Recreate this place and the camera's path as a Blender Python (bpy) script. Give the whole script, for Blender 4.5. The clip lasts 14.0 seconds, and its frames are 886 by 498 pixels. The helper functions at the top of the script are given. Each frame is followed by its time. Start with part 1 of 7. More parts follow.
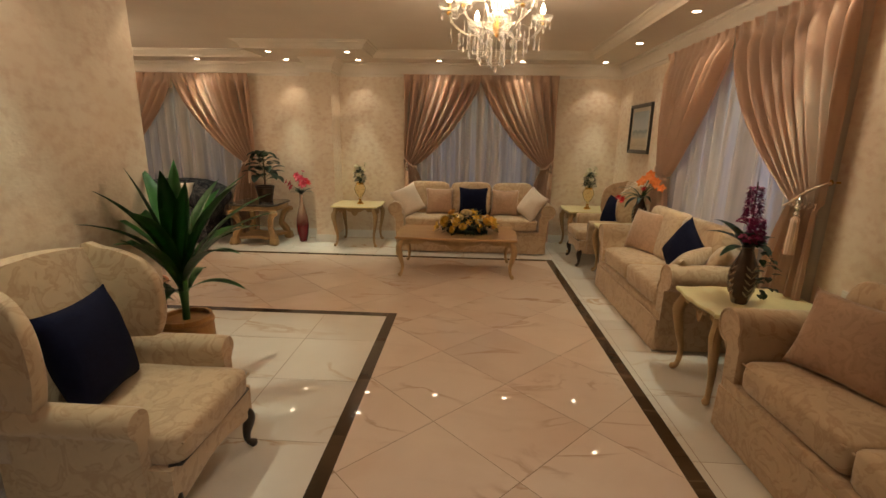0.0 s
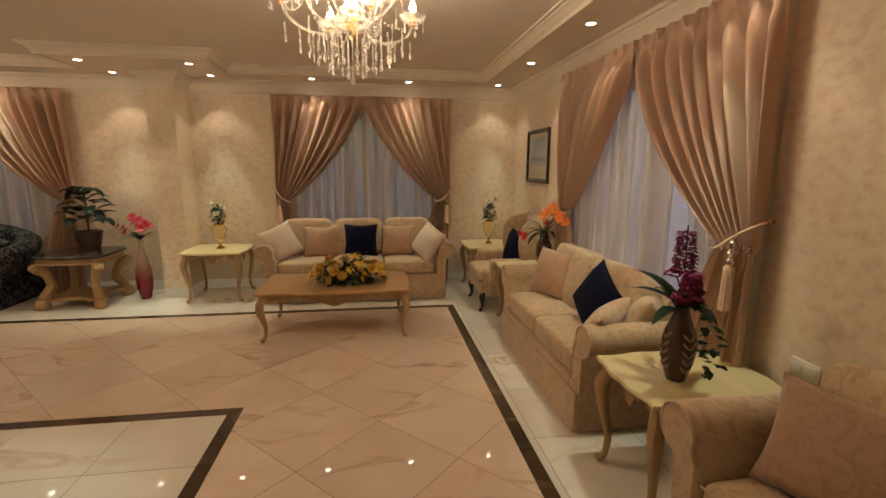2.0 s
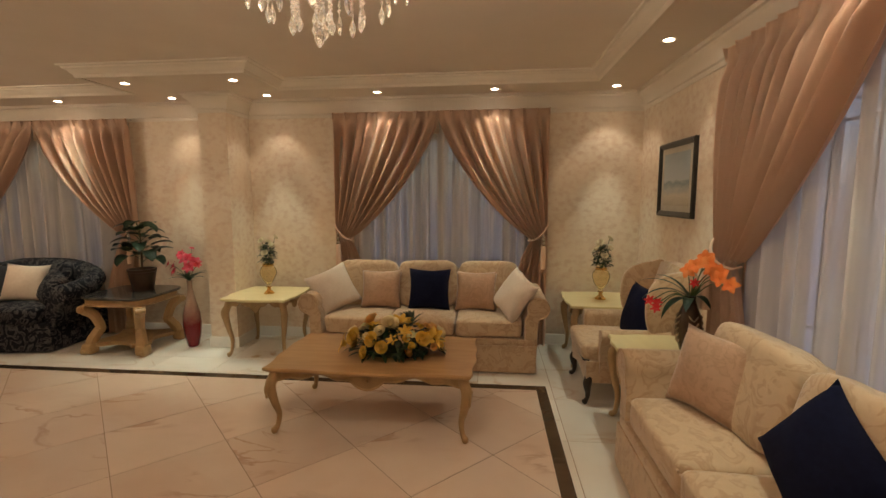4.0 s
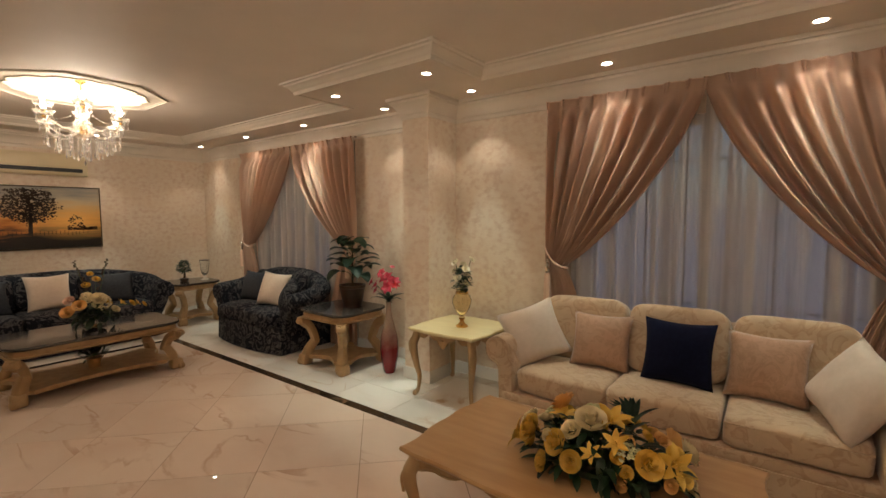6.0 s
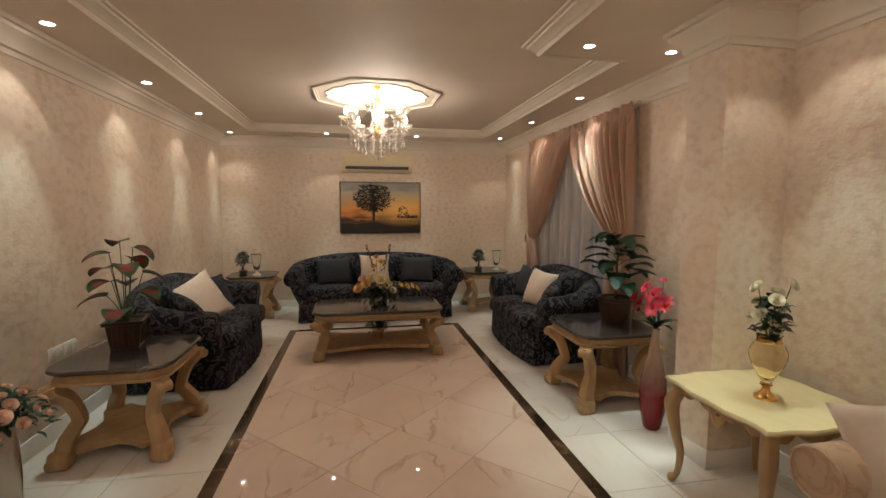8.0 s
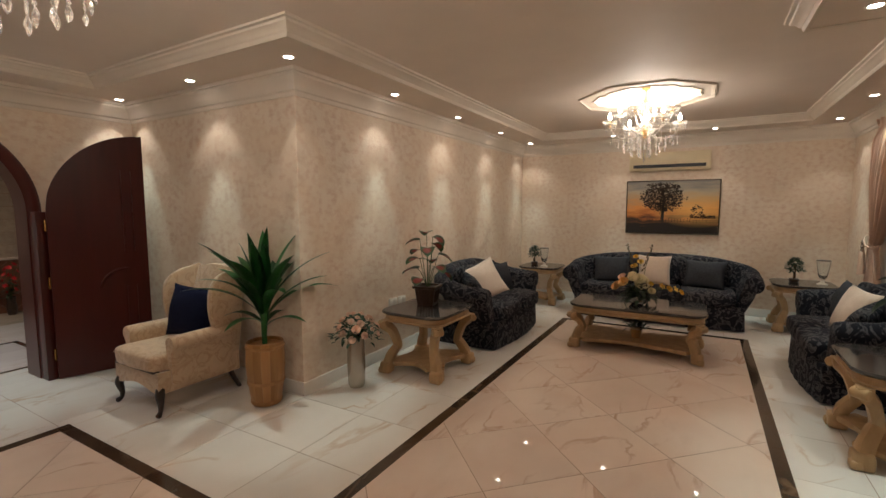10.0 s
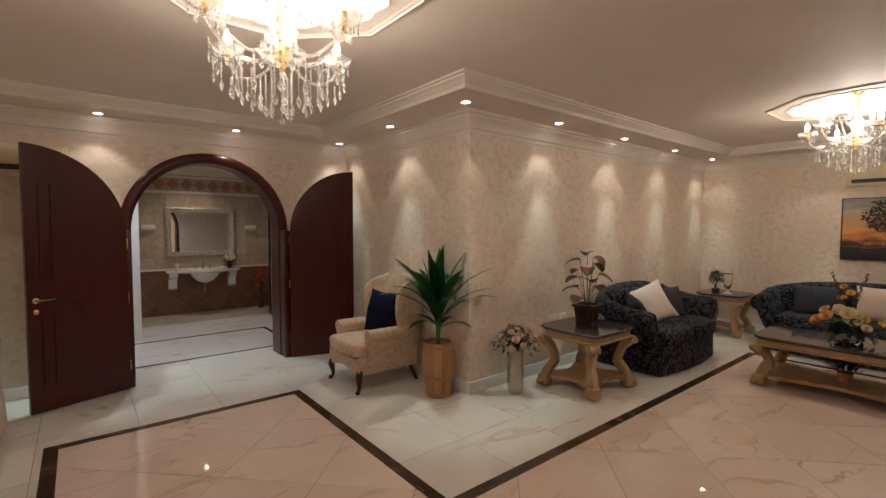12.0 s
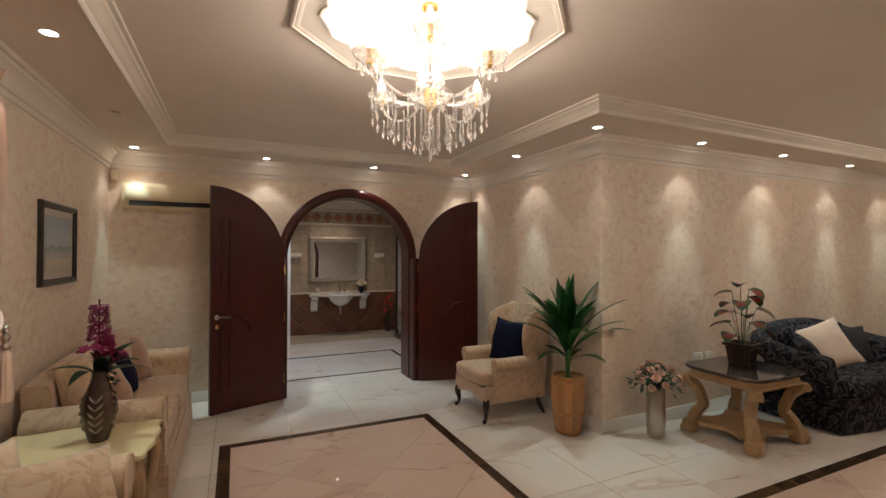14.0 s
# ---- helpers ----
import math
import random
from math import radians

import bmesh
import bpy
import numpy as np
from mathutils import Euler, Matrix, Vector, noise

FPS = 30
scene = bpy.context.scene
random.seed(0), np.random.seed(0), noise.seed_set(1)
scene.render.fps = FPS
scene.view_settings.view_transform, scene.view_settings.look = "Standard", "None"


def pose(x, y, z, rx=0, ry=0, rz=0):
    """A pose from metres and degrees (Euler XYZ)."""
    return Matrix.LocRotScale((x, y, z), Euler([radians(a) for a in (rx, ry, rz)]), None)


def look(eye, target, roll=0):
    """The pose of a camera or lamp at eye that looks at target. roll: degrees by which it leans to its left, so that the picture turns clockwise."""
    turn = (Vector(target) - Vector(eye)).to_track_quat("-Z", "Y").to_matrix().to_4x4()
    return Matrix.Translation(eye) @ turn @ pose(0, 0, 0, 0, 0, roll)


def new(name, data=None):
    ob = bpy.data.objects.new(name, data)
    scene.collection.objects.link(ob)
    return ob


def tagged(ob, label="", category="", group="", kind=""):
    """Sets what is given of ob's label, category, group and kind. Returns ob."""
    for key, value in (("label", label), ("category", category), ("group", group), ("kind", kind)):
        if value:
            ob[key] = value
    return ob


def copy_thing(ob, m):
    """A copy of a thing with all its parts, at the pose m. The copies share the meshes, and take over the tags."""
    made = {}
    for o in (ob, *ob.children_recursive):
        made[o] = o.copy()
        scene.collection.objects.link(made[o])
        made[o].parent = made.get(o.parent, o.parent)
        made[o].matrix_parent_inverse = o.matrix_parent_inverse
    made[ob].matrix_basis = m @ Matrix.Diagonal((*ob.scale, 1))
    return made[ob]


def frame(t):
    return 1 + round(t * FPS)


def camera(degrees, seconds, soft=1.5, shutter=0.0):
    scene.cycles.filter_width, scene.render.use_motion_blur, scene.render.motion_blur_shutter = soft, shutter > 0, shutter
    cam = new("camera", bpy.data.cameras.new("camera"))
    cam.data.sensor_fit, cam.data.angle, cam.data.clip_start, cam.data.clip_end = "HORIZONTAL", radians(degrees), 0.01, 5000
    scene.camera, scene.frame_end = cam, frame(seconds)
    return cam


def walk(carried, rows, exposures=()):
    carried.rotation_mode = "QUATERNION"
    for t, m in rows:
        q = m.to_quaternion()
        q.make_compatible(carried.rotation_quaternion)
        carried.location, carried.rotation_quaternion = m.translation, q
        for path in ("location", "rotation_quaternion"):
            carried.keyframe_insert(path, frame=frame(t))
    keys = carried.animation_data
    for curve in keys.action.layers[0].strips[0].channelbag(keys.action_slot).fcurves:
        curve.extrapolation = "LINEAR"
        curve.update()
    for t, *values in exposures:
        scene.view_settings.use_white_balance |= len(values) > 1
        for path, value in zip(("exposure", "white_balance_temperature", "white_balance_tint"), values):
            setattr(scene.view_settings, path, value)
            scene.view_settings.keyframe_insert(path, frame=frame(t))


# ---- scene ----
cam = camera(88.9, 14.0)
PATH = [
    (0, (0.313, 0.375, 1.656), (0.215, 2.316, 1.184), 1.0),
    (0.5, (0.306, 0.522, 1.645), (0.514, 2.461, 1.203), 0.8),
    (1, (0.391, 0.738, 1.687), (0.673, 2.675, 1.276), 0.6),
    (1.5, (0.495, 1.028, 1.682), (0.787, 2.969, 1.299), 0.5),
    (2, (0.634, 1.337, 1.699), (0.921, 3.284, 1.341), 0.4),
    (4.5, (1.082, 3.105, 1.698), (0.626, 5.043, 1.509), -0.1),
    (5, (1.055, 3.433, 1.643), (0.314, 5.285, 1.498), 0.1),
    (5.5, (1.002, 3.749, 1.667), (-0.016, 5.464, 1.514), -0.2),
    (6, (0.96, 4.061, 1.656), (-0.242, 5.653, 1.51), -0.3),
    (6.5, (0.874, 4.429, 1.636), (-0.628, 5.742, 1.484), -0.3),
    (7, (0.709, 4.788, 1.613), (-0.973, 5.862, 1.476), -0.0),
    (7.5, (0.615, 5.094, 1.613), (-1.208, 5.903, 1.463), -0.0),
    (8, (0.596, 5.316, 1.636), (-1.362, 5.684, 1.461), 0.1),
    (8.5, (0.702, 5.495, 1.645), (-1.289, 5.456, 1.466), 0.1),
    (9, (0.824, 5.732, 1.66), (-1.122, 5.307, 1.471), 0.0),
    (11.5, (1.279, 6.469, 1.669), (-0.087, 5.013, 1.545), 0.1),
    (12, (1.31, 6.47, 1.677), (0.054, 4.916, 1.58), 0.1),
    (12.5, (1.332, 6.459, 1.688), (0.185, 4.822, 1.627), 0.1),
    (13, (1.363, 6.443, 1.681), (0.311, 4.742, 1.657), 0.1),
    (13.5, (1.393, 6.426, 1.679), (0.445, 4.665, 1.687), 0.1),
    (14, (1.439, 6.413, 1.682), (0.606, 4.596, 1.707), 0.1),
]
walk(cam, [(t, look(eye, target, roll)) for t, eye, target, roll in PATH], [(0, -0.40, 7550, 10), (2.0, -0.40, 7550, 10), (4.5, -0.40, 7000, 10), (6.5, -0.40, 6400, 10), (9.0, -0.40, 6000, 10), (14, -0.40, 5800, 10)])

# ---- world and light ----
world = bpy.data.worlds.new("dusk")
scene.world = world
world.use_nodes = True
wn = world.node_tree
sky = wn.nodes.new("ShaderNodeTexSky")
sky.sky_type = "NISHITA"
sky.sun_disc = False
sky.sun_elevation = radians(6.0)
sky.sun_rotation = radians(200)
wn.links.new(sky.outputs[0], wn.nodes["Background"].inputs[0])
wn.nodes["Background"].inputs[1].default_value = 0.05

WARM = (1.0, 0.80, 0.61)
COOL = (1.0, 0.90, 0.74)
CORE = (0.82, 1.0, 0.88)
SPOT_W, CORE_W, BULB_W = 13.5, 70.0, 34.0


# ---- materials ----
def mat(name, base, vary=None, scale=6.0, rough=0.5, bump=0.0, bscale=60.0, metal=0.0, contrast=(0.35, 0.65),
        sheen=0.0, coat=0.0, detail=6.0, second=None, sscale=1.3, stretch=(1, 1, 1), per_object=0.0, rvary=0.0, spec=0.5):
    """A surface of two colours mixed by noise at two scales, with fine relief."""
    m = bpy.data.materials.new(name)
    m.use_nodes = True
    nt = m.node_tree
    b = nt.nodes["Principled BSDF"]
    b.inputs["Roughness"].default_value = rough
    b.inputs["Metallic"].default_value = metal
    b.inputs["Specular IOR Level"].default_value = spec
    b.inputs["Coat Weight"].default_value = coat
    b.inputs["Coat Roughness"].default_value = 0.08
    if sheen:
        b.inputs["Sheen Weight"].default_value = sheen
        b.inputs["Sheen Roughness"].default_value = 0.4
    tc = nt.nodes.new("ShaderNodeTexCoord")
    mp = nt.nodes.new("ShaderNodeMapping")
    mp.inputs["Scale"].default_value = stretch
    nt.links.new(tc.outputs["Object"], mp.inputs["Vector"])
    info = nt.nodes.new("ShaderNodeObjectInfo")
    shift = nt.nodes.new("ShaderNodeVectorMath")
    shift.operation = "ADD"
    mul = nt.nodes.new("ShaderNodeMath")
    mul.operation = "MULTIPLY"
    mul.inputs[1].default_value = 37.0
    nt.links.new(info.outputs["Random"], mul.inputs[0])
    nt.links.new(mp.outputs[0], shift.inputs[0])
    nt.links.new(mul.outputs[0], shift.inputs[1])
    vec = shift.outputs[0]
    n1 = nt.nodes.new("ShaderNodeTexNoise")
    n1.inputs["Scale"].default_value = scale
    n1.inputs["Detail"].default_value = detail
    nt.links.new(vec, n1.inputs["Vector"])
    ramp = nt.nodes.new("ShaderNodeValToRGB")
    ramp.color_ramp.elements[0].position, ramp.color_ramp.elements[1].position = contrast
    ramp.color_ramp.elements[0].color = (*base, 1)
    ramp.color_ramp.elements[1].color = (*(vary or [c * 0.9 for c in base]), 1)
    nt.links.new(n1.outputs[0], ramp.inputs[0])
    col = ramp.outputs[0]
    n2 = nt.nodes.new("ShaderNodeTexNoise")
    n2.inputs["Scale"].default_value = sscale
    n2.inputs["Detail"].default_value = 3.0
    nt.links.new(vec, n2.inputs["Vector"])
    r2 = nt.nodes.new("ShaderNodeValToRGB")
    r2.color_ramp.elements[0].position, r2.color_ramp.elements[1].position = 0.4, 0.62
    mix = nt.nodes.new("ShaderNodeMix")
    mix.data_type = "RGBA"
    nt.links.new(n2.outputs[0], r2.inputs[0])
    nt.links.new(r2.outputs[0], mix.inputs[0])
    nt.links.new(col, mix.inputs[6])
    if second:
        mix.inputs[7].default_value = (*second, 1)
        r2.color_ramp.elements[1].color = (0.5, 0.5, 0.5, 1)
    else:
        mix.inputs[7].default_value = (*[c * 0.93 for c in base], 1)
        r2.color_ramp.elements[1].color = (0.4, 0.4, 0.4, 1)
    col = mix.outputs[2]
    if per_object:
        hsv = nt.nodes.new("ShaderNodeHueSaturation")
        mr = nt.nodes.new("ShaderNodeMapRange")
        mr.inputs[3].default_value, mr.inputs[4].default_value = 1 - per_object, 1 + per_object
        nt.links.new(info.outputs["Random"], mr.inputs[0])
        nt.links.new(mr.outputs[0], hsv.inputs["Value"])
        nt.links.new(col, hsv.inputs["Color"])
        col = hsv.outputs[0]
    nt.links.new(col, b.inputs["Base Color"])
    if rvary:
        mr = nt.nodes.new("ShaderNodeMapRange")
        mr.inputs[3].default_value, mr.inputs[4].default_value = max(0.02, rough - rvary), rough + rvary
        nt.links.new(n2.outputs[0], mr.inputs[0])
        nt.links.new(mr.outputs[0], b.inputs["Roughness"])
    if bump:
        n3 = nt.nodes.new("ShaderNodeTexNoise")
        n3.inputs["Scale"].default_value = bscale
        n3.inputs["Detail"].default_value = 4.0
        nt.links.new(vec, n3.inputs["Vector"])
        bp = nt.nodes.new("ShaderNodeBump")
        bp.inputs["Strength"].default_value = bump
        bp.inputs["Distance"].default_value = 0.01
        nt.links.new(n3.outputs[0], bp.inputs["Height"])
        nt.links.new(bp.outputs[0], b.inputs["Normal"])
    return m


def glow(name, colour, strength):
    m = bpy.data.materials.new(name)
    m.use_nodes = True
    b = m.node_tree.nodes["Principled BSDF"]
    b.inputs["Base Color"].default_value = (*colour, 1)
    b.inputs["Emission Color"].default_value = (*colour, 1)
    b.inputs["Emission Strength"].default_value = strength
    return m


def glass(name, colour=(1, 1, 1), rough=0.0, ior=1.5):
    m = bpy.data.materials.new(name)
    m.use_nodes = True
    b = m.node_tree.nodes["Principled BSDF"]
    b.inputs["Base Color"].default_value = (*colour, 1)
    b.inputs["Transmission Weight"].default_value = 1.0
    b.inputs["Roughness"].default_value = rough
    b.inputs["IOR"].default_value = ior
    return m


def marble(name, base, tint, vein, rough, amount):
    """Polished marble: cloudy ground, thin warped veins; each tile cut from another place of the block."""
    m = mat(name, base, tint, scale=1.6, rough=rough, contrast=(0.38, 0.7), per_object=0.05)
    nt = m.node_tree
    b = nt.nodes["Principled BSDF"]
    vec = [n for n in nt.nodes if n.type == "VECT_MATH"][0].outputs[0]
    warp = nt.nodes.new("ShaderNodeTexNoise")
    warp.inputs["Scale"].default_value = 1.5
    warp.inputs["Detail"].default_value = 8
    warp.inputs["Distortion"].default_value = 1.2
    turn = nt.nodes.new("ShaderNodeMapping")
    turn.inputs["Rotation"].default_value = (0, 0, 0.6)
    turn.inputs["Scale"].default_value = (0.55, 1.25, 1.0)
    nt.links.new(vec, turn.inputs[0])
    vec = turn.outputs[0]
    nt.links.new(vec, warp.inputs["Vector"])
    sub = nt.nodes.new("ShaderNodeMath")
    sub.operation = "SUBTRACT"
    sub.inputs[1].default_value = 0.5
    nt.links.new(warp.outputs[0], sub.inputs[0])
    ab = nt.nodes.new("ShaderNodeMath")
    ab.operation = "ABSOLUTE"
    nt.links.new(sub.outputs[0], ab.inputs[0])
    mr = nt.nodes.new("ShaderNodeMapRange")
    mr.inputs[1].default_value, mr.inputs[2].default_value = 0.0, 0.028
    mr.inputs[3].default_value, mr.inputs[4].default_value = 1.0, 0.0
    nt.links.new(ab.outputs[0], mr.inputs[0])
    gate = nt.nodes.new("ShaderNodeTexNoise")
    gate.inputs["Scale"].default_value = 2.3
    nt.links.new(vec, gate.inputs["Vector"])
    gr = nt.nodes.new("ShaderNodeMapRange")
    gr.inputs[1].default_value, gr.inputs[2].default_value = 0.50, 0.70
    gr.inputs[4].default_value = amount
    nt.links.new(gate.outputs[0], gr.inputs[0])
    mm = nt.nodes.new("ShaderNodeMath")
    mm.operation = "MULTIPLY"
    nt.links.new(mr.outputs[0], mm.inputs[0])
    nt.links.new(gr.outputs[0], mm.inputs[1])
    old = b.inputs["Base Color"].links[0].from_socket
    mix = nt.nodes.new("ShaderNodeMix")
    mix.data_type = "RGBA"
    nt.links.new(mm.outputs[0], mix.inputs[0])
    nt.links.new(old, mix.inputs[6])
    mix.inputs[7].default_value = (*vein, 1)
    smudge = nt.nodes.new("ShaderNodeTexNoise")
    smudge.inputs["Scale"].default_value = 2.6
    smudge.inputs["Detail"].default_value = 7
    smudge.inputs["Distortion"].default_value = 0.8
    nt.links.new(vec, smudge.inputs["Vector"])
    sr = nt.nodes.new("ShaderNodeMapRange")
    sr.inputs[1].default_value, sr.inputs[2].default_value = 0.56, 0.78
    sr.inputs[4].default_value = 0.42 * amount
    nt.links.new(smudge.outputs[0], sr.inputs[0])
    stain = nt.nodes.new("ShaderNodeMix")
    stain.data_type = "RGBA"
    nt.links.new(sr.outputs[0], stain.inputs[0])
    nt.links.new(mix.outputs[2], stain.inputs[6])
    stain.inputs[7].default_value = (*[0.35 * v + 0.65 * c for v, c in zip(vein, tint)], 1)
    nt.links.new(stain.outputs[2], b.inputs["Base Color"])
    b.inputs["IOR"].default_value = 1.5
    return m


WALL = mat("mottled plaster wallpaper", (0.78, 0.66, 0.53), (0.66, 0.49, 0.37), scale=15, rough=0.55, bump=0.28, bscale=38,
           contrast=(0.44, 0.70), second=(0.75, 0.60, 0.45), sscale=2.8, stretch=(1, 1, 1.35), detail=8)
PAINT = mat("cream ceiling paint", (0.79, 0.685, 0.595), (0.76, 0.655, 0.565), scale=3, rough=0.65, bump=0.03)
TRIM = mat("off-white moulding paint", (0.76, 0.67, 0.57), (0.72, 0.63, 0.53), scale=4, rough=0.5)
SKIRT = marble("white marble skirting", (0.78, 0.74, 0.68), (0.72, 0.68, 0.62), (0.5, 0.42, 0.34), 0.2, 0.3)
PINK = marble("rose marble", (0.76, 0.62, 0.51), (0.70, 0.53, 0.42), (0.40, 0.21, 0.115), 0.03, 0.7)
WHITE = marble("white marble", (0.78, 0.73, 0.66), (0.71, 0.655, 0.58), (0.52, 0.33, 0.18), 0.03, 0.8)
DARK = marble("dark brown marble", (0.045, 0.025, 0.014), (0.11, 0.065, 0.035), (0.30, 0.20, 0.12), 0.12, 0.6)
GROUT = mat("pale grout", (0.36, 0.25, 0.17), rough=0.8)
LAMP_ON = glow("spot lamp", (1.0, 0.9, 0.75), 40)
LAMP_OFF = mat("dead lamp", (0.25, 0.22, 0.2), rough=0.3)
BULB = glow("candle bulb", (1.0, 0.88, 0.70), 60)


# ---- building blocks ----
def finish(bm, smooth=0.7):
    bmesh.ops.recalc_face_normals(bm, faces=bm.faces)
    for f in bm.faces:
        f.smooth = True
    for e in bm.edges:
        if len(e.link_faces) == 2:
            e.smooth = e.calc_face_angle(3.2) < smooth
    return bm


def part(name, bm, material, parent=None, label="", smooth=0.7):
    """One mesh object out of a bmesh, under a thing or a part."""
    finish(bm, smooth)
    me = bpy.data.meshes.new(name)
    bm.to_mesh(me)
    bm.free()
    me.materials.append(material)
    ob = new(name, me)
    if parent is not None:
        ob.parent = parent
    if label:
        tagged(ob, label)
    return ob


def thing(name, label, category, m=None, group="", kind=""):
    ob = new(name)
    ob.empty_display_size = 0.1
    tagged(ob, label, category, group, kind)
    if m is not None:
        ob.matrix_world = m
    return ob


def setting(name, bm, material, label, category, smooth=0.7):
    return tagged(part(name, bm, material, None, "", smooth), label, category, "", "structure")


def box(bm, x0, y0, z0, x1, y1, z1, bevel=0.0, seg=2):
    r = bmesh.ops.create_cube(bm, size=1)
    bmesh.ops.scale(bm, vec=(x1 - x0, y1 - y0, z1 - z0), verts=r["verts"])
    bmesh.ops.translate(bm, vec=((x0 + x1) / 2, (y0 + y1) / 2, (z0 + z1) / 2), verts=r["verts"])
    if bevel:
        edges = list({e for v in r["verts"] for e in v.link_edges})
        bmesh.ops.bevel(bm, geom=edges, offset=bevel, segments=seg, profile=0.5, affect="EDGES")
    return bm


def boxes(*rows, bevel=0.0):
    bm = bmesh.new()
    for r in rows:
        box(bm, *r, bevel=bevel)
    return bm


def rings(bm, loops, closed=True, caps=True):
    """Skins a row of point loops."""
    vs = [[bm.verts.new(p) for p in loop] for loop in loops]
    n = len(vs[0])
    for a, b in zip(vs, vs[1:]):
        for i in range(n if closed else n - 1):
            j = (i + 1) % n
            bm.faces.new((a[i], a[j], b[j], b[i]))
    if caps and closed:
        bm.faces.new(vs[0][::-1])
        bm.faces.new(vs[-1])
    return vs


def lathe(profile, n=24, bm=None, at=(0, 0, 0)):
    """Turns a profile of (radius, height) about the upright axis."""
    bm = bm or bmesh.new()
    rings(bm, [[(at[0] + r * math.cos(2 * math.pi * i / n), at[1] + r * math.sin(2 * math.pi * i / n), at[2] + z)
                for i in range(n)] for r, z in profile])
    return bm


def smooth_path(pts, n=6):
    """Catmull-Rom through points."""
    p = [Vector(q) for q in pts]
    p = [p[0] * 2 - p[1]] + p + [p[-1] * 2 - p[-2]]
    out = []
    for i in range(1, len(p) - 2):
        for k in range(n):
            t = k / n
            a, b, c, d = p[i - 1:i + 3]
            out.append(0.5 * (2 * b + (c - a) * t + (2 * a - 5 * b + 4 * c - d) * t * t + (3 * b - a - 3 * c + d) * t ** 3))
    out.append(p[-2])
    return out


def tube(bm, pts, radii, n=8, square=0.0, flat=1.0):
    """A round (or squared) bar along points, with a radius each."""
    pts = [Vector(p) for p in pts]
    if not hasattr(radii, "__len__"):
        radii = [radii] * len(pts)
    loops = []
    u = None
    for i, p in enumerate(pts):
        d = (pts[min(i + 1, len(pts) - 1)] - pts[max(i - 1, 0)]).normalized()
        if u is None:
            u = d.cross(Vector((0, 0, 1)))
            u = u if u.length > 0.3 else d.cross(Vector((0, 1, 0)))
        u = (u - d * u.dot(d)).normalized()
        w = u.cross(d).normalized()
        loop = []
        for k in range(n):
            a = 2 * math.pi * (k + 0.5) / n
            c, s = math.cos(a), math.sin(a)
            f = 1.0 / max(abs(c), abs(s)) ** square
            loop.append(p + (u * c * flat + w * s) * radii[i] * f)
        loops.append(loop)
    rings(bm, loops)
    return bm


def resample(values, n):
    return [float(v) for v in np.interp(np.linspace(0, len(values) - 1, n), range(len(values)), values)]


def offset_path(path, d, closed=True):
    """The path moved to its left by d, corners mitred."""
    out = []
    n = len(path)
    for i in range(n):
        p = Vector(path[i])
        a = Vector(path[(i - 1) % n]) if closed or i else None
        b = Vector(path[(i + 1) % n]) if closed or i < n - 1 else None
        d1 = (p - a).normalized() if a is not None else None
        d2 = (b - p).normalized() if b is not None else None
        d1, d2 = d1 or d2, d2 or d1
        n1, n2 = Vector((-d1.y, d1.x)), Vector((-d2.y, d2.x))
        m = (n1 + n2) / (1 + n1.dot(n2))
        out.append(p + m * d)
    return out


def moulding(path, profile, closed=True):
    """Runs a profile of (inward, height) along a path that goes counter-clockwise."""
    bm = bmesh.new()
    cols = [[(*q, z) for q in offset_path(path, d, closed)] for d, z in profile]
    cols = list(zip(*cols))
    if closed:
        cols.append(cols[0])
    rings(bm, [list(c) for c in cols], closed=True, caps=not closed)
    if closed:
        bmesh.ops.remove_doubles(bm, verts=bm.verts, dist=1e-5)
    return bm


def cells(xs, ys, inside):
    return [(a, c, b, d) for a, b in zip(xs, xs[1:]) for c, d in zip(ys, ys[1:]) if inside((a + b) / 2, (c + d) / 2)]


# ---- the plan ----
XR, XL, XP = 2.68, -7.20, -1.70      # right wall, left wall, corner wall
YD, YN, YB = 0.55, 3.16, 7.92        # door wall, wall of the left wing, back wall
PX0, PX1, PY = -2.10, -1.78, 7.46    # pillar on the back wall
ZB, ZT = 2.80, 2.89                  # ceiling border and tray
ROOM = [(XP, YD), (XR, YD), (XR, YB), (PX1, YB), (PX1, PY), (PX0, PY), (PX0, YB), (XL, YB), (XL, YN), (XP, YN)]
TRAY = [(-1.12, 1.12), (2.08, 1.12), (2.08, 7.36), (-1.12, 7.36), (-1.12, 6.68), (-2.74, 6.68), (-2.74, 7.36), (-6.60, 7.36), (-6.60, 3.74), (-1.12, 3.74)]
DX, DR, DZ = 0.08, 0.83, 1.63        # arched door: middle, radius, springing
TH = 0.24


def in_room(x, y):
    return XL < x < XR and YN < y < YB or XP < x < XR and YD < y < YB


def in_tray(x, y):
    return (-1.12 < x < 2.08 and 1.12 < y < 7.36 or -6.60 < x < 2.08 and 3.74 < y < 7.36) and not (-2.74 < x < -1.12 and y > 6.68)


WIN = dict(back=(-0.55, 1.50, 0.75, 2.40), wing=(-5.55, -3.40, 0.75, 2.40), side=(3.62, 5.72, 0.75, 2.40))


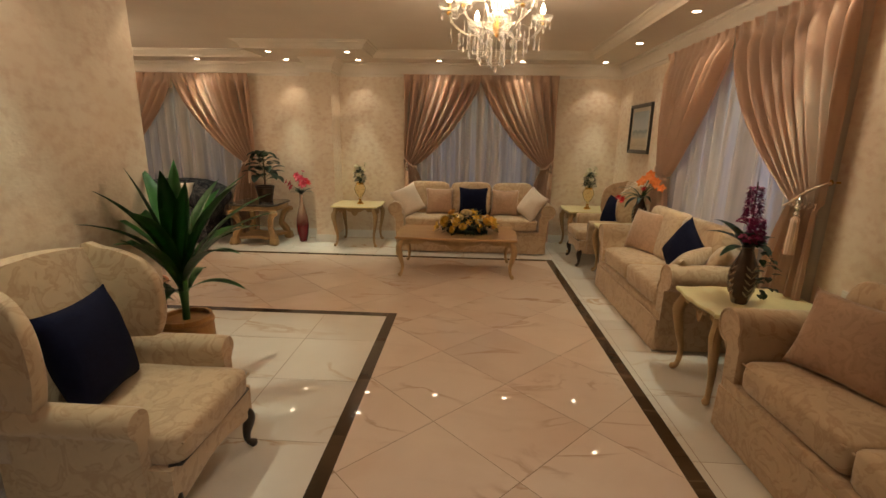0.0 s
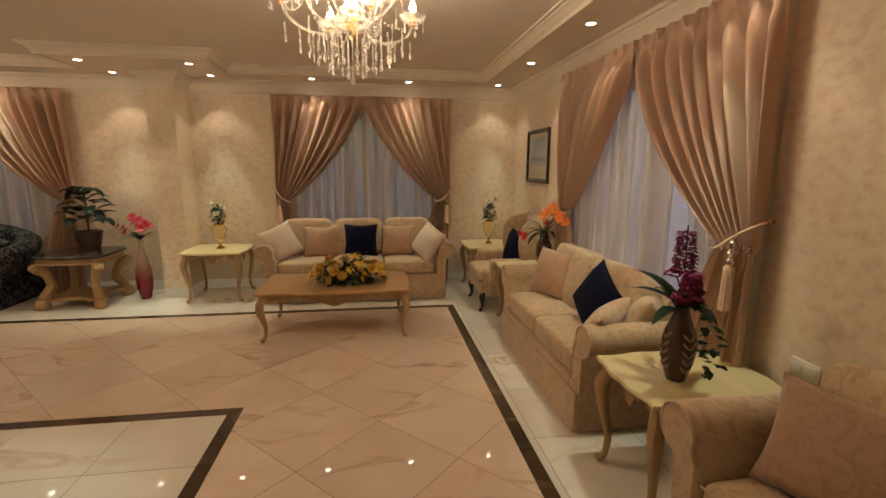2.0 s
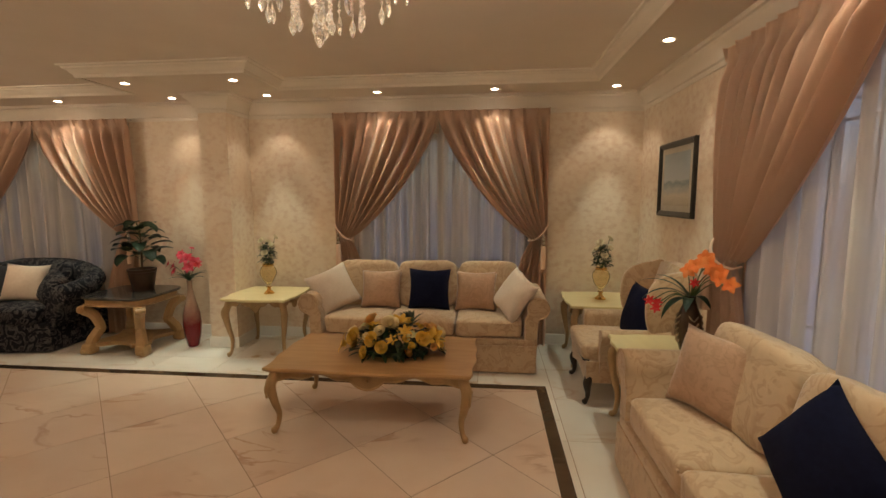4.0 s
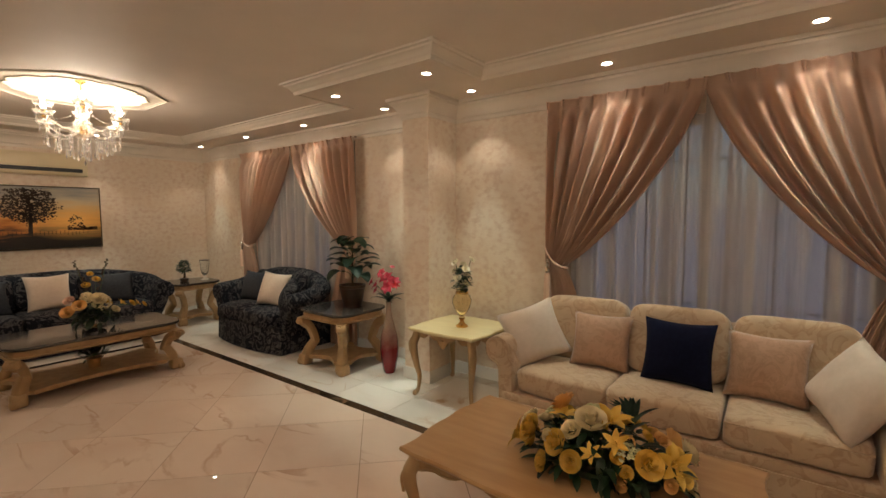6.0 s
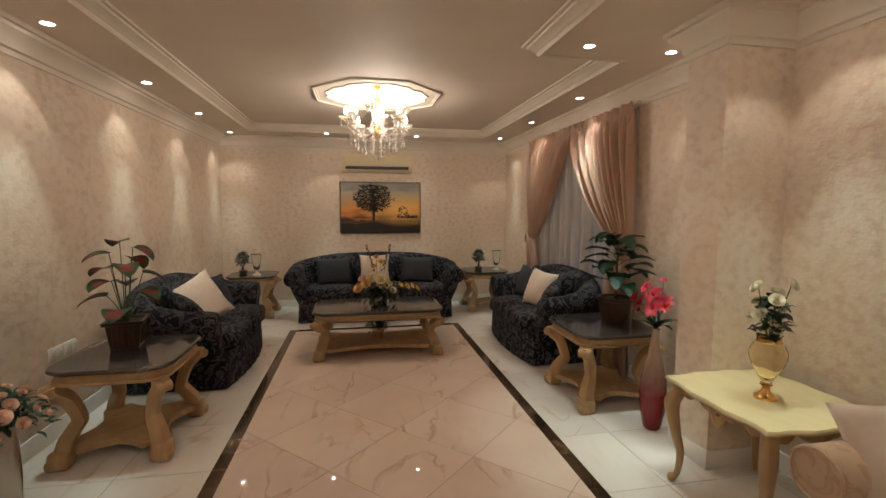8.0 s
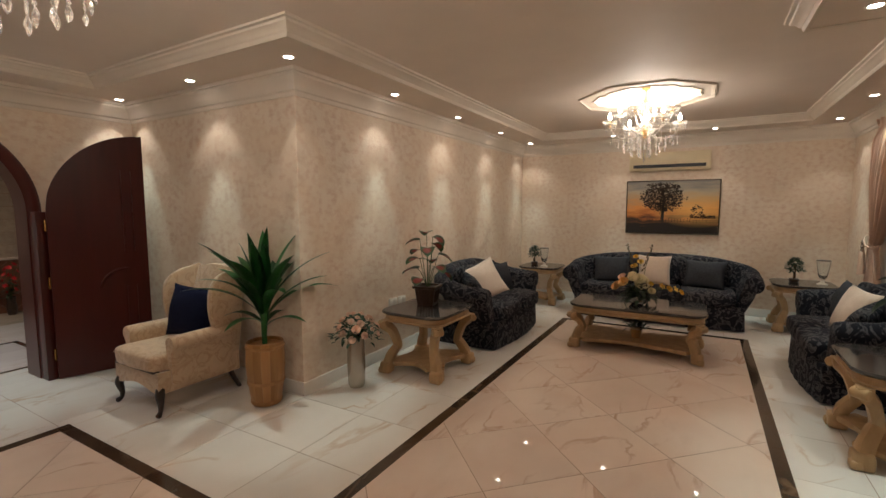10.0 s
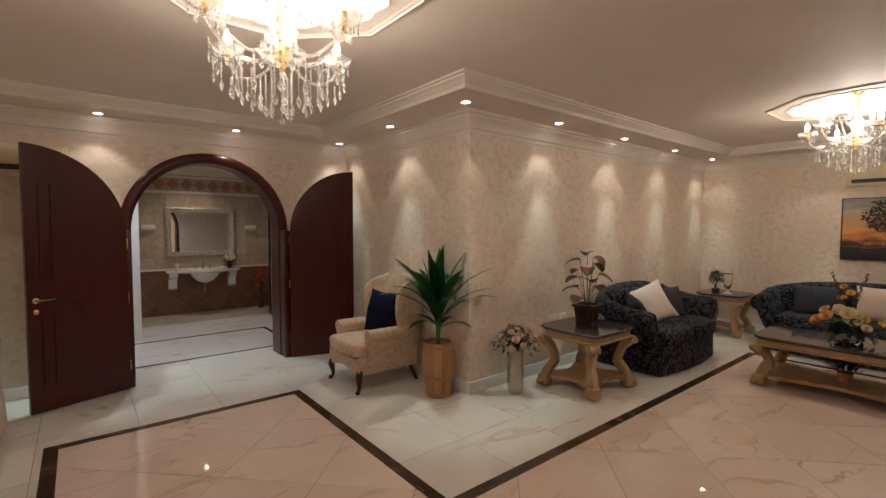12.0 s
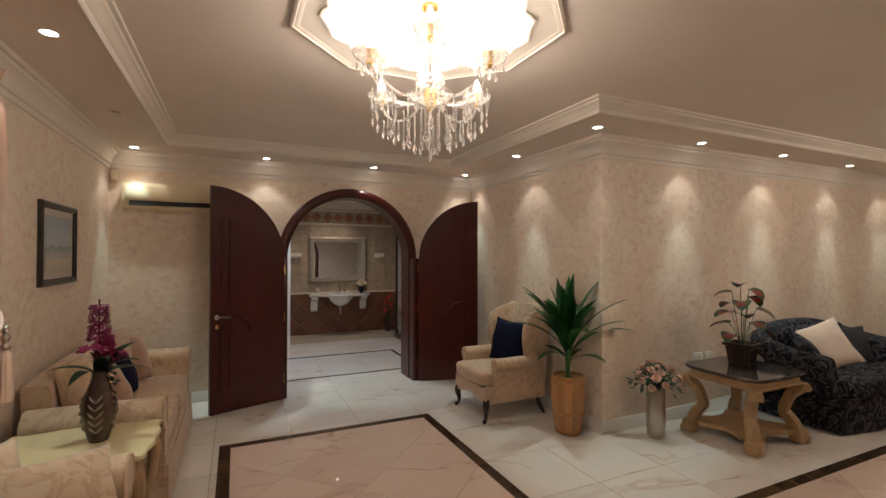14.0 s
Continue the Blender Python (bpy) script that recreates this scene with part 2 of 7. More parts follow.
def wall_y(name, x0, x1, y0, y1, holes, label):
    rows, x = [], x0
    for a, b, z0, z1 in sorted(holes):
        rows += [(x, y0, -0.1, a, y1, 3.1), (a, y0, -0.1, b, y1, z0), (a, y0, z1, b, y1, 3.1)]
        x = b
    rows.append((x, y0, -0.1, x1, y1, 3.1))
    return setting(name, boxes(*rows), WALL, label, "wall")


wall_back = wall_y("wall_back", XL - TH, XR + TH, YB, YB + TH, [WIN["back"], WIN["wing"]], "cream and peach mottled plaster wall with two windows")
a, b, z0, z1 = WIN["side"]
setting("wall_side", boxes((XR, YD - TH, -0.1, XR + TH, a, 3.1), (XR, a, -0.1, XR + TH, b, z0), (XR, a, z1, XR + TH, b, 3.1), (XR, b, -0.1, XR + TH, YB, 3.1)),
        WALL, "cream and peach mottled plaster wall with one window", "wall")
setting("wall_wing_end", boxes((XL - TH, YN - TH, -0.1, XL, YB, 3.1)), WALL, "cream and peach mottled plaster wall behind the dark sofa", "wall")
setting("wall_wing", boxes((XL, YN - TH, -0.1, XP - TH, YN, 3.1)), WALL, "cream and peach mottled plaster wall of the sitting wing", "wall")
setting("wall_corner", boxes((XP - TH, YD - TH, -0.1, XP, YN, 3.1)), WALL, "cream and peach mottled plaster wall beside the arched door", "wall")
setting("pillar", boxes((PX0, PY, -0.1, PX1, YB, 3.1)), WALL, "square plastered pillar standing out from the wall", "pillar")


def door_wall():
    bm = bmesh.new()
    y0, y1 = YD - TH, YD
    box(bm, XP, y0, -0.1, DX - DR, y1, 3.1)
    box(bm, DX + DR, y0, -0.1, XR, y1, 3.1)
    n = 32
    arc = [(DX - DR * math.cos(math.pi * i / n), DZ + DR * math.sin(math.pi * i / n)) for i in range(n + 1)]
    for (xa, za), (xb, zb) in zip(arc, arc[1:]):
        rings(bm, [[(xa, y, za), (xb, y, zb), (xb, y, 3.1), (xa, y, 3.1)] for y in (y0, y1)])
    return bm


setting("wall_door", door_wall(), WALL, "cream and peach mottled plaster wall with an arched doorway", "wall", 0.3)

xs = sorted({XL, XP, XR, *[p[0] for p in TRAY]})
ys = sorted({YD, YN, YB, *[p[1] for p in TRAY]})
HOLE = 0.70
MED = [(0.51, 4.216), (-4.61, 5.545)]
xs2 = sorted({*xs, *[x + s for x, y in MED for s in (-0.66, -0.48, -0.27, 0.27, 0.48, 0.66)]})
ys2 = sorted({*ys, *[y + s for x, y in MED for s in (-0.66, -0.48, -0.27, 0.27, 0.48, 0.66)]})


def solid_tray(x, y):
    return in_tray(x, y) and not any(abs(x - a) < w and abs(y - b) < d for a, b in MED for w, d in ((0.66, 0.27), (0.48, 0.48), (0.27, 0.66)))


bm = boxes(*[(a, c, ZB, b, d, 3.1) for a, c, b, d in cells(xs, ys, lambda x, y: in_room(x, y) and not in_tray(x, y))],
           *[(a, c, ZT, b, d, 3.1) for a, c, b, d in cells(xs2, ys2, solid_tray)],
           *[(x - HOLE, y - HOLE, 3.03, x + HOLE, y + HOLE, 3.1) for x, y in MED])
setting("ceiling", bm, PAINT, "matt cream ceiling with a raised tray", "ceiling")
crown = [(0.0, 2.60), (0.012, 2.60), (0.014, 2.635), (0.03, 2.645), (0.036, 2.68), (0.062, 2.72), (0.092, 2.745), (0.098, 2.765), (0.118, 2.77), (0.12, 2.80), (0.0, 2.80)]
setting("trim_crown", moulding(ROOM, crown), TRIM, "white stepped crown moulding under the ceiling", "moulding", 0.5)
traym = [(0.0, 2.80), (-0.02, 2.796), (-0.02, 2.79), (0.005, 2.785), (0.014, 2.80), (0.016, 2.815), (0.03, 2.825), (0.045, 2.845), (0.072, 2.858), (0.078, 2.872), (0.10, 2.876), (0.104, 2.89), (0.0, 2.89)]
setting("trim_tray", moulding(TRAY, traym), TRIM, "white stepped moulding round the ceiling tray", "moulding", 0.5)
skirt_path = [(DX + DR + 0.08, YD), (XR, YD), (XR, YB), (PX1, YB), (PX1, PY), (PX0, PY), (PX0, YB), (XL, YB), (XL, YN), (XP, YN), (XP, YD), (DX - DR - 0.08, YD)]
setting("baseboard", moulding(skirt_path, [(0, 0), (0.016, 0), (0.016, 0.112), (0.011, 0.12), (0, 0.12)], closed=False), SKIRT, "white marble skirting along the walls", "baseboard")

# ---- spot lamps ----
SPOTS = [(-2.50, 6.96), (-1.386, 6.96), (-2.50, 7.62), (-1.385, 7.61), (-0.157, 7.61), (1.086, 7.62), (2.305, 7.62), (2.305, 6.27), (2.305, 4.89),
         (2.305, 3.52), (-3.91, 7.62), (-5.274, 7.63), (-6.67, 7.635), (-6.72, 6.26), (-6.72, 4.855), (-6.87, 3.42), (-5.515, 3.415), (-4.135, 3.41),
         (-2.777, 3.406), (-1.436, 3.393), (-1.44, 2.118), (-1.48, 0.785), (-0.168, 0.782), (1.12, 0.78), (2.415, 0.783)]


def spot_fitting(x, y, lit=True):
    ob = thing("ceiling_spotlight", "small round recessed ceiling spotlight, lit" if lit else "small round recessed ceiling spotlight, not lit", "spotlight", pose(x, y, ZB), "recessed ceiling spotlights")
    part("bezel", lathe([(0.036, 0.004), (0.036, -0.002), (0.046, -0.005), (0.050, 0.0), (0.050, 0.004)], 20), TRIM, ob)
    part("lens", lathe([(0.001, -0.0015), (0.035, -0.0015), (0.035, 0.003), (0.001, 0.003)], 20), LAMP_ON if lit else LAMP_OFF, ob, "glowing lamp face" if lit else "dark lamp face")
    return ob


first_spot = spot_fitting(*SPOTS[0])
for x, y in SPOTS[1:]:
    copy_thing(first_spot, pose(x, y, ZB))
spot_fitting(2.305, 2.13, False)
for x, y in SPOTS:
    d = bpy.data.lights.new("spot_beam", "SPOT")
    d.energy, d.color, d.spot_size, d.spot_blend, d.shadow_soft_size = SPOT_W, COOL, radians(86), 0.40, 0.02
    o = new("spot_beam", d)
    o.location = (x, y, ZB - 0.012)
    d = bpy.data.lights.new("spot_core", "SPOT")
    d.energy, d.color, d.spot_size, d.spot_blend, d.shadow_soft_size = CORE_W, CORE, radians(42), 0.6, 0.02
    o = new("spot_core", d)
    o.location = (x, y, ZB - 0.012)
CHANDELIERS = [(0.51, 4.216), (-4.61, 5.545)]
for x, y in CHANDELIERS:
    d = bpy.data.lights.new("chandelier_light", "POINT")
    d.energy, d.color, d.shadow_soft_size = BULB_W, WARM, 0.10
    o = new("chandelier_light", d)
    o.location = (x, y, 2.66)

# ---- more materials ----
def brocade(name, ground, figure, scale=7.0, rough=0.75, sheen=0.4, amount=0.55, distort=2.5, spec=0.4):
    """Woven cloth with a leafy damask figure."""
    m = mat(name, ground, [c * 0.92 for c in ground], scale=22, rough=rough, sheen=sheen, bump=0.25, bscale=380, spec=spec)
    nt = m.node_tree
    b = nt.nodes["Principled BSDF"]
    vec = [n for n in nt.nodes if n.type == "VECT_MATH"][0].outputs[0]
    v = nt.nodes.new("ShaderNodeTexNoise")
    v.inputs["Scale"].default_value = scale
    v.inputs["Detail"].default_value = 2.5
    v.inputs["Distortion"].default_value = distort
    nt.links.new(vec, v.inputs["Vector"])
    r = nt.nodes.new("ShaderNodeValToRGB")
    e = r.color_ramp.elements
    e[0].position, e[1].position = 0.50, 0.56
    e[0].color, e[1].color = (0, 0, 0, 1), (amount, amount, amount, 1)
    k = e.new(0.64)
    k.color = (amount * 0.3, amount * 0.3, amount * 0.3, 1)
    nt.links.new(v.outputs[0], r.inputs[0])
    old = b.inputs["Base Color"].links[0].from_socket
    mix = nt.nodes.new("ShaderNodeMix")
    mix.data_type = "RGBA"
    nt.links.new(r.outputs[0], mix.inputs[0])
    nt.links.new(old, mix.inputs[6])
    mix.inputs[7].default_value = (*figure, 1)
    nt.links.new(mix.outputs[2], b.inputs["Base Color"])
    return m


CREAM = brocade("cream damask", (0.59, 0.42, 0.27), (0.40, 0.24, 0.14), 6.5, amount=0.62, distort=2.5)
FLORAL = brocade("dark floral cloth", (0.010, 0.0105, 0.016), (0.120, 0.112, 0.112), 8.5, rough=0.9, sheen=0.0, amount=0.8, distort=2.6, spec=0.2)
TANP = brocade("tan crushed cloth", (0.47, 0.285, 0.185), (0.31, 0.175, 0.10), 11, amount=0.5)
PALEP = mat("pale pillow cloth", (0.70, 0.57, 0.46), (0.66, 0.53, 0.42), scale=30, rough=0.85, sheen=0.3, bump=0.3, bscale=420)
NAVY = mat("navy cloth", (0.004, 0.005, 0.020), (0.006, 0.008, 0.028), scale=40, rough=0.9, spec=0.15, bump=0.3, bscale=420)
GREYP = mat("slate grey cloth", (0.036, 0.039, 0.046), (0.055, 0.058, 0.066), scale=60, rough=0.9, spec=0.2, bump=0.4, bscale=300)
SATIN = mat("rose satin curtain", (0.82, 0.58, 0.43), (0.76, 0.51, 0.37), scale=4, rough=0.44, sheen=0.25, spec=0.45, bump=0.06, bscale=300, stretch=(1, 1, 0.3))
OAK = mat("pale carved oak", (0.48, 0.31, 0.15), (0.36, 0.22, 0.10), scale=14, rough=0.42, bump=0.12, bscale=60, stretch=(1, 1, 0.25), rvary=0.1)
HONEY = mat("honey oak table wood", (0.52, 0.31, 0.14), (0.43, 0.24, 0.10), scale=18, rough=0.3, bump=0.04, bscale=60, stretch=(0.2, 1, 1), coat=0.3, rvary=0.08)
IVORY = mat("ivory lacquered table top", (0.74, 0.62, 0.34), (0.68, 0.56, 0.30), scale=12, rough=0.3, stretch=(0.3, 1, 1), coat=0.3)
STONE = marble("dark marble table top", (0.035, 0.030, 0.027), (0.085, 0.068, 0.058), (0.28, 0.22, 0.17), 0.08, 0.9)
MAHOG = mat("dark red mahogany", (0.062, 0.008, 0.005), (0.048, 0.006, 0.004), scale=14, rough=0.3, spec=0.35, stretch=(1, 1, 0.12), coat=0.12, bump=0.01, rvary=0.06)
BLACKW = mat("ebony stained wood", (0.02, 0.012, 0.008), (0.035, 0.02, 0.012), scale=12, rough=0.3)
GOLD = mat("polished gold", (0.80, 0.52, 0.18), (0.70, 0.42, 0.13), scale=8, rough=0.22, metal=1.0)
CHROME = mat("silver metal", (0.75, 0.72, 0.68), (0.62, 0.6, 0.56), scale=8, rough=0.18, metal=1.0)
CRYSTAL = glass("cut crystal", (1, 0.98, 0.95), 0.0, 1.55)
CRYSTAL.node_tree.nodes["Principled BSDF"].inputs["Transmission Weight"].default_value = 0.93
CUT = glass("bright cut glass", (1.0, 0.98, 0.94), 0.08, 1.5)
CUT.node_tree.nodes["Principled BSDF"].inputs["Transmission Weight"].default_value = 0.84
PANE = glass("window glass", (0.95, 0.98, 1), 0.0, 1.45)
AMBER = glass("amber glass", (0.985, 0.92, 0.74), 0.0, 1.12)
PLASTIC = mat("ivory plastic", (0.74, 0.62, 0.40), (0.70, 0.58, 0.37), scale=5, rough=0.4)
WPLAST = mat("white plastic", (0.75, 0.70, 0.62), scale=5, rough=0.4)
BLACKP = mat("black slot", (0.01, 0.01, 0.01), rough=0.5)


def sheer_mat():
    m = bpy.data.materials.new("sheer voile")
    m.use_nodes = True
    nt = m.node_tree
    out = nt.nodes["Material Output"]
    nt.nodes.remove(nt.nodes["Principled BSDF"])
    tr, tl, df = [nt.nodes.new(k) for k in ("ShaderNodeBsdfTransparent", "ShaderNodeBsdfTranslucent", "ShaderNodeBsdfDiffuse")]
    tc, nz, rp = nt.nodes.new("ShaderNodeTexCoord"), nt.nodes.new("ShaderNodeTexNoise"), nt.nodes.new("ShaderNodeValToRGB")
    nz.inputs["Scale"].default_value = 5
    nt.links.new(tc.outputs["Object"], nz.inputs["Vector"])
    nt.links.new(nz.outputs[0], rp.inputs[0])
    rp.color_ramp.elements[0].color, rp.color_ramp.elements[1].color = (0.74, 0.67, 0.60, 1), (0.80, 0.74, 0.66, 1)
    for n in (tl, df):
        nt.links.new(rp.outputs[0], n.inputs[0])
    m1, m2 = nt.nodes.new("ShaderNodeMixShader"), nt.nodes.new("ShaderNodeMixShader")
    m1.inputs[0].default_value = 0.6
    nt.links.new(tl.outputs[0], m1.inputs[1])
    nt.links.new(df.outputs[0], m1.inputs[2])
    mp, gather, band = nt.nodes.new("ShaderNodeMapping"), nt.nodes.new("ShaderNodeTexNoise"), nt.nodes.new("ShaderNodeMapRange")
    mp.inputs["Scale"].default_value = (1.0, 0.2, 0.04)
    gather.inputs["Scale"].default_value = 11
    gather.inputs["Detail"].default_value = 3
    nt.links.new(tc.outputs["Object"], mp.inputs[0])
    nt.links.new(mp.outputs[0], gather.inputs["Vector"])
    band.inputs[1].default_value, band.inputs[2].default_value = 0.38, 0.60
    band.inputs[3].default_value, band.inputs[4].default_value = 0.50, 0.93
    nt.links.new(gather.outputs[0], band.inputs[0])
    nt.links.new(band.outputs[0], m2.inputs[0])
    nt.links.new(tr.outputs[0], m2.inputs[1])
    nt.links.new(m1.outputs[0], m2.inputs[2])
    nt.links.new(m2.outputs[0], out.inputs[0])
    return m


SHEER = sheer_mat()


# ---- windows and curtains ----
def window(name, place, width, z0, z1, power):
    """Window set in its opening; x along the wall, y outwards from its room face."""
    ob = new(name)
    tagged(ob, "white framed window with dusk light behind sheer curtains", "window", "", "structure")
    ob.matrix_world = place
    fr = bmesh.new()
    w = width / 2
    for r in ((-w, 0.10, z0, -w + 0.06, 0.16, z1), (w - 0.06, 0.10, z0, w, 0.16, z1), (-w + 0.06, 0.10, z0, w - 0.06, 0.16, z0 + 0.06), (-w + 0.06, 0.10, z1 - 0.06, w - 0.06, 0.16, z1), (-0.03, 0.105, z0 + 0.06, 0.03, 0.155, z1 - 0.06)):
        box(fr, *r, bevel=0.004)
    part("window_frame", fr, WPLAST, ob)
    part("window_sill", boxes((-w, 0.0, z0, w, 0.10, z0 + 0.02), bevel=0.004), SKIRT, ob)
    for a, b in ((-w + 0.06, -0.03), (0.03, w - 0.06)):
        p = part("pane", boxes((a, 0.128, z0 + 0.06, b, 0.134, z1 - 0.06)), PANE, ob)
        p.visible_shadow = False
    d = bpy.data.lights.new("dusk_sky", "AREA")
    d.shape, d.size, d.size_y, d.energy, d.color = "RECTANGLE", width, z1 - z0, power, (0.60, 0.66, 1.0)
    o = new("dusk_sky", d)
    o.matrix_world = place @ pose(0, 0.225, (z0 + z1) / 2, -90, 0, 0)
    return ob


def drape_bm(w, top, tie, sign, seed, grip):
    """Half of a pair: hangs from a rail of width w, is drawn to its outer edge at the tie and falls to the floor."""
    rnd = random.Random(seed)
    folds = 9
    nu, nv = folds * 16, 60
    ph = [rnd.uniform(-0.5, 0.5) for _ in range(folds + 2)]
    am = [rnd.uniform(0.7, 1.25) for _ in range(folds + 2)]
    loops = []
    head = [top - 0.013 * j for j in range(12)]
    for z in head + [head[-1] - (head[-1] - 0.02) * (j + 1) / nv for j in range(nv)]:
        loop = []
        for i in range(nu + 1):
            u = i / nu
            k = min(folds, (u + 0.016 * math.sin(9.0 * u + seed) + 0.006 * math.sin(21 * u + 2 * seed) - 0.016 * math.sin(seed) * (1 - u) - 0.016 * math.sin(9.0 + seed) * u) * folds)
            k = max(0.0, k)
            a = am[int(k)] * (1 - k % 1) + am[int(k) + 1] * (k % 1)
            p = ph[int(k)] * (1 - k % 1) + ph[int(k) + 1] * (k % 1)
            if z > tie:
                s = (top - z) / (top - tie)
                wide = grip + (w - grip) * (1 - s ** 1.45) ** 0.85 if s < 1 else grip
                uu = u ** (1 + 0.25 * s)
                x = uu * wide
                depth = (0.042 + 0.036 * math.sin(math.pi * min(1, s * 1.1))) * a * (1 - 0.50 * s)
                if top - z < 0.22:
                    depth = 0.010 + (depth - 0.010) * max(0.0, (top - z - 0.08) / 0.14)
                wave = math.sin(2 * math.pi * k + p * 2.4 * s)
                y = depth * math.copysign(abs(wave) ** 0.75, wave) + 0.012 * s * math.sin(4 * math.pi * k + p * 3)
                y += 0.05 * math.sin(math.pi * s) * u - 0.012 * s
                if top - z < 0.09:
                    frill = 1 - (top - z) / 0.09
                    y += 0.042 * (0.30 + 0.70 * frill) * max(0.0, math.cos(2 * math.pi * k)) ** 3 * (0.6 + 0.4 * math.sin(14 * math.pi * k))
            else:
                s = (tie - z) / (tie - 0.02)
                wide = grip + (0.36 - 0.5 * grip) * min(1, s * 1.6) ** 0.7
                x = u * wide
                depth = (0.022 + 0.02 * s) * a
                y = depth * math.sin(2 * math.pi * k * 0.7 + p * min(1, 3 * s)) + 0.008 * math.sin(5 * math.pi * k)
            loop.append((sign * x, -y, z))
        loops.append(loop)
    bm = bmesh.new()
    rings(bm, loops, closed=False, caps=False)
    bmesh.ops.solidify(bm, geom=bm.faces[:], thickness=0.004)
    return bm


def sheer_bm(w, top):
    bm = bmesh.new()
    n = 420
    rnd = random.Random(5)
    ph = [rnd.uniform(0, 6) for _ in range(6)]
    loops = []
    for z in [top - (top - 0.03) * k / 6 for k in range(7)]:
        loops.append([(-w / 2 + w * i / n, 0.052 * math.sin(i / n * w * 33 + 2.8 * math.sin(i / n * 9 + ph[0])) + 0.014 * math.sin(i / n * w * 17 + ph[1] + 0.3 * z), z) for i in range(n + 1)])
    rings(bm, loops, closed=False, caps=False)
    return bm


def tassel_bm():
    bm = lathe([(0.003, 0.0), (0.005, -0.02), (0.016, -0.03), (0.018, -0.05), (0.008, -0.06), (0.014, -0.07), (0.022, -0.085), (0.014, -0.10), (0.010, -0.11), (0.020, -0.125), (0.020, -0.14), (0.006, -0.145)], 14)
    return bm


def fringe_bm():
    bm = bmesh.new()
    n = 22
    rings(bm, [[(r * (1 + 0.12 * (i % 2)) * math.cos(2 * math.pi * i / n), r * (1 + 0.12 * (i % 2)) * math.sin(2 * math.pi * i / n), z) for i in range(n)] for r, z in ((0.012, -0.145), (0.024, -0.165), (0.024, -0.19), (0.028, -0.30), (0.030, -0.40))])
    return bm


def curtains(place, width, top, tie, what, grip=0.17):
    """A pair of tied-back drapes with their sheer behind; x along the wall, y towards the wall."""
    sh = part("sheer_curtain", sheer_bm(width - 0.1, top - 0.03), SHEER)
    tagged(sh, "thin white voile curtain hanging in soft folds", "curtain", "sheer curtains")
    sh.matrix_world = place @ pose(0, 0.065, 0)
    rail = part("curtain_rail", boxes((-width / 2, -0.01, top - 0.02, width / 2, 0.03, top + 0.005), bevel=0.003), TRIM)
    tagged(rail, "slim white curtain rail under the moulding", "curtain rail", "curtain rails")
    rail.matrix_world = place
    for sign in (1, -1):
        c = thing("curtain", "rose satin curtain tied back " + what, "curtain", place @ pose(-sign * width / 2, -0.035, 0), "tied-back curtains")
        part("drape", drape_bm(width / 2 + 0.015, top, tie, sign, 3 if sign > 0 else 8, grip), SATIN, c, "", 1.2)
        cord = bmesh.new()
        pts = [(0.02, 0.085, tie + 0.17), (0.0, 0.0, tie + 0.155), (grip * 0.3, -0.062, tie + 0.09), (grip * 0.75, -0.066, tie + 0.015), (grip + 0.035, -0.03, tie - 0.012), (grip + 0.03, 0.035, tie)]
        tube(cord, smooth_path([(sign * x, y, z) for x, y, z in pts], 5), 0.008, 8)
        part("tieback", cord, SATIN, c, "twisted satin tieback cord")
        kn = part("tassel_knob", tassel_bm(), CHROME, c, "silver beaded tassel head")
        kn.location = (sign * grip * 0.3, -0.075, tie + 0.085)
        fr = part("tassel_fringe", fringe_bm(), SATIN, c)
        fr.location = kn.location
        hook = part("hook", lathe([(0.006, 0), (0.006, 0.05), (0.018, 0.055), (0.02, 0.07), (0.004, 0.075)], 12), GOLD, c)
        hook.matrix_local = pose(sign * 0.02, 0.118, tie + 0.17, 90, 0, 0)


PL_BACK = pose(0.48, YB, 0)
PL_WING = pose(-4.47, YB, 0)
PL_SIDE = pose(XR, 4.66, 0, 0, 0, -90)
window("window_1", pose((WIN["back"][0] + WIN["back"][1]) / 2, YB, 0), WIN["back"][1] - WIN["back"][0], 0.75, 2.40, 2.3)
window("window_2", pose((WIN["wing"][0] + WIN["wing"][1]) / 2, YB, 0), WIN["wing"][1] - WIN["wing"][0], 0.75, 2.40, 1.3)
window("window_3", pose(XR, (WIN["side"][0] + WIN["side"][1]) / 2, 0, 0, 0, -90), WIN["side"][1] - WIN["side"][0], 0.75, 2.40, 7.0)
curtains(PL_BACK @ pose(0, -0.085, 0), 2.40, 2.63, 1.22, "behind the cream sofa")
curtains(PL_WING @ pose(0, -0.085, 0), 2.52, 2.62, 1.22, "behind the dark sofa")
curtains(PL_SIDE @ pose(0, -0.085, 0), 2.58, 2.63, 1.26, "behind the loveseat", 0.24)


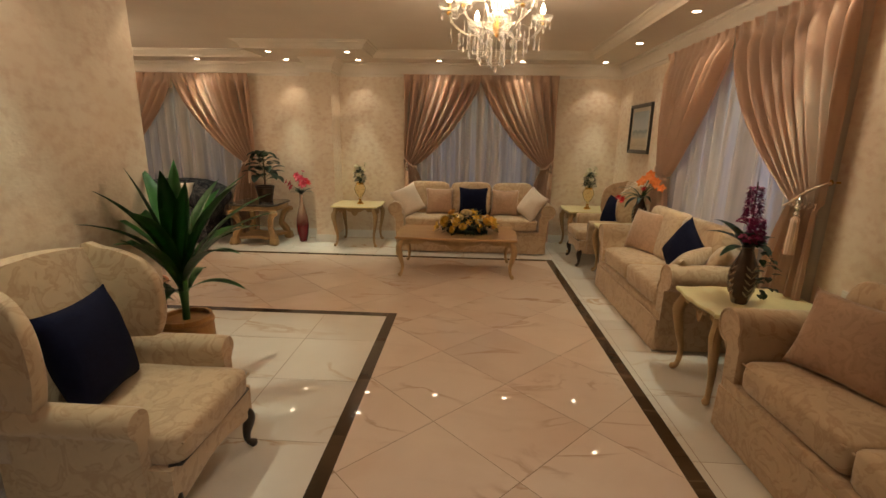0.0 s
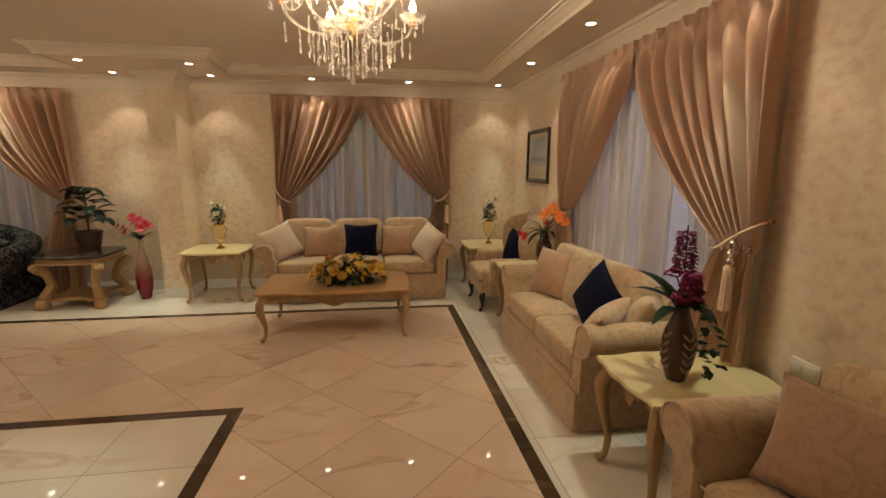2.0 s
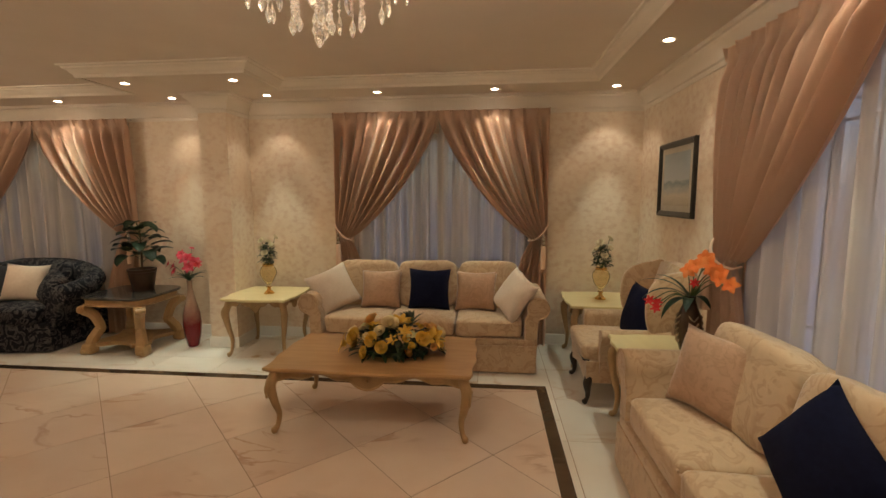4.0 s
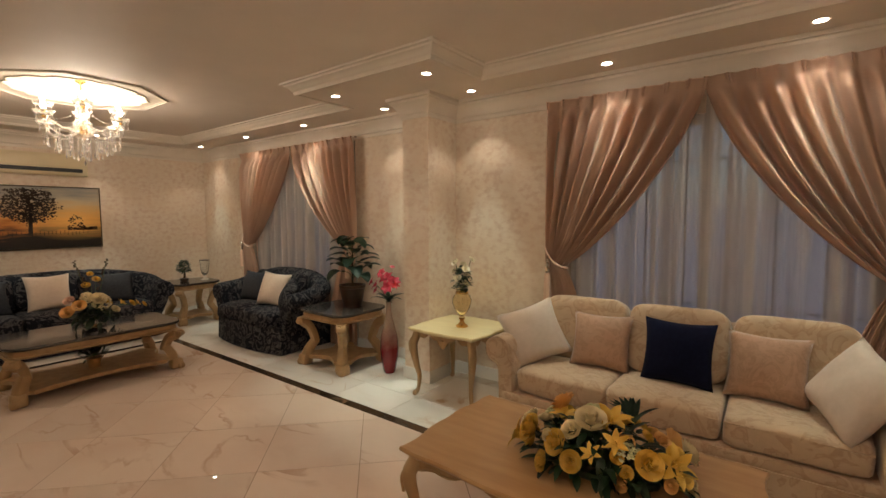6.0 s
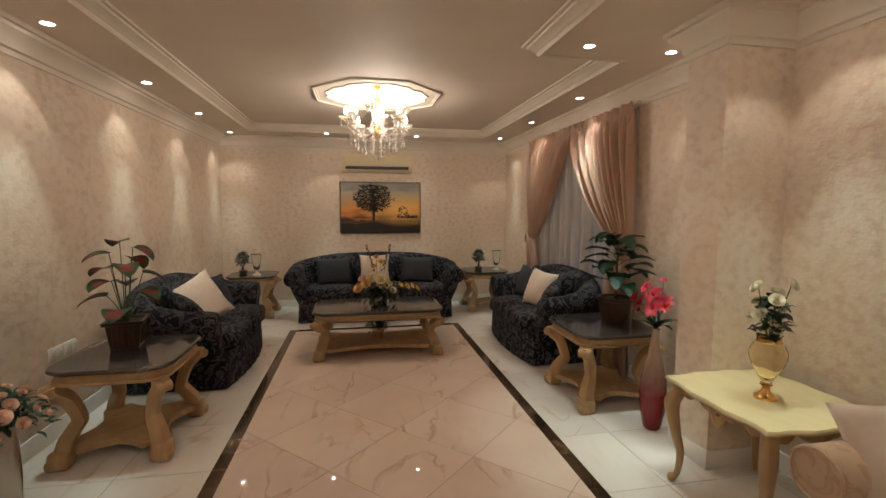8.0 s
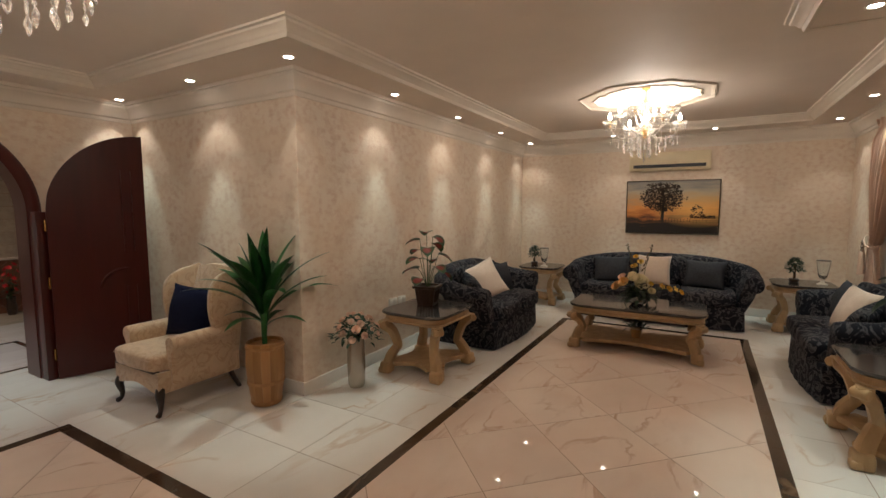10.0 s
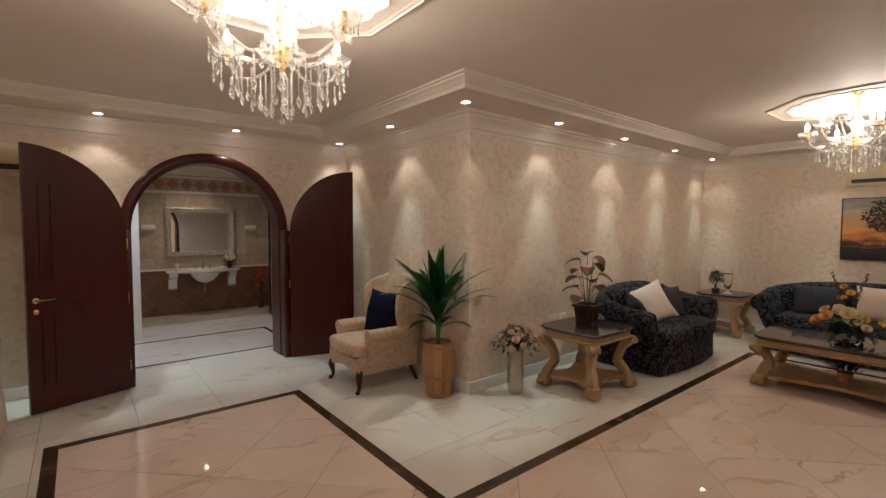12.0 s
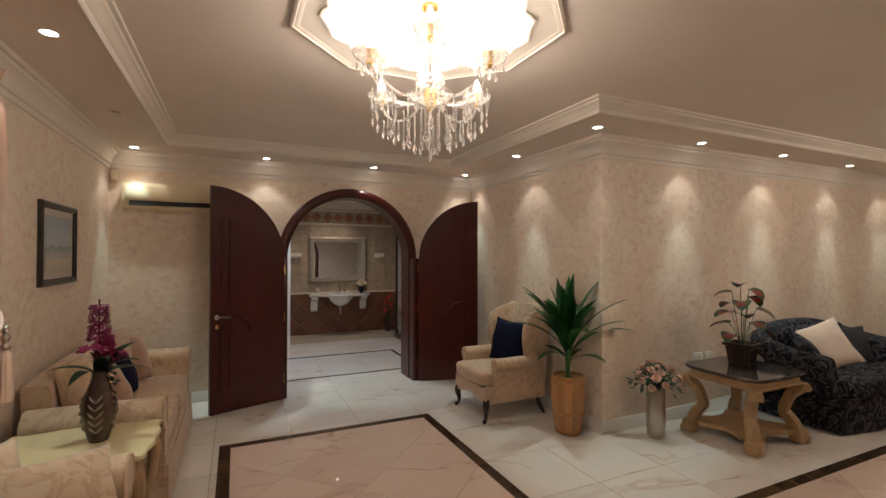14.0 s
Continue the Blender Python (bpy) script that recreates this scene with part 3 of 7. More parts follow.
# ---- arched door ----
def arch_frame():
    """Lining and casing of the arch, swept round the opening."""
    bm = bmesh.new()
    n = 40
    path = [(DX - DR, 0.0), (DX - DR, DZ)] + [(DX - DR * math.cos(math.pi * i / n), DZ + DR * math.sin(math.pi * i / n)) for i in range(1, n)] + [(DX + DR, DZ), (DX + DR, 0.0)]
    prof = [(0.045, YD - TH), (0.045, YD + 0.05), (0.03, YD + 0.065), (-0.005, YD + 0.075), (-0.05, YD + 0.07), (-0.07, YD + 0.05), (-0.07, YD + 0.001), (0.0, YD + 0.001), (0.0, YD - TH)]
    loops = []
    for i, (x, z) in enumerate(path):
        if z <= DZ or i in (0, len(path) - 1):
            nx, nz = (1, 0) if x < DX else (-1, 0)
        else:
            nx, nz = (DX - x) / DR, (DZ - z) / DR
        loops.append([(x + nx * d, y, z + nz * d) for d, y in prof])
    rings(bm, loops)
    return bm


tagged(part("door_frame", arch_frame(), MAHOG), "dark red mahogany frame lining the arched doorway", "door frame", "", "structure")


def leaf_bm():
    """Leaf with a quarter-arch top: hinge at x=0, meeting edge at x=0.80; y is its thickness."""
    w, h = 0.80, 1.60
    n = 20
    prof = [(0, 0.01), (w, 0.01), (w, h + 0.80)] + [(w - w * math.sin(math.pi / 2 * i / n), h + 0.80 * math.cos(math.pi / 2 * i / n)) for i in range(1, n + 1)]
    bm = bmesh.new()
    rings(bm, [[(x + (0.004 if x < 0.01 else 0), y, z) for x, z in prof] for y in (-0.022, 0.022)])
    for y in (-0.036, 0.036):
        box(bm, 0.60, min(y, 0.7 * y), 0.25, 0.615, max(y, 0.7 * y), 0.86)
        box(bm, 0.60, min(y, 0.7 * y), 1.22, 0.615, max(y, 0.7 * y), 2.05)
        box(bm, 0.685, min(y, 0.7 * y), 0.25, 0.70, max(y, 0.7 * y), 0.86)
        box(bm, 0.685, min(y, 0.7 * y), 1.22, 0.70, max(y, 0.7 * y), 2.05)
    return bm


def door_leaf(name, hinge, yaw, mirror):
    ob = thing(name, "open dark red mahogany door leaf with a quarter-arch top", "door", pose(hinge[0], hinge[1], 0, 0, 0, yaw), "leaves of the arched door")
    part("leaf", leaf_bm(), MAHOG, ob, "", 0.4)
    for y in (-0.024, 0.024):
        arc = bmesh.new()
        tube(arc, smooth_path([(0.62, y, 1.04), (0.52, y, 1.03), (0.42, y, 0.95), (0.385, y, 0.86)], 6), 0.015, 8)
        part("arc_moulding", arc, MAHOG, ob)
        h = bmesh.new()
        s = 1 if y > 0 else -1
        lathe([(0.026, 0), (0.026, 0.006), (0.012, 0.008), (0.010, 0.05), (0.001, 0.05)], 14, h)
        bmesh.ops.rotate(h, cent=(0, 0, 0), matrix=Matrix.Rotation(radians(-90 * s), 3, "X"), verts=h.verts)
        bmesh.ops.translate(h, vec=(0.74, y, 1.02), verts=h.verts)
        tube(h, smooth_path([(0.74, y + s * 0.045, 1.02), (0.70, y + s * 0.05, 1.022), (0.64, y + s * 0.047, 1.018), (0.61, y + s * 0.04, 1.02)], 4), 0.009, 8)
        if mirror:
            h.free()
            continue
        part("door_handle", h, CHROME, ob, "silver lever handle")
        k = lathe([(0.022, 0), (0.022, 0.006), (0.008, 0.01), (0.001, 0.01)], 14)
        kk = part("lock_rose", k, GOLD, ob)
        kk.matrix_local = pose(0.74, y, 0.92, -90 * s, 0, 0)
    for z in (0.25, 0.95, 1.5):
        hg = part("hinge", lathe([(0.009, -0.05), (0.009, 0.05), (0.006, 0.055), (0.001, 0.056)], 10), GOLD, ob)
        hg.location = (-0.006, 0.0, z)
    return ob


door_leaf("door_leaf", (0.93, 0.86), 20, False)
door_leaf("door_leaf", (-0.78, 0.79), 163, True)
for sx, hx, hy in ((1, DX + DR + 0.02, 0.86), (-1, DX - DR - 0.01, 0.79)):
    tagged(part("door_jamb_block", boxes((hx - 0.045, YD + 0.002, 0, hx + 0.045, hy - 0.03, DZ), bevel=0.004), MAHOG), "dark red mahogany jamb post carrying the hinges", "door frame", "", "structure")


# ---- ceiling medallions and chandeliers ----
def octagon(cx, cy, r, z):
    return [(cx + r * math.cos(math.pi / 8 + k * math.pi / 4), cy + r * math.sin(math.pi / 8 + k * math.pi / 4), z) for k in range(8)]


def scallop(cx, cy, z, n=96):
    out = []
    for i in range(n):
        a = 2 * math.pi * i / n
        r = 0.53 + 0.035 * abs(math.sin(4 * a)) ** 0.6 - 0.02 * abs(math.cos(8 * a)) + 0.03 * (abs(math.cos(2 * a)) ** 8)
        out.append((cx + r * math.cos(a), cy + r * math.sin(a), z))
    return out


def oct_ring(cx, cy, r, n, z):
    """n points round an octagon of vertex radius r."""
    out = []
    for i in range(n):
        a = 2 * math.pi * i / n
        k = (a - math.pi / 8) % (math.pi / 4) - math.pi / 8
        q = r * math.cos(math.pi / 8) / math.cos(k)
        out.append((cx + q * math.cos(a), cy + q * math.sin(a), z))
    return out


def medallion(cx, cy):
    bm = bmesh.new()
    z = ZT
    n = 96
    rings(bm, [oct_ring(cx, cy, 0.74, n, z), oct_ring(cx, cy, 0.738, n, z - 0.012), oct_ring(cx, cy, 0.722, n, z - 0.016), oct_ring(cx, cy, 0.715, n, z - 0.008), oct_ring(cx, cy, 0.70, n, z - 0.010), oct_ring(cx, cy, 0.685, n, z - 0.004)], caps=False)
    ob = thing("ceiling_medallion", "white octagonal plaster ceiling medallion with a scalloped recess", "ceiling medallion", pose(0, 0, 0), "ceiling medallions")
    part("frame", bm, TRIM, ob, "stepped octagonal frame", 0.6)

    def near(k, h):
        return [(cx + (p[0] - cx) * k, cy + (p[1] - cy) * k, h) for p in scallop(cx, cy, 0)]

    bm = bmesh.new()
    rings(bm, [oct_ring(cx, cy, 0.685, n, z - 0.004), scallop(cx, cy, z - 0.004)], caps=False)
    part("plate", bm, TRIM, ob)
    bm = bmesh.new()
    rings(bm, [scallop(cx, cy, z - 0.004), near(0.995, z - 0.013), near(0.972, z - 0.013), near(0.955, z - 0.004)], caps=False)
    part("scalloped_rim", bm, TRIM, ob, "scalloped inner rim", 0.6)
    bm = bmesh.new()
    rings(bm, [near(0.955, z - 0.004), near(0.95, z + 0.09), [(cx + 0.02 * math.cos(2 * math.pi * i / n), cy + 0.02 * math.sin(2 * math.pi * i / n), z + 0.115) for i in range(n)]], caps=False)
    part("recess", bm, TRIM, ob, "", 0.6)
    return ob


def drop_bm(s):
    """A cut crystal drop."""
    return lathe([(0.001, 0.0), (0.004 * s, -0.004 * s), (0.004 * s, -0.010 * s), (0.012 * s, -0.030 * s), (0.014 * s, -0.040 * s), (0.009 * s, -0.058 * s), (0.001, -0.070 * s)], 6)


def bead_bm(s):
    return lathe([(0.001, s), (s * 0.8, s * 0.5), (s, 0), (s * 0.8, -s * 0.5), (0.001, -s)], 6)


def chandelier(cx, cy):
    ob = thing("chandelier", "gilt crystal chandelier with glass arms, candle bulbs and hanging drops, lit", "chandelier", pose(cx, cy, 0), "crystal chandeliers")
    z = 2.52
    part("stem", lathe([(0.045, 3.0), (0.045, 2.985), (0.02, 2.97), (0.007, 2.96), (0.007, 2.80), (0.016, 2.79), (0.012, 2.76), (0.008, 2.73), (0.008, 2.70), (0.009, 2.65), (0.009, 2.60), (0.014, 2.56), (0.034, 2.53), (0.034, 2.49), (0.016, 2.46), (0.012, 2.44), (0.001, 2.435)], 20), GOLD, ob)
    g = part("glass_column", lathe([(0.02, 2.86), (0.045, 2.83), (0.03, 2.79), (0.03, 2.74), (0.055, 2.70), (0.05, 2.66), (0.03, 2.63), (0.06, 2.60), (0.075, 2.575), (0.03, 2.57), (0.022, 2.80)], 12), CUT, ob)
    g.visible_shadow = False
    bowl = part("glass_bowl", lathe([(0.02, 2.47), (0.09, 2.50), (0.12, 2.535), (0.125, 2.53), (0.09, 2.485), (0.02, 2.455)], 16), CRYSTAL, ob)
    bowl.visible_shadow = False
    drop, bead = bpy.data.meshes.new("drop"), bpy.data.meshes.new("bead")
    for me, bm in ((drop, drop_bm(1.0)), (bead, bead_bm(0.0068))):
        bmesh.ops.recalc_face_normals(bm, faces=bm.faces)
        bm.to_mesh(me)
        bm.free()
        me.materials.append(CRYSTAL)

    def hang(x, y, zt, chain, size, ang):
        for k in range(chain):
            o = new("bead", bead)
            o.parent = ob
            o.location = (x, y, zt - 0.0165 * k - 0.01)
            o.visible_shadow = False
        o = new("drop", drop)
        o.parent = ob
        o.matrix_basis = pose(x, y, zt - 0.0165 * chain - 0.004, 0, 0, ang) @ Matrix.Diagonal((size * 0.92, size * 0.55, size * 0.74, 1))
        o.visible_shadow = False

    arms = 8
    for k in range(arms):
        a = 2 * math.pi * (k + 0.5) / arms
        c, s = math.cos(a), math.sin(a)
        up = 0.12 if k % 2 else 0.0
        R = 0.40 if k % 2 == 0 else 0.29
        arm = bmesh.new()
        pts = smooth_path([(r * c, r * s, h + up * min(1, r / 0.2)) for r, h in ((0.045, 2.51), (0.13, 2.45), (R * 0.62, 2.44), (R * 0.90, 2.50), (R, 2.58))], 5)
        tube(arm, pts, 0.0075, 8)
        part("arm", arm, CRYSTAL, ob, "twisted glass arm").visible_shadow = False
        zt = 2.58 + up
        cup = part("glass_cup", lathe([(0.012, zt), (0.05, zt + 0.004), (0.074, zt + 0.02), (0.084, zt + 0.045), (0.078, zt + 0.047), (0.066, zt + 0.022), (0.045, zt + 0.012), (0.012, zt + 0.01)], 12, None, (R * c, R * s, 0)), CUT, ob)
        cup.visible_shadow = False
        part("arm_tip", lathe([(0.014, zt - 0.02), (0.018, zt - 0.01), (0.012, zt + 0.003), (0.001, zt + 0.004)], 10, None, (R * c, R * s, 0)), GOLD, ob, "gilt arm tip")
        part("candle", lathe([(0.012, zt + 0.012), (0.012, zt + 0.06), (0.001, zt + 0.06)], 10, None, (R * c, R * s, 0)), GOLD, ob, "gilt candle sleeve")
        bulb = part("bulb", lathe([(0.008, zt + 0.06), (0.018, zt + 0.075), (0.021, zt + 0.092), (0.014, zt + 0.115), (0.005, zt + 0.137), (0.001, zt + 0.142)], 10, None, (R * c, R * s, 0)), BULB, ob, "glowing candle bulb")
        bulb.visible_shadow = False
        for j in range(5):
            b = 2 * math.pi * j / 5
            hang(R * c + 0.062 * math.cos(b), R * s + 0.062 * math.sin(b), zt + 0.012, 1 + (j % 2), 0.8, math.degrees(b) + 90)
        for f, g in ((0.62, 4), (0.95, 3)):
            hang(R * f * c, R * f * s, 2.45 + up * f + 0.06 * max(0, f - 0.6), g, 1.05, math.degrees(a) + 90)
    for n, r, zt, chain, size in ((15, 0.30, 2.475, 4, 1.1), (12, 0.22, 2.465, 7, 1.2), (8, 0.14, 2.455, 9, 1.25), (4, 0.065, 2.45, 10, 1.25), (1, 0.0, 2.44, 12, 1.3)):
        for j in range(n):
            b = 2 * math.pi * (j + 0.3) / n
            hang(r * math.cos(b), r * math.sin(b), zt, chain, size, math.degrees(b) + 90)
    for k in range(arms):
        a0, a1 = 2 * math.pi * (k + 0.5) / arms, 2 * math.pi * (k + 1.5) / arms
        r0, r1 = (0.40, 0.29) if k % 2 == 0 else (0.29, 0.40)
        h0, h1 = (2.58, 2.70) if k % 2 == 0 else (2.70, 2.58)
        for j in range(1, 12):
            t = j / 12
            o = new("bead", bead)
            o.parent = ob
            o.location = ((r0 * math.cos(a0)) * (1 - t) + r1 * math.cos(a1) * t, r0 * math.sin(a0) * (1 - t) + r1 * math.sin(a1) * t, h0 + (h1 - h0) * t - 0.28 * t * (1 - t))
            o.visible_shadow = False
    for j in range(10):
        b = 2 * math.pi * j / 10
        hang(0.075 * math.cos(b), 0.075 * math.sin(b), 2.60, 1, 0.8, math.degrees(b) + 90)
        hang(0.05 * math.cos(b), 0.05 * math.sin(b), 2.84, 1, 0.7, math.degrees(b) + 90)
    return ob


for x, y in CHANDELIERS:
    medallion(x, y)
ch = chandelier(*CHANDELIERS[0])
copy_thing(ch, pose(*CHANDELIERS[1], 0, 0, 0, 9))


# ---- wall fittings ----
def air_conditioner(place):
    ob = thing("air_conditioner", "cream wall-mounted split air conditioner with a dark outlet slot", "air conditioner", place, "air conditioners")
    bm = bmesh.new()
    prof = [(0, 0), (0.12, 0.0), (0.165, 0.05), (0.175, 0.10), (0.17, 0.25), (0.15, 0.29), (0, 0.30)]
    rings(bm, [[(x, -0.72 * d, z) for d, z in prof] for x in (-0.58, 0.58)])
    part("body", bm, PLASTIC, ob, "", 0.5)
    part("outlet", boxes((-0.52, -0.127, 0.045, 0.52, -0.07, 0.095)), BLACKP, ob, "black outlet slot")
    part("louvre", boxes((-0.53, -0.118, 0.018, 0.53, -0.070, 0.030), bevel=0.003), PLASTIC, ob)
    part("front_panel", boxes((-0.56, -0.134, 0.11, 0.56, -0.118, 0.255), bevel=0.006), PLASTIC, ob)
    for x in (-0.585, 0.575):
        part("end_cap", boxes((x, -0.11, 0.0, x + 0.01, 0, 0.28), bevel=0.003), PLASTIC, ob)
    return ob


air_conditioner(pose(XL, 5.645, 2.25, 0, 0, 90))
air_conditioner(pose(1.955, YD, 2.16, 0, 0, 180))


def frame_bm(w, h, t, d):
    bm = bmesh.new()
    prof = [(0, 0), (0, -d * 0.8), (t * 0.25, -d), (t * 0.8, -d * 0.7), (t, -d * 0.5), (t, 0)]
    loops = []
    for sx, sz in ((-1, -1), (1, -1), (1, 1), (-1, 1)):
        loops.append([(sx * (w / 2 - o), y, sz * (h / 2 - o)) for o, y in prof])
    loops.append(loops[0])
    rings(bm, loops, caps=False)
    bmesh.ops.remove_doubles(bm, verts=bm.verts, dist=1e-5)
    return bm


def paint_picture(name, stops, warp, sun=None):
    """A painted image: bands up the canvas, warped by noise. z runs over the canvas height (object space, centred)."""
    m = bpy.data.materials.new(name)
    m.use_nodes = True
    nt = m.node_tree
    b = nt.nodes["Principled BSDF"]
    b.inputs["Roughness"].default_value = 0.35
    tc, sep = nt.nodes.new("ShaderNodeTexCoord"), nt.nodes.new("ShaderNodeSeparateXYZ")
    nt.links.new(tc.outputs["Generated"], sep.inputs[0])
    nz = nt.nodes.new("ShaderNodeTexNoise")
    nz.inputs["Scale"].default_value = 4
    nz.inputs["Detail"].default_value = 7
    mp = nt.nodes.new("ShaderNodeMapping")
    mp.inputs["Scale"].default_value = (0.8, 1, 2.5)
    nt.links.new(tc.outputs["Generated"], mp.inputs[0])
    nt.links.new(mp.outputs[0], nz.inputs["Vector"])
    ma = nt.nodes.new("ShaderNodeMath")
    ma.operation = "MULTIPLY_ADD"
    ma.inputs[1].default_value = warp
    nt.links.new(nz.outputs[0], ma.inputs[0])
    nt.links.new(sep.outputs[2], ma.inputs[2])
    sh = nt.nodes.new("ShaderNodeMath")
    sh.operation = "SUBTRACT"
    sh.inputs[1].default_value = warp * 0.5
    nt.links.new(ma.outputs[0], sh.inputs[0])
    r = nt.nodes.new("ShaderNodeValToRGB")
    e = r.color_ramp.elements
    while len(e) < len(stops):
        e.new(0.5)
    for k, (p, c) in enumerate(stops):
        e[k].position, e[k].color = p, (*c, 1)
    nt.links.new(sh.outputs[0], r.inputs[0])
    col = r.outputs[0]
    if sun:
        place, ball, fall, mix = [nt.nodes.new(k) for k in ("ShaderNodeMapping", "ShaderNodeTexGradient", "ShaderNodeMapRange", "ShaderNodeMix")]
        place.inputs["Scale"].default_value = (2.0, 0, 2.8)
        place.inputs["Location"].default_value = (-2.0 * sun[0], 0, -2.8 * sun[1])
        ball.gradient_type = "SPHERICAL"
        nt.links.new(tc.outputs["Generated"], place.inputs[0])
        nt.links.new(place.outputs[0], ball.inputs[0])
        nt.links.new(ball.outputs[0], fall.inputs[0])
        fall.inputs[4].default_value = 0.85
        mix.data_type = "RGBA"
        nt.links.new(fall.outputs[0], mix.inputs[0])
        nt.links.new(col, mix.inputs[6])
        mix.inputs[7].default_value = (0.95, 0.55, 0.15, 1)
        col = mix.outputs[2]
    nt.links.new(col, b.inputs["Base Color"])
    return m


SUNSET = paint_picture("sunset canvas", [(0.0, (0.010, 0.007, 0.005)), (0.16, (0.015, 0.009, 0.006)), (0.22, (0.14, 0.05, 0.014)), (0.27, (0.02, 0.011, 0.007)), (0.34, (0.45, 0.15, 0.025)), (0.46, (0.72, 0.30, 0.06)), (0.62, (0.50, 0.31, 0.15)), (0.78, (0.44, 0.36, 0.25)), (1.0, (0.22, 0.21, 0.19))], 0.55, (0.78, 0.46))
SEA = paint_picture("seascape print", [(0.0, (0.42, 0.36, 0.27)), (0.18, (0.55, 0.48, 0.38)), (0.30, (0.40, 0.40, 0.38)), (0.42, (0.20, 0.25, 0.28)), (0.48, (0.42, 0.46, 0.48)), (0.75, (0.36, 0.42, 0.46)), (1.0, (0.28, 0.34, 0.38))], 0.25)
BRONZE = mat("thin bronze frame", (0.16, 0.11, 0.06), (0.10, 0.07, 0.04), scale=12, rough=0.4, metal=0.6)
TREE = mat("painted dark tree", (0.022, 0.012, 0.006), (0.06, 0.03, 0.012), scale=20, rough=0.5)
FRAMEB = mat("black picture frame", (0.015, 0.013, 0.012), (0.03, 0.026, 0.022), scale=12, rough=0.3)
MATTE = mat("picture mount", (0.55, 0.50, 0.42), scale=20, rough=0.8)


def sunset_painting(place):
    ob = thing("painting", "thinly framed canvas of a leafy tree against an orange sunset", "painting", place)
    part("canvas", boxes((-0.665, -0.034, -0.42, 0.665, 0, 0.42), bevel=0.003), SUNSET, ob, "", 0.3)
    part("frame", frame_bm(1.36, 0.87, 0.014, 0.042), BRONZE, ob, "thin bronze frame", 0.4)
    rnd = random.Random(4)
    bm = bmesh.new()
    y = -0.0362

    def stroke(x0, z0, x1, z1, t0, t1):
        d = Vector((x1 - x0, z1 - z0)).normalized()
        bm.faces.new([bm.verts.new((px, y, pz)) for px, pz in ((x0 - d.y * t0, z0 + d.x * t0), (x0 + d.y * t0, z0 - d.x * t0), (x1 + d.y * t1, z1 - d.x * t1), (x1 - d.y * t1, z1 + d.x * t1))])

    stroke(-0.125, -0.25, -0.115, 0.0, 0.026, 0.018)
    stroke(-0.115, 0.0, -0.12, 0.34, 0.018, 0.006)
    for k in range(74):
        a, q = k * 2.4, math.sqrt((k + 0.5) / 74)
        cx = -0.13 + 0.30 * q * math.cos(a)
        cz = min(0.37, 0.17 + 0.24 * q * math.sin(a))
        if k % 2 == 0:
            foot = max(-0.06, min(0.30, cz - 0.5 * abs(cx + 0.12) - 0.02))
            stroke(-0.118, foot, cx, cz, 0.006, 0.002)
        for _ in range(15):
            lx, lz, r = cx + rnd.gauss(0, 0.034), min(0.40, cz + rnd.gauss(0, 0.020)), rnd.uniform(0.004, 0.013)
            bm.faces.new([bm.verts.new((lx + r * 1.5 * math.cos(t), y, lz + r * math.sin(t))) for t in (0.3, 1.5, 2.8, 3.9, 5.2)])
    tagged(part("painted_tree", bm, TREE, ob), "", "", "", "stuff")
    bm = bmesh.new()
    for _ in range(150):
        lx = rnd.uniform(0.28, 0.62)
        lz = -0.17 + 0.22 * rnd.random() ** 2 * max(0.15, math.sin((lx - 0.24) * 12))
        r = rnd.uniform(0.006, 0.014)
        bm.faces.new([bm.verts.new((lx + r * math.cos(t), y, lz + r * math.sin(t))) for t in (0.3, 1.5, 2.8, 3.9, 5.2)])
    for k in range(26):
        px = -0.62 + 0.045 * k + rnd.uniform(-0.01, 0.01)
        pz = -0.19 + rnd.uniform(-0.01, 0.02)
        bm.faces.new([bm.verts.new(v) for v in ((px - 0.003, y, pz - 0.05), (px + 0.003, y, pz - 0.05), (px + 0.003, y, pz), (px - 0.003, y, pz))])
    tagged(part("painted_shrubs", bm, TREE, ob), "", "", "", "stuff")
    return ob


sunset_painting(pose(XL, 5.70, 1.66, 0, 0, 90))


def framed_print(place, w, h):
    ob = thing("framed_picture", "black framed seascape print with a pale mount", "picture", place, "framed seascape prints")
    part("frame", frame_bm(w, h, 0.05, 0.035), FRAMEB, ob, "", 0.4)
    part("mount", boxes((-w / 2 + 0.03, -0.012, -h / 2 + 0.03, w / 2 - 0.03, -0.002, h / 2 - 0.03)), MATTE, ob)
    part("print", boxes((-w / 2 + 0.11, -0.016, -h / 2 + 0.10, w / 2 - 0.11, -0.0125, h / 2 - 0.10)), SEA, ob)
    return ob


framed_print(pose(XR, 6.945, 1.84, 0, 0, -90), 0.76, 0.66)
framed_print(pose(XR, 2.07, 1.755, 0, 0, -90), 0.74, 0.61)


def socket(place):
    ob = thing("wall_socket", "white double wall socket plate above the skirting", "socket", place, "wall sockets")
    part("plate", boxes((-0.075, -0.012, -0.045, 0.075, 0, 0.045), bevel=0.004), WPLAST, ob)
    for x in (-0.037, 0.037):
        part("switch", boxes((x - 0.028, -0.017, -0.028, x + 0.028, -0.010, 0.028), bevel=0.003), WPLAST, ob)
    return ob


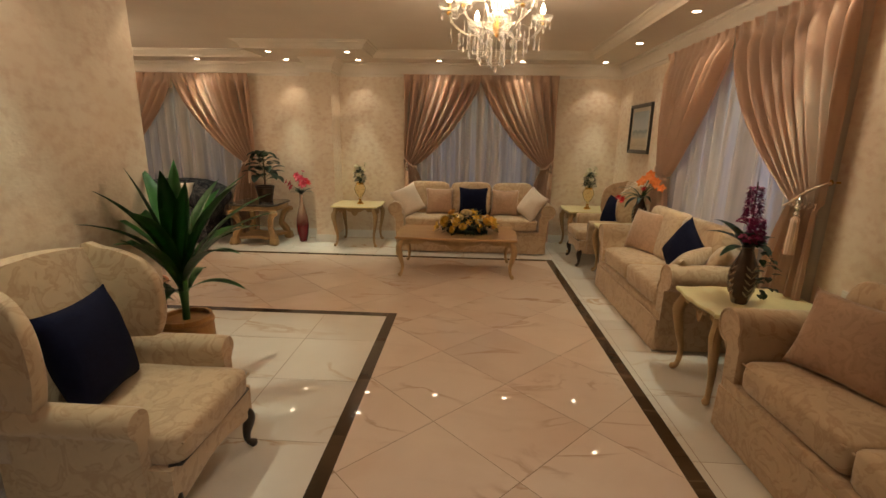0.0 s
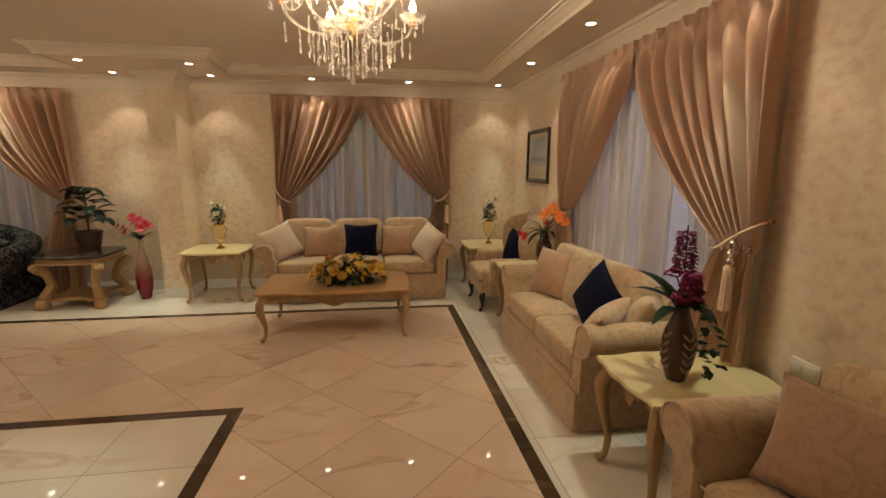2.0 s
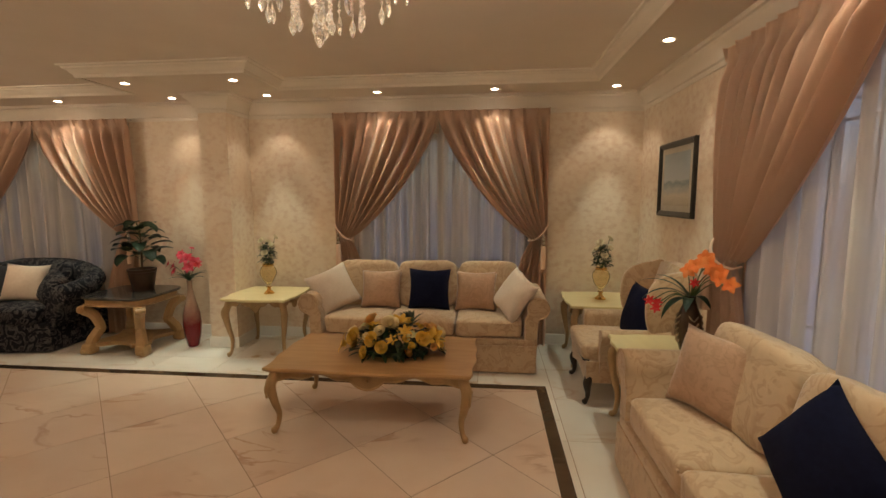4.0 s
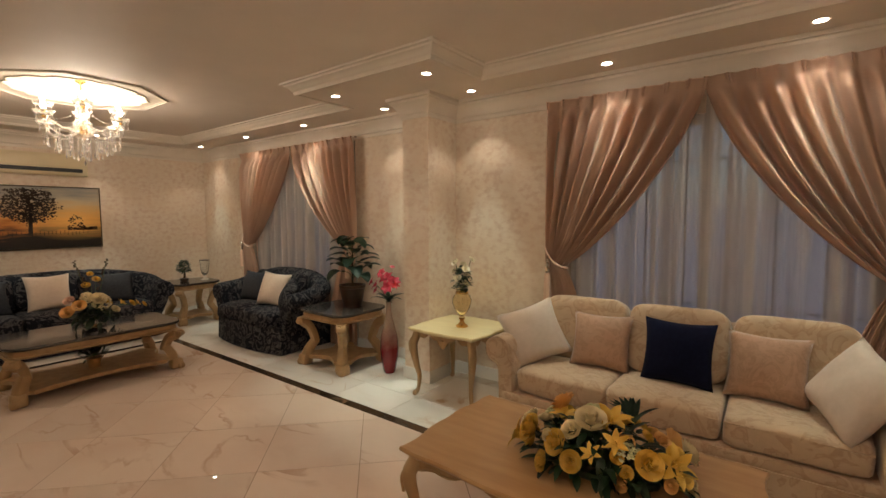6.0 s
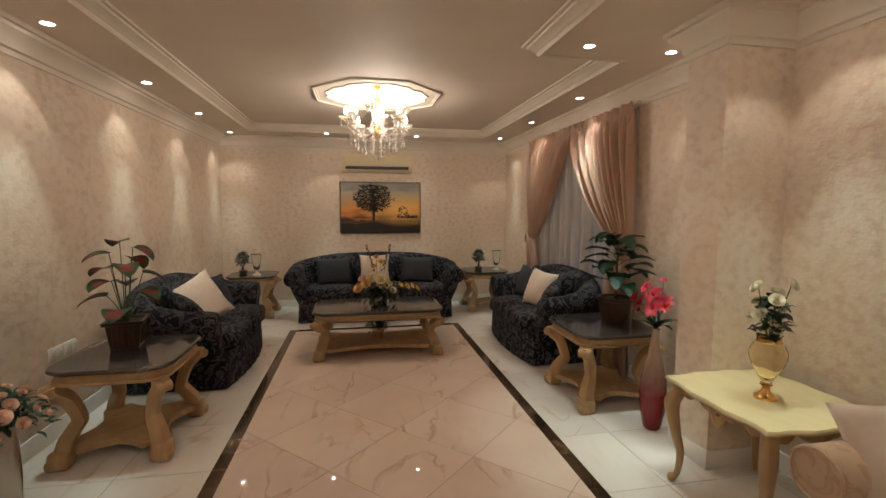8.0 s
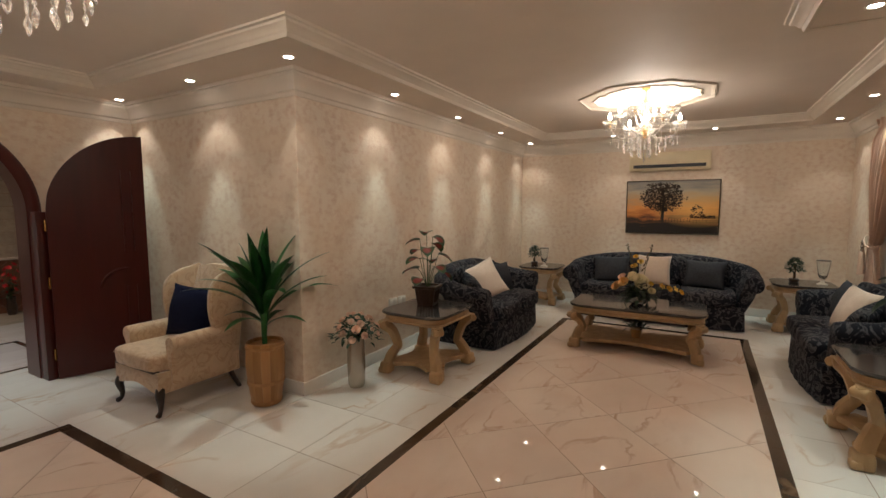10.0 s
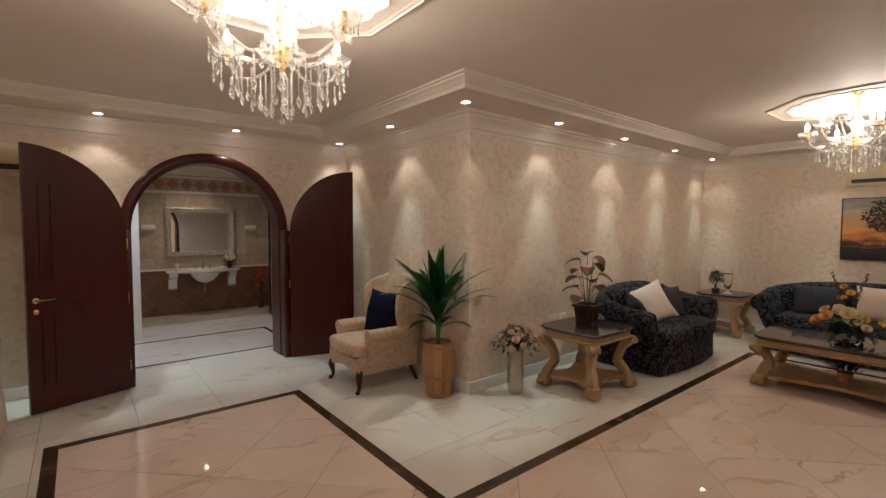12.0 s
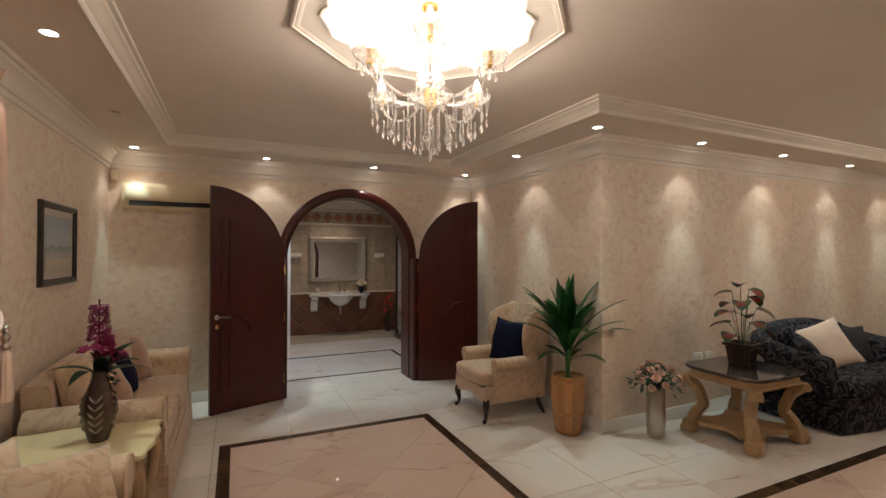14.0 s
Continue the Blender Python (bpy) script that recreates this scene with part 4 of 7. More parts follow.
socket(pose(-3.20, YN, 0.60, 0, 0, 180))
socket(pose(-3.03, YN, 0.60, 0, 0, 180))
socket(pose(XR, 3.11, 0.74, 0, 0, -90))
sensor = thing("wall_sensor", "small beige alarm sensor high on the wall", "sensor", pose(2.62, YD, 2.52, 0, 0, 180))
part("body", boxes((-0.035, -0.06, -0.055, 0.035, 0, 0.055), bevel=0.012), PLASTIC, sensor)
part("bracket", boxes((-0.02, -0.008, -0.07, 0.02, 0, 0.07), bevel=0.002), PLASTIC, sensor)


# ---- wrought iron grilles outside the windows ----
IRON = mat("dark wrought iron", (0.03, 0.03, 0.035), (0.05, 0.05, 0.055), scale=20, rough=0.5)


def grille(place, width, z0, z1):
    ob = thing("window_grille", "dark wrought iron window grille with scrolls", "window grille", place, "window grilles")
    n = max(4, round(width / 0.28))
    for k in range(1, n):
        x = -width / 2 + width * k / n
        bm = bmesh.new()
        tube(bm, [(x, 0.19, z0), (x, 0.19, z1)], 0.007, 6)
        part("bar", bm, IRON, ob)
    for k in range(n):
        x = -width / 2 + width * (k + 0.5) / n
        bm = bmesh.new()
        pts = []
        for i in range(30):
            a = i / 29 * 2.6 * math.pi
            r = 0.10 * (1 - 0.65 * i / 29)
            pts.append((x + r * math.cos(a + k % 2 * math.pi), 0.19, z1 - 0.16 + r * math.sin(a)))
        tube(bm, pts, 0.006, 5)
        part("scroll", bm, IRON, ob)
    for z in (z0 + 0.2, z1 - 0.32):
        bm = bmesh.new()
        tube(bm, [(-width / 2, 0.19, z), (width / 2, 0.19, z)], 0.007, 6)
        part("rail", bm, IRON, ob)
    return ob


grille(pose((WIN["back"][0] + WIN["back"][1]) / 2, YB, 0), WIN["back"][1] - WIN["back"][0], 0.75, 2.40)
grille(pose((WIN["wing"][0] + WIN["wing"][1]) / 2, YB, 0), WIN["wing"][1] - WIN["wing"][0], 0.75, 2.40)
grille(pose(XR, (WIN["side"][0] + WIN["side"][1]) / 2, 0, 0, 0, -90), WIN["side"][1] - WIN["side"][0], 0.75, 2.40)

# ---- upholstery ----
def sgn_pow(v, e):
    return math.copysign(abs(v) ** e, v)


def puff(bm, c, size, e1=0.35, e2=0.3, n=28, m=14, sag=0.0):
    """A stuffed block: a boxy rounded cushion about c."""
    loops = []
    for j in range(1, m):
        v = -math.pi / 2 + math.pi * j / m
        loop = []
        for i in range(n):
            u = 2 * math.pi * i / n
            x = sgn_pow(math.cos(v), e1) * sgn_pow(math.cos(u), e2)
            y = sgn_pow(math.cos(v), e1) * sgn_pow(math.sin(u), e2)
            z = sgn_pow(math.sin(v), e1)
            z += sag * (1 - x * x) * (1 - y * y) * (1 if z > 0 else 0)
            q = (c[0] + x * size[0] / 2, c[1] + y * size[1] / 2, c[2] + z * size[2] / 2)
            g = 0.07 * min(size) * noise.noise(Vector(q) * 5.0) if min(size) > 0.1 else 0.0
            loop.append((q[0] + g * x, q[1] + g * y, q[2] + g * z))
        loops.append(loop)
    rings(bm, loops)
    return bm


def pillow_bm(w, h, t, seed=0, n=14):
    """Throw pillow in the x-z plane, standing on z=0, with pinched corners and soft creases."""
    rnd = random.Random(seed)
    ph = [rnd.uniform(0, 6.28) for _ in range(4)]
    bm = bmesh.new()
    grids = []
    for side in (1, -1):
        g = []
        for j in range(n + 1):
            row = []
            for i in range(n + 1):
                u, v = 2 * i / n - 1, 2 * j / n - 1
                e = ((1 - u * u) * (1 - v * v)) ** 0.42
                x = w / 2 * u * (1 - 0.10 * (1 - v * v) * abs(u) ** 3)
                z = h / 2 * (1 + v * (1 - 0.10 * (1 - u * u) * abs(v) ** 3))
                y = side * t / 2 * e * (1 + 0.06 * math.sin(4 * u + ph[0]) * math.sin(3 * v + ph[1])) + 0.012 * e * noise.noise(Vector((u * 1.7 + seed, v * 1.7, side)))
                row.append((x, y, z))
            g.append(row)
        grids.append(g)
    for g in grids:
        rings(bm, g, closed=False, caps=False)
    bmesh.ops.remove_doubles(bm, verts=bm.verts, dist=1e-4)
    return bm


def pillow(label, material, m, w=0.46, h=0.44, t=0.17, seed=0, group="throw pillows"):
    ob = part("throw_pillow", pillow_bm(w, h, t, seed), material, None, "", 1.5)
    tagged(ob, label, "pillow", group)
    ob.matrix_world = m
    return ob


def arm_profile(h, flare, r, base):
    """Outline across a rolled arm, inner side at 0, outwards +; from the floor up over the roll."""
    pts = [(0.0, 0.05), (0.0, h - 2.0 * r)]
    cx, cz = flare, h - r
    for k in range(15):
        a = math.radians(205 - 290 * k / 14)
        pts.append((cx + r * math.cos(a), cz + r * math.sin(a)))
    pts += [(base + 0.015, h - 2.3 * r), (base, 0.05)]
    return pts


def sweep_arm(bm, prof, x0, sign, y0, y1):
    """The arm from front y0 to back y1, front face a little rounded."""
    cx = sum(p[0] for p in prof) / len(prof)
    cz = sum(p[1] for p in prof) / len(prof)
    loops = []
    for y, k in ((y0, 0.93), (y0 + 0.012, 0.985), (y0 + 0.04, 1.0), ((y0 + y1) / 2, 1.0), (y1, 1.0)):
        loops.append([(x0 + sign * (cx + (x - cx) * k), y, cz + (z - cz) * k) for x, z in prof])
    rings(bm, loops)
    return bm


def skirt_bm(x0, y0, x1, y1, z0, z1, flare=0.02, seed=0):
    """Cloth skirt round a base with kick pleats at the corners."""
    rnd = random.Random(seed)
    bm = bmesh.new()
    per = []
    for (ax, ay), (bx, by) in (((x0, y0), (x1, y0)), ((x1, y0), (x1, y1)), ((x1, y1), (x0, y1)), ((x0, y1), (x0, y0))):
        n = max(6, int(math.hypot(bx - ax, by - ay) / 0.04))
        per += [(ax + (bx - ax) * i / n, ay + (by - ay) * i / n, i / n) for i in range(n)]
    cx, cy = (x0 + x1) / 2, (y0 + y1) / 2
    wob = [rnd.uniform(-1, 1) for _ in per]
    loops = []
    for k in range(6):
        t = k / 5
        z = z1 + (z0 - z1) * t
        loop = []
        for i, (x, y, f) in enumerate(per):
            dx, dy = x - cx, y - cy
            pleat = -0.014 * t if f < 0.03 else 0.0
            o = flare * t + 0.004 * t * (wob[i] + wob[i - 1]) / 2 + pleat
            loop.append((x + o * (dx / (abs(dx) + 0.2)), y + o * (dy / (abs(dy) + 0.2)), z))
        loops.append(loop)
    rings(bm, loops)
    return bm


def cord(bm, pts, r=0.006):
    return tube(bm, pts, r, 6)


def cream_sofa(name, label, place, seats, width, depth, cloth=None):
    """Rolled-arm skirted sofa; faces -y; width across the base, arms flare past it."""
    cloth = cloth or CREAM
    ob = thing(name, label, "sofa", place, "cream damask sofas")
    w, d = width / 2, depth / 2
    ai = w - 0.10
    part("skirt", skirt_bm(-w, -d, w, d - 0.02, 0.012, 0.27, 0.02, seats), cloth, ob, "", 1.0)
    part("seat_deck", boxes((-w + 0.01, -d + 0.01, 0.25, w - 0.01, d - 0.10, 0.33), bevel=0.02), cloth, ob)
    prof = arm_profile(0.74, 0.13, 0.105, 0.11)
    for s in (-1, 1):
        a = part("arm", sweep_arm(bmesh.new(), prof, s * (ai - 0.005), s, -d + 0.02, d - 0.06), cloth, ob, "rolled arm", 0.9)
        pp = bmesh.new()
        cx = sum(p[0] for p in prof) / len(prof)
        cz = sum(p[1] for p in prof) / len(prof)
        cord(pp, [(s * (ai - 0.005) + s * (cx + (x - cx) * 0.97), -d + 0.02, cz + (z - cz) * 0.97) for x, z in prof[1:-1]], 0.007)
        part("piping", pp, cloth, a)
    bk = bmesh.new()
    n = 24
    top = [(-ai - 0.02 + (2 * ai + 0.04) * i / n, 0.86 + 0.03 * math.sin(math.pi * i / n)) for i in range(n + 1)]
    rings(bk, [[(x, y, 0.2) for x, z in top] + [(x, y + dy, z + dz) for x, z in top[::-1]] for y, dy, dz in ((d - 0.20, 0.05, -0.03), (d - 0.18, 0.06, 0.0), (d - 0.06, 0.05, 0.0), (d - 0.04, 0.04, -0.03))])
    part("backrest", bk, cloth, ob, "", 1.0)
    sw = 2 * (ai - 0.02) / seats
    for k in range(seats):
        cx = -ai + 0.02 + sw * (k + 0.5)
        sc = part("seat_cushion", puff(bmesh.new(), (cx, -0.075, 0.42), (sw - 0.008, depth - 0.19, 0.19), 0.30, 0.16, sag=0.10), cloth, ob, "", 1.2)
        pp = bmesh.new()
        q = sw / 2 - 0.012
        cord(pp, [(cx - q, -d + 0.03, 0.475), (cx + q, -d + 0.03, 0.475)], 0.006)
        part("piping", pp, cloth, sc)
        bc = bmesh.new()
        puff(bc, (0, 0, 0), (sw - 0.01, 0.20, 0.50), 0.34, 0.3, sag=0.03)
        bmesh.ops.rotate(bc, cent=(0, 0, 0), matrix=Matrix.Rotation(radians(-12), 3, "X"), verts=bc.verts)
        bmesh.ops.translate(bc, vec=(cx, d - 0.27, 0.745), verts=bc.verts)
        part("back_cushion", bc, cloth, ob, "", 1.2)
    return ob


def dark_sofa(label, place, seats, width, depth):
    """Tub sofa in dark floral cloth: back and arms one rolled sweep; faces -y."""
    ob = thing("sofa", label, "sofa", place, "dark floral sofas")
    w, d = width / 2, depth / 2
    bm = bmesh.new()
    path = smooth_path([(-w - 0.03, -d + 0.13, 0.74), (-w - 0.03, 0.0, 0.77), (-w + 0.05, d - 0.22, 0.85), (-w * 0.55, d - 0.12, 0.93), (0, d - 0.10, 0.95),
                        (w * 0.55, d - 0.12, 0.93), (w - 0.05, d - 0.22, 0.85), (w + 0.03, 0.0, 0.77), (w + 0.03, -d + 0.13, 0.74)], 8)
    loops = []
    for i, p in enumerate(path):
        t = path[min(i + 1, len(path) - 1)] - path[max(i - 1, 0)]
        t.z = 0
        t.normalize()
        out = Vector((-t.y, t.x, 0))
        e = min(i, len(path) - 1 - i)
        k = 0.90 if e == 0 else 1.0
        h, r = p.z, 0.115
        sec = [(-0.16, 0.30), (-0.12, h - 0.24)]
        for q in range(11):
            a = math.radians(190 - 270 * q / 10)
            sec.append((0.035 + r * k * math.cos(a), h - r + r * k * math.sin(a)))
        sec += [(0.03, h - 0.29), (-0.055, 0.27)]
        ruck = 0.006 * math.sin(i * 2.1)
        loops.append([(p.x + out.x * (o + ruck), p.y + out.y * (o + ruck), z) for o, z in sec])
    rings(bm, loops)
    part("backrest", bm, FLORAL, ob, "rolled tub back and arms", 1.3)
    bow = bmesh.new()
    n = 40
    ring = [(-w + 0.03, d - 0.02), (w - 0.03, d - 0.02)] + [(w - 0.03 - (2 * w - 0.06) * i / n, -d + 0.10 - 0.09 * math.sin(math.pi * i / n) ** 0.8) for i in range(n + 1)]
    rings(bow, [[(x * (1 + 0.012 * t), y * (1 + 0.012 * t) + 0.004 * t * math.sin(i * 1.3), z) for i, (x, y) in enumerate(ring)] for z, t in ((0.012, 1.0), (0.10, 0.7), (0.20, 0.3), (0.30, 0.0), (0.33, -2.0))])
    part("skirt", bow, FLORAL, ob, "", 1.0)
    sw = 2 * (w - 0.13) / seats
    for k in range(seats):
        cx = -w + 0.13 + sw * (k + 0.5)
        f = -0.05 * math.sin(math.pi * (k + 0.5) / seats)
        part("seat_cushion", puff(bmesh.new(), (cx, -0.09 + f / 2, 0.41), (sw - 0.006, depth - 0.26 - f, 0.20), 0.34, 0.2, sag=0.12), FLORAL, ob, "", 1.2)
    for k in range(seats):
        cx = -w + 0.20 + (2 * w - 0.40) / seats * (k + 0.5)
        bc = bmesh.new()
        puff(bc, (0, 0, 0), ((2 * w - 0.42) / seats, 0.16, 0.42), 0.4, 0.4, sag=0.05)
        bmesh.ops.rotate(bc, cent=(0, 0, 0), matrix=Matrix.Rotation(radians(-12), 3, "X"), verts=bc.verts)
        bmesh.ops.translate(bc, vec=(cx, d - 0.30, 0.70), verts=bc.verts)
        part("back_cushion", bc, FLORAL, ob, "", 1.2)
    return ob


def wing_chair(label, place):
    """Wing armchair on dark cabriole legs; faces -y."""
    ob = thing("wing_chair", label, "armchair", place, "cream wing armchairs")
    base = bmesh.new()
    n = 20
    front = [(-0.33 + 0.66 * i / n, -0.36, 0.22 - 0.025 * math.cos(2 * math.pi * i / n) - 0.01) for i in range(n + 1)]
    rings(base, [[(x, y, z) for x, _, z in front] + [(0.33, y, 0.36), (-0.33, y, 0.36)] for y in (-0.36, -0.35, 0.20, 0.36)])
    part("seat_frame", base, CREAM, ob, "", 0.8)
    sc = part("seat_cushion", puff(bmesh.new(), (0, -0.07, 0.42), (0.60, 0.64, 0.15), 0.3, 0.18, sag=0.08), CREAM, ob, "", 1.2)
    pp = bmesh.new()
    cord(pp, [(-0.28, -0.386, 0.455), (0.28, -0.386, 0.455)])
    part("piping", pp, CREAM, sc)
    pp = bmesh.new()
    cord(pp, [(-0.30, -0.33, 0.362), (-0.285, -0.372, 0.362), (0.285, -0.372, 0.362), (0.30, -0.33, 0.362)], 0.008)
    part("piping", pp, BLACKW, sc, "dark shadowed welt")
    bk = bmesh.new()
    n = 16
    loops = []
    for k in range(11):
        t = k / 10
        z = 0.34 + 0.76 * t
        half = 0.30 + 0.02 * math.sin(math.pi * t)
        y = 0.18 + 0.22 * t
        thick = 0.14 * (1 - 0.25 * t) - (0.05 if k == 10 else 0)
        loop = [(-half + 2 * half * i / n, y - 0.03 * math.sin(math.pi * i / n), z + (0.035 * math.sin(math.pi * i / n) if k >= 9 else 0)) for i in range(n + 1)]
        loop += [(x, y + thick, zz) for x, _, zz in loop[::-1]]
        loops.append(loop)
    rings(bk, loops)
    part("backrest", bk, CREAM, ob, "", 1.0)
    for s in (-1, 1):
        wg = bmesh.new()
        out = [(0.22, 0.36), (0.13, 0.58), (0.085, 0.70), (0.075, 0.84), (0.10, 0.97), (0.18, 1.06), (0.32, 1.10), (0.44, 1.06), (0.36, 0.36)]
        out = [(p.x, p.y) for p in smooth_path([(a, b, 0) for a, b in out], 4)]
        rings(wg, [[(s * (x + 0.25 * max(0, (0.22 - y))), 0.20 + (y - 0.20) * k, 0.72 + (z - 0.72) * k) for y, z in out] for x, k in ((0.285, 0.94), (0.295, 1.0), (0.335, 1.0), (0.35, 0.94))])
        part("wing", wg, CREAM, ob, "", 0.9)
        am = bmesh.new()
        r = 0.062
        prof = [(-0.05, 0.24), (-0.045, 0.50)] + [(0.008 + r * math.cos(math.radians(200 - 250 * q / 10)), 0.575 + r * math.sin(math.radians(200 - 250 * q / 10))) for q in range(11)] + [(0.03, 0.50), (0.03, 0.24)]
        sweep_arm(am, prof, s * 0.325, s, -0.26, 0.27)
        part("arm", am, CREAM, ob, "small rolled arm", 0.9)
        lg = bmesh.new()
        pts = smooth_path([(s * 0.29, -0.32, 0.24), (s * 0.315, -0.345, 0.17), (s * 0.30, -0.335, 0.09), (s * 0.30, -0.34, 0.04), (s * 0.315, -0.365, 0.014), (s * 0.32, -0.375, 0.006)], 5)
        tube(lg, pts, resample([0.036, 0.036, 0.022, 0.016, 0.024, 0.012], len(pts)), 10)
        part("leg", lg, BLACKW, ob, "dark cabriole leg")
        lb = bmesh.new()
        tube(lb, [(s * 0.28, 0.27, 0.26), (s * 0.285, 0.32, 0.12), (s * 0.29, 0.38, 0.0)], [0.028, 0.022, 0.018], 8, 0.8)
        part("leg", lb, BLACKW, ob, "dark splayed leg")
    return ob


cream_sofa("sofa", "cream damask three-seat sofa with rolled arms and a skirt", pose(0.385, 7.43, 0), 3, 2.22, 0.88)
cream_sofa("loveseat", "cream damask two-seat sofa under the side window", pose(2.27, 4.73, 0, 0, 0, -90), 2, 1.72, 0.80)
cream_sofa("loveseat", "cream damask two-seat sofa with rolled arms near the door", pose(2.24, 2.02, 0, 0, 0, -90), 2, 1.72, 0.80)
wing_chair("cream damask wing armchair in the corner of the room", pose(2.20, 6.72, 0, 0, 0, -90))
wing_chair("cream damask wing armchair beside the arched door", pose(-1.18, 2.17, 0, 0, 0, 90))
dark_sofa("dark floral tub sofa under the window", pose(-4.47, 7.44, 0), 2, 1.52, 0.90)
dark_sofa("dark floral three-seat tub sofa below the painting", pose(-6.38, 5.58, 0, 0, 0, 90), 3, 2.28, 0.92)
dark_sofa("dark floral tub sofa against the wing wall", pose(-4.43, 3.74, 0, 0, 0, 180), 2, 1.56, 0.96)

# pillows of the three-seat sofa
S = pose(0.385, 7.43, 0)
pillow("pale cream throw pillow leaning on the sofa arm", PALEP, S @ pose(-0.86, -0.16, 0.53, -24, -18, 42), 0.47, 0.46, seed=1)
pillow("tan quilted throw pillow on the cream sofa", TANP, S @ pose(-0.49, -0.05, 0.51, -18, 0, 3), 0.44, 0.42, seed=2)
pillow("navy blue throw pillow on the cream sofa", NAVY, S @ pose(0.03, -0.07, 0.51, -15, 0, -2), 0.45, 0.44, seed=3)
pillow("tan quilted throw pillow on the cream sofa", TANP, S @ pose(0.52, -0.06, 0.51, -18, 0, -4), 0.44, 0.42, seed=4)
pillow("pale cream throw pillow leaning on the sofa arm", PALEP, S @ pose(0.78, -0.20, 0.53, -30, 18, -66), 0.48, 0.46, seed=5)
# loveseat under the side window
S = pose(2.27, 4.73, 0, 0, 0, -90)
pillow("tan damask throw pillow on the loveseat", TANP, S @ pose(-0.50, -0.08, 0.51, -18, 0, 22), 0.48, 0.46, seed=6)
pillow("navy blue throw pillow tilted on the loveseat", NAVY, S @ pose(0.20, -0.08, 0.55, -22, 28, -6), seed=7)
pillow("cream damask bolster pillow on the loveseat", CREAM, S @ pose(0.60, -0.20, 0.52, -34, 6, -52), 0.50, 0.36, 0.18, seed=8)
pillow("cream damask pillow beside the loveseat arm", CREAM, S @ pose(0.62, 0.06, 0.52, -26, 0, -40), 0.48, 0.40, 0.18, seed=28)
# loveseat near the door
S = pose(2.24, 2.02, 0, 0, 0, -90)
pillow("tan damask throw pillow on the loveseat", TANP, S @ pose(-0.47, -0.10, 0.51, -20, 0, 18), 0.52, 0.44, seed=9)
pillow("navy blue throw pillow on the loveseat", NAVY, S @ pose(0.05, -0.02, 0.51, -20, 6, -4), 0.44, 0.42, seed=10)
pillow("tan damask throw pillow on the loveseat", TANP, S @ pose(0.52, 0.0, 0.51, -18, 0, -20), 0.48, 0.46, seed=11)
# wing chairs
pillow("navy blue throw pillow on the wing armchair", NAVY, pose(2.20, 6.72, 0, 0, 0, -90) @ pose(0.03, 0.07, 0.49, -16, 0, 8), 0.46, 0.46, seed=12)
pillow("navy blue throw pillow on the wing armchair", NAVY, pose(-1.18, 2.17, 0, 0, 0, 90) @ pose(-0.03, 0.09, 0.49, -14, 2, 12), 0.50, 0.48, seed=13)
# dark sofas
S = pose(-4.47, 7.44, 0)
pillow("slate grey quilted pillow on the dark sofa", GREYP, S @ pose(-0.40, -0.04, 0.50, -18, 0, 6), 0.54, 0.42, seed=14)
pillow("pale cream pillow on the dark sofa", PALEP, S @ pose(0.14, -0.12, 0.50, -20, 4, 14), 0.46, 0.45, seed=15)
pillow("dark floral pillow leaning on the sofa arm", FLORAL, S @ pose(0.46, -0.16, 0.50, -28, 10, -32), 0.50, 0.40, seed=16)
S = pose(-6.38, 5.58, 0, 0, 0, 90)
pillow("slate grey quilted pillow on the dark sofa", GREYP, S @ pose(-0.62, -0.06, 0.50, -18, 0, 12), 0.54, 0.42, seed=17)
pillow("pale cream pillow on the dark sofa", PALEP, S @ pose(-0.02, -0.08, 0.50, -17, 0, 2), 0.46, 0.46, seed=18)
pillow("slate grey quilted pillow on the dark sofa", GREYP, S @ pose(0.62, -0.06, 0.50, -18, 0, -12), 0.54, 0.42, seed=19)
S = pose(-4.43, 3.74, 0, 0, 0, 180)
pillow("dark floral pillow leaning on the sofa arm", FLORAL, S @ pose(-0.54, -0.14, 0.50, -30, -8, 36), 0.50, 0.40, seed=20)
pillow("pale cream pillow tilted on the dark sofa", PALEP, S @ pose(-0.30, -0.18, 0.52, -26, -20, -30), 0.54, 0.50, seed=21)
pillow("slate grey quilted pillow on the dark sofa", GREYP, S @ pose(0.22, -0.06, 0.50, -20, 0, -20), 0.56, 0.42, seed=22)


# ---- tables ----
def serpentine(w, d, a=0.02, n=60):
    """Outline of a table top with wavy edges and soft corners."""
    pts = []
    per = [(-w / 2, -d / 2, w / 2, -d / 2), (w / 2, -d / 2, w / 2, d / 2), (w / 2, d / 2, -w / 2, d / 2), (-w / 2, d / 2, -w / 2, -d / 2)]
    for x0, y0, x1, y1 in per:
        L = math.hypot(x1 - x0, y1 - y0)
        nx, ny = (y1 - y0) / L, -(x1 - x0) / L
        for i in range(n // 4):
            t = i / (n // 4)
            o = a * (0.5 * math.cos(2 * math.pi * t) * -1 + 0.6 * math.cos(6 * math.pi * t) * 0.5) - a * (0.8 if i == 0 else 0)
            pts.append((x0 + (x1 - x0) * t + nx * o, y0 + (y1 - y0) * t + ny * o))
    return pts


def slab(outline, z0, z1, edge=0.012):
    bm = bmesh.new()

    def off(d):
        return [(x - math.copysign(d, x), y - math.copysign(d, y)) for x, y in outline]

    zs = [(edge * 1.1, z0), (edge * 0.4, z0 + (z1 - z0) * 0.25), (0, z0 + (z1 - z0) * 0.5), (0.001, z0 + (z1 - z0) * 0.75), (edge * 0.5, z1)]
    rings(bm, [[(x, y, z) for x, y in off(d)] for d, z in zs])
    return bm


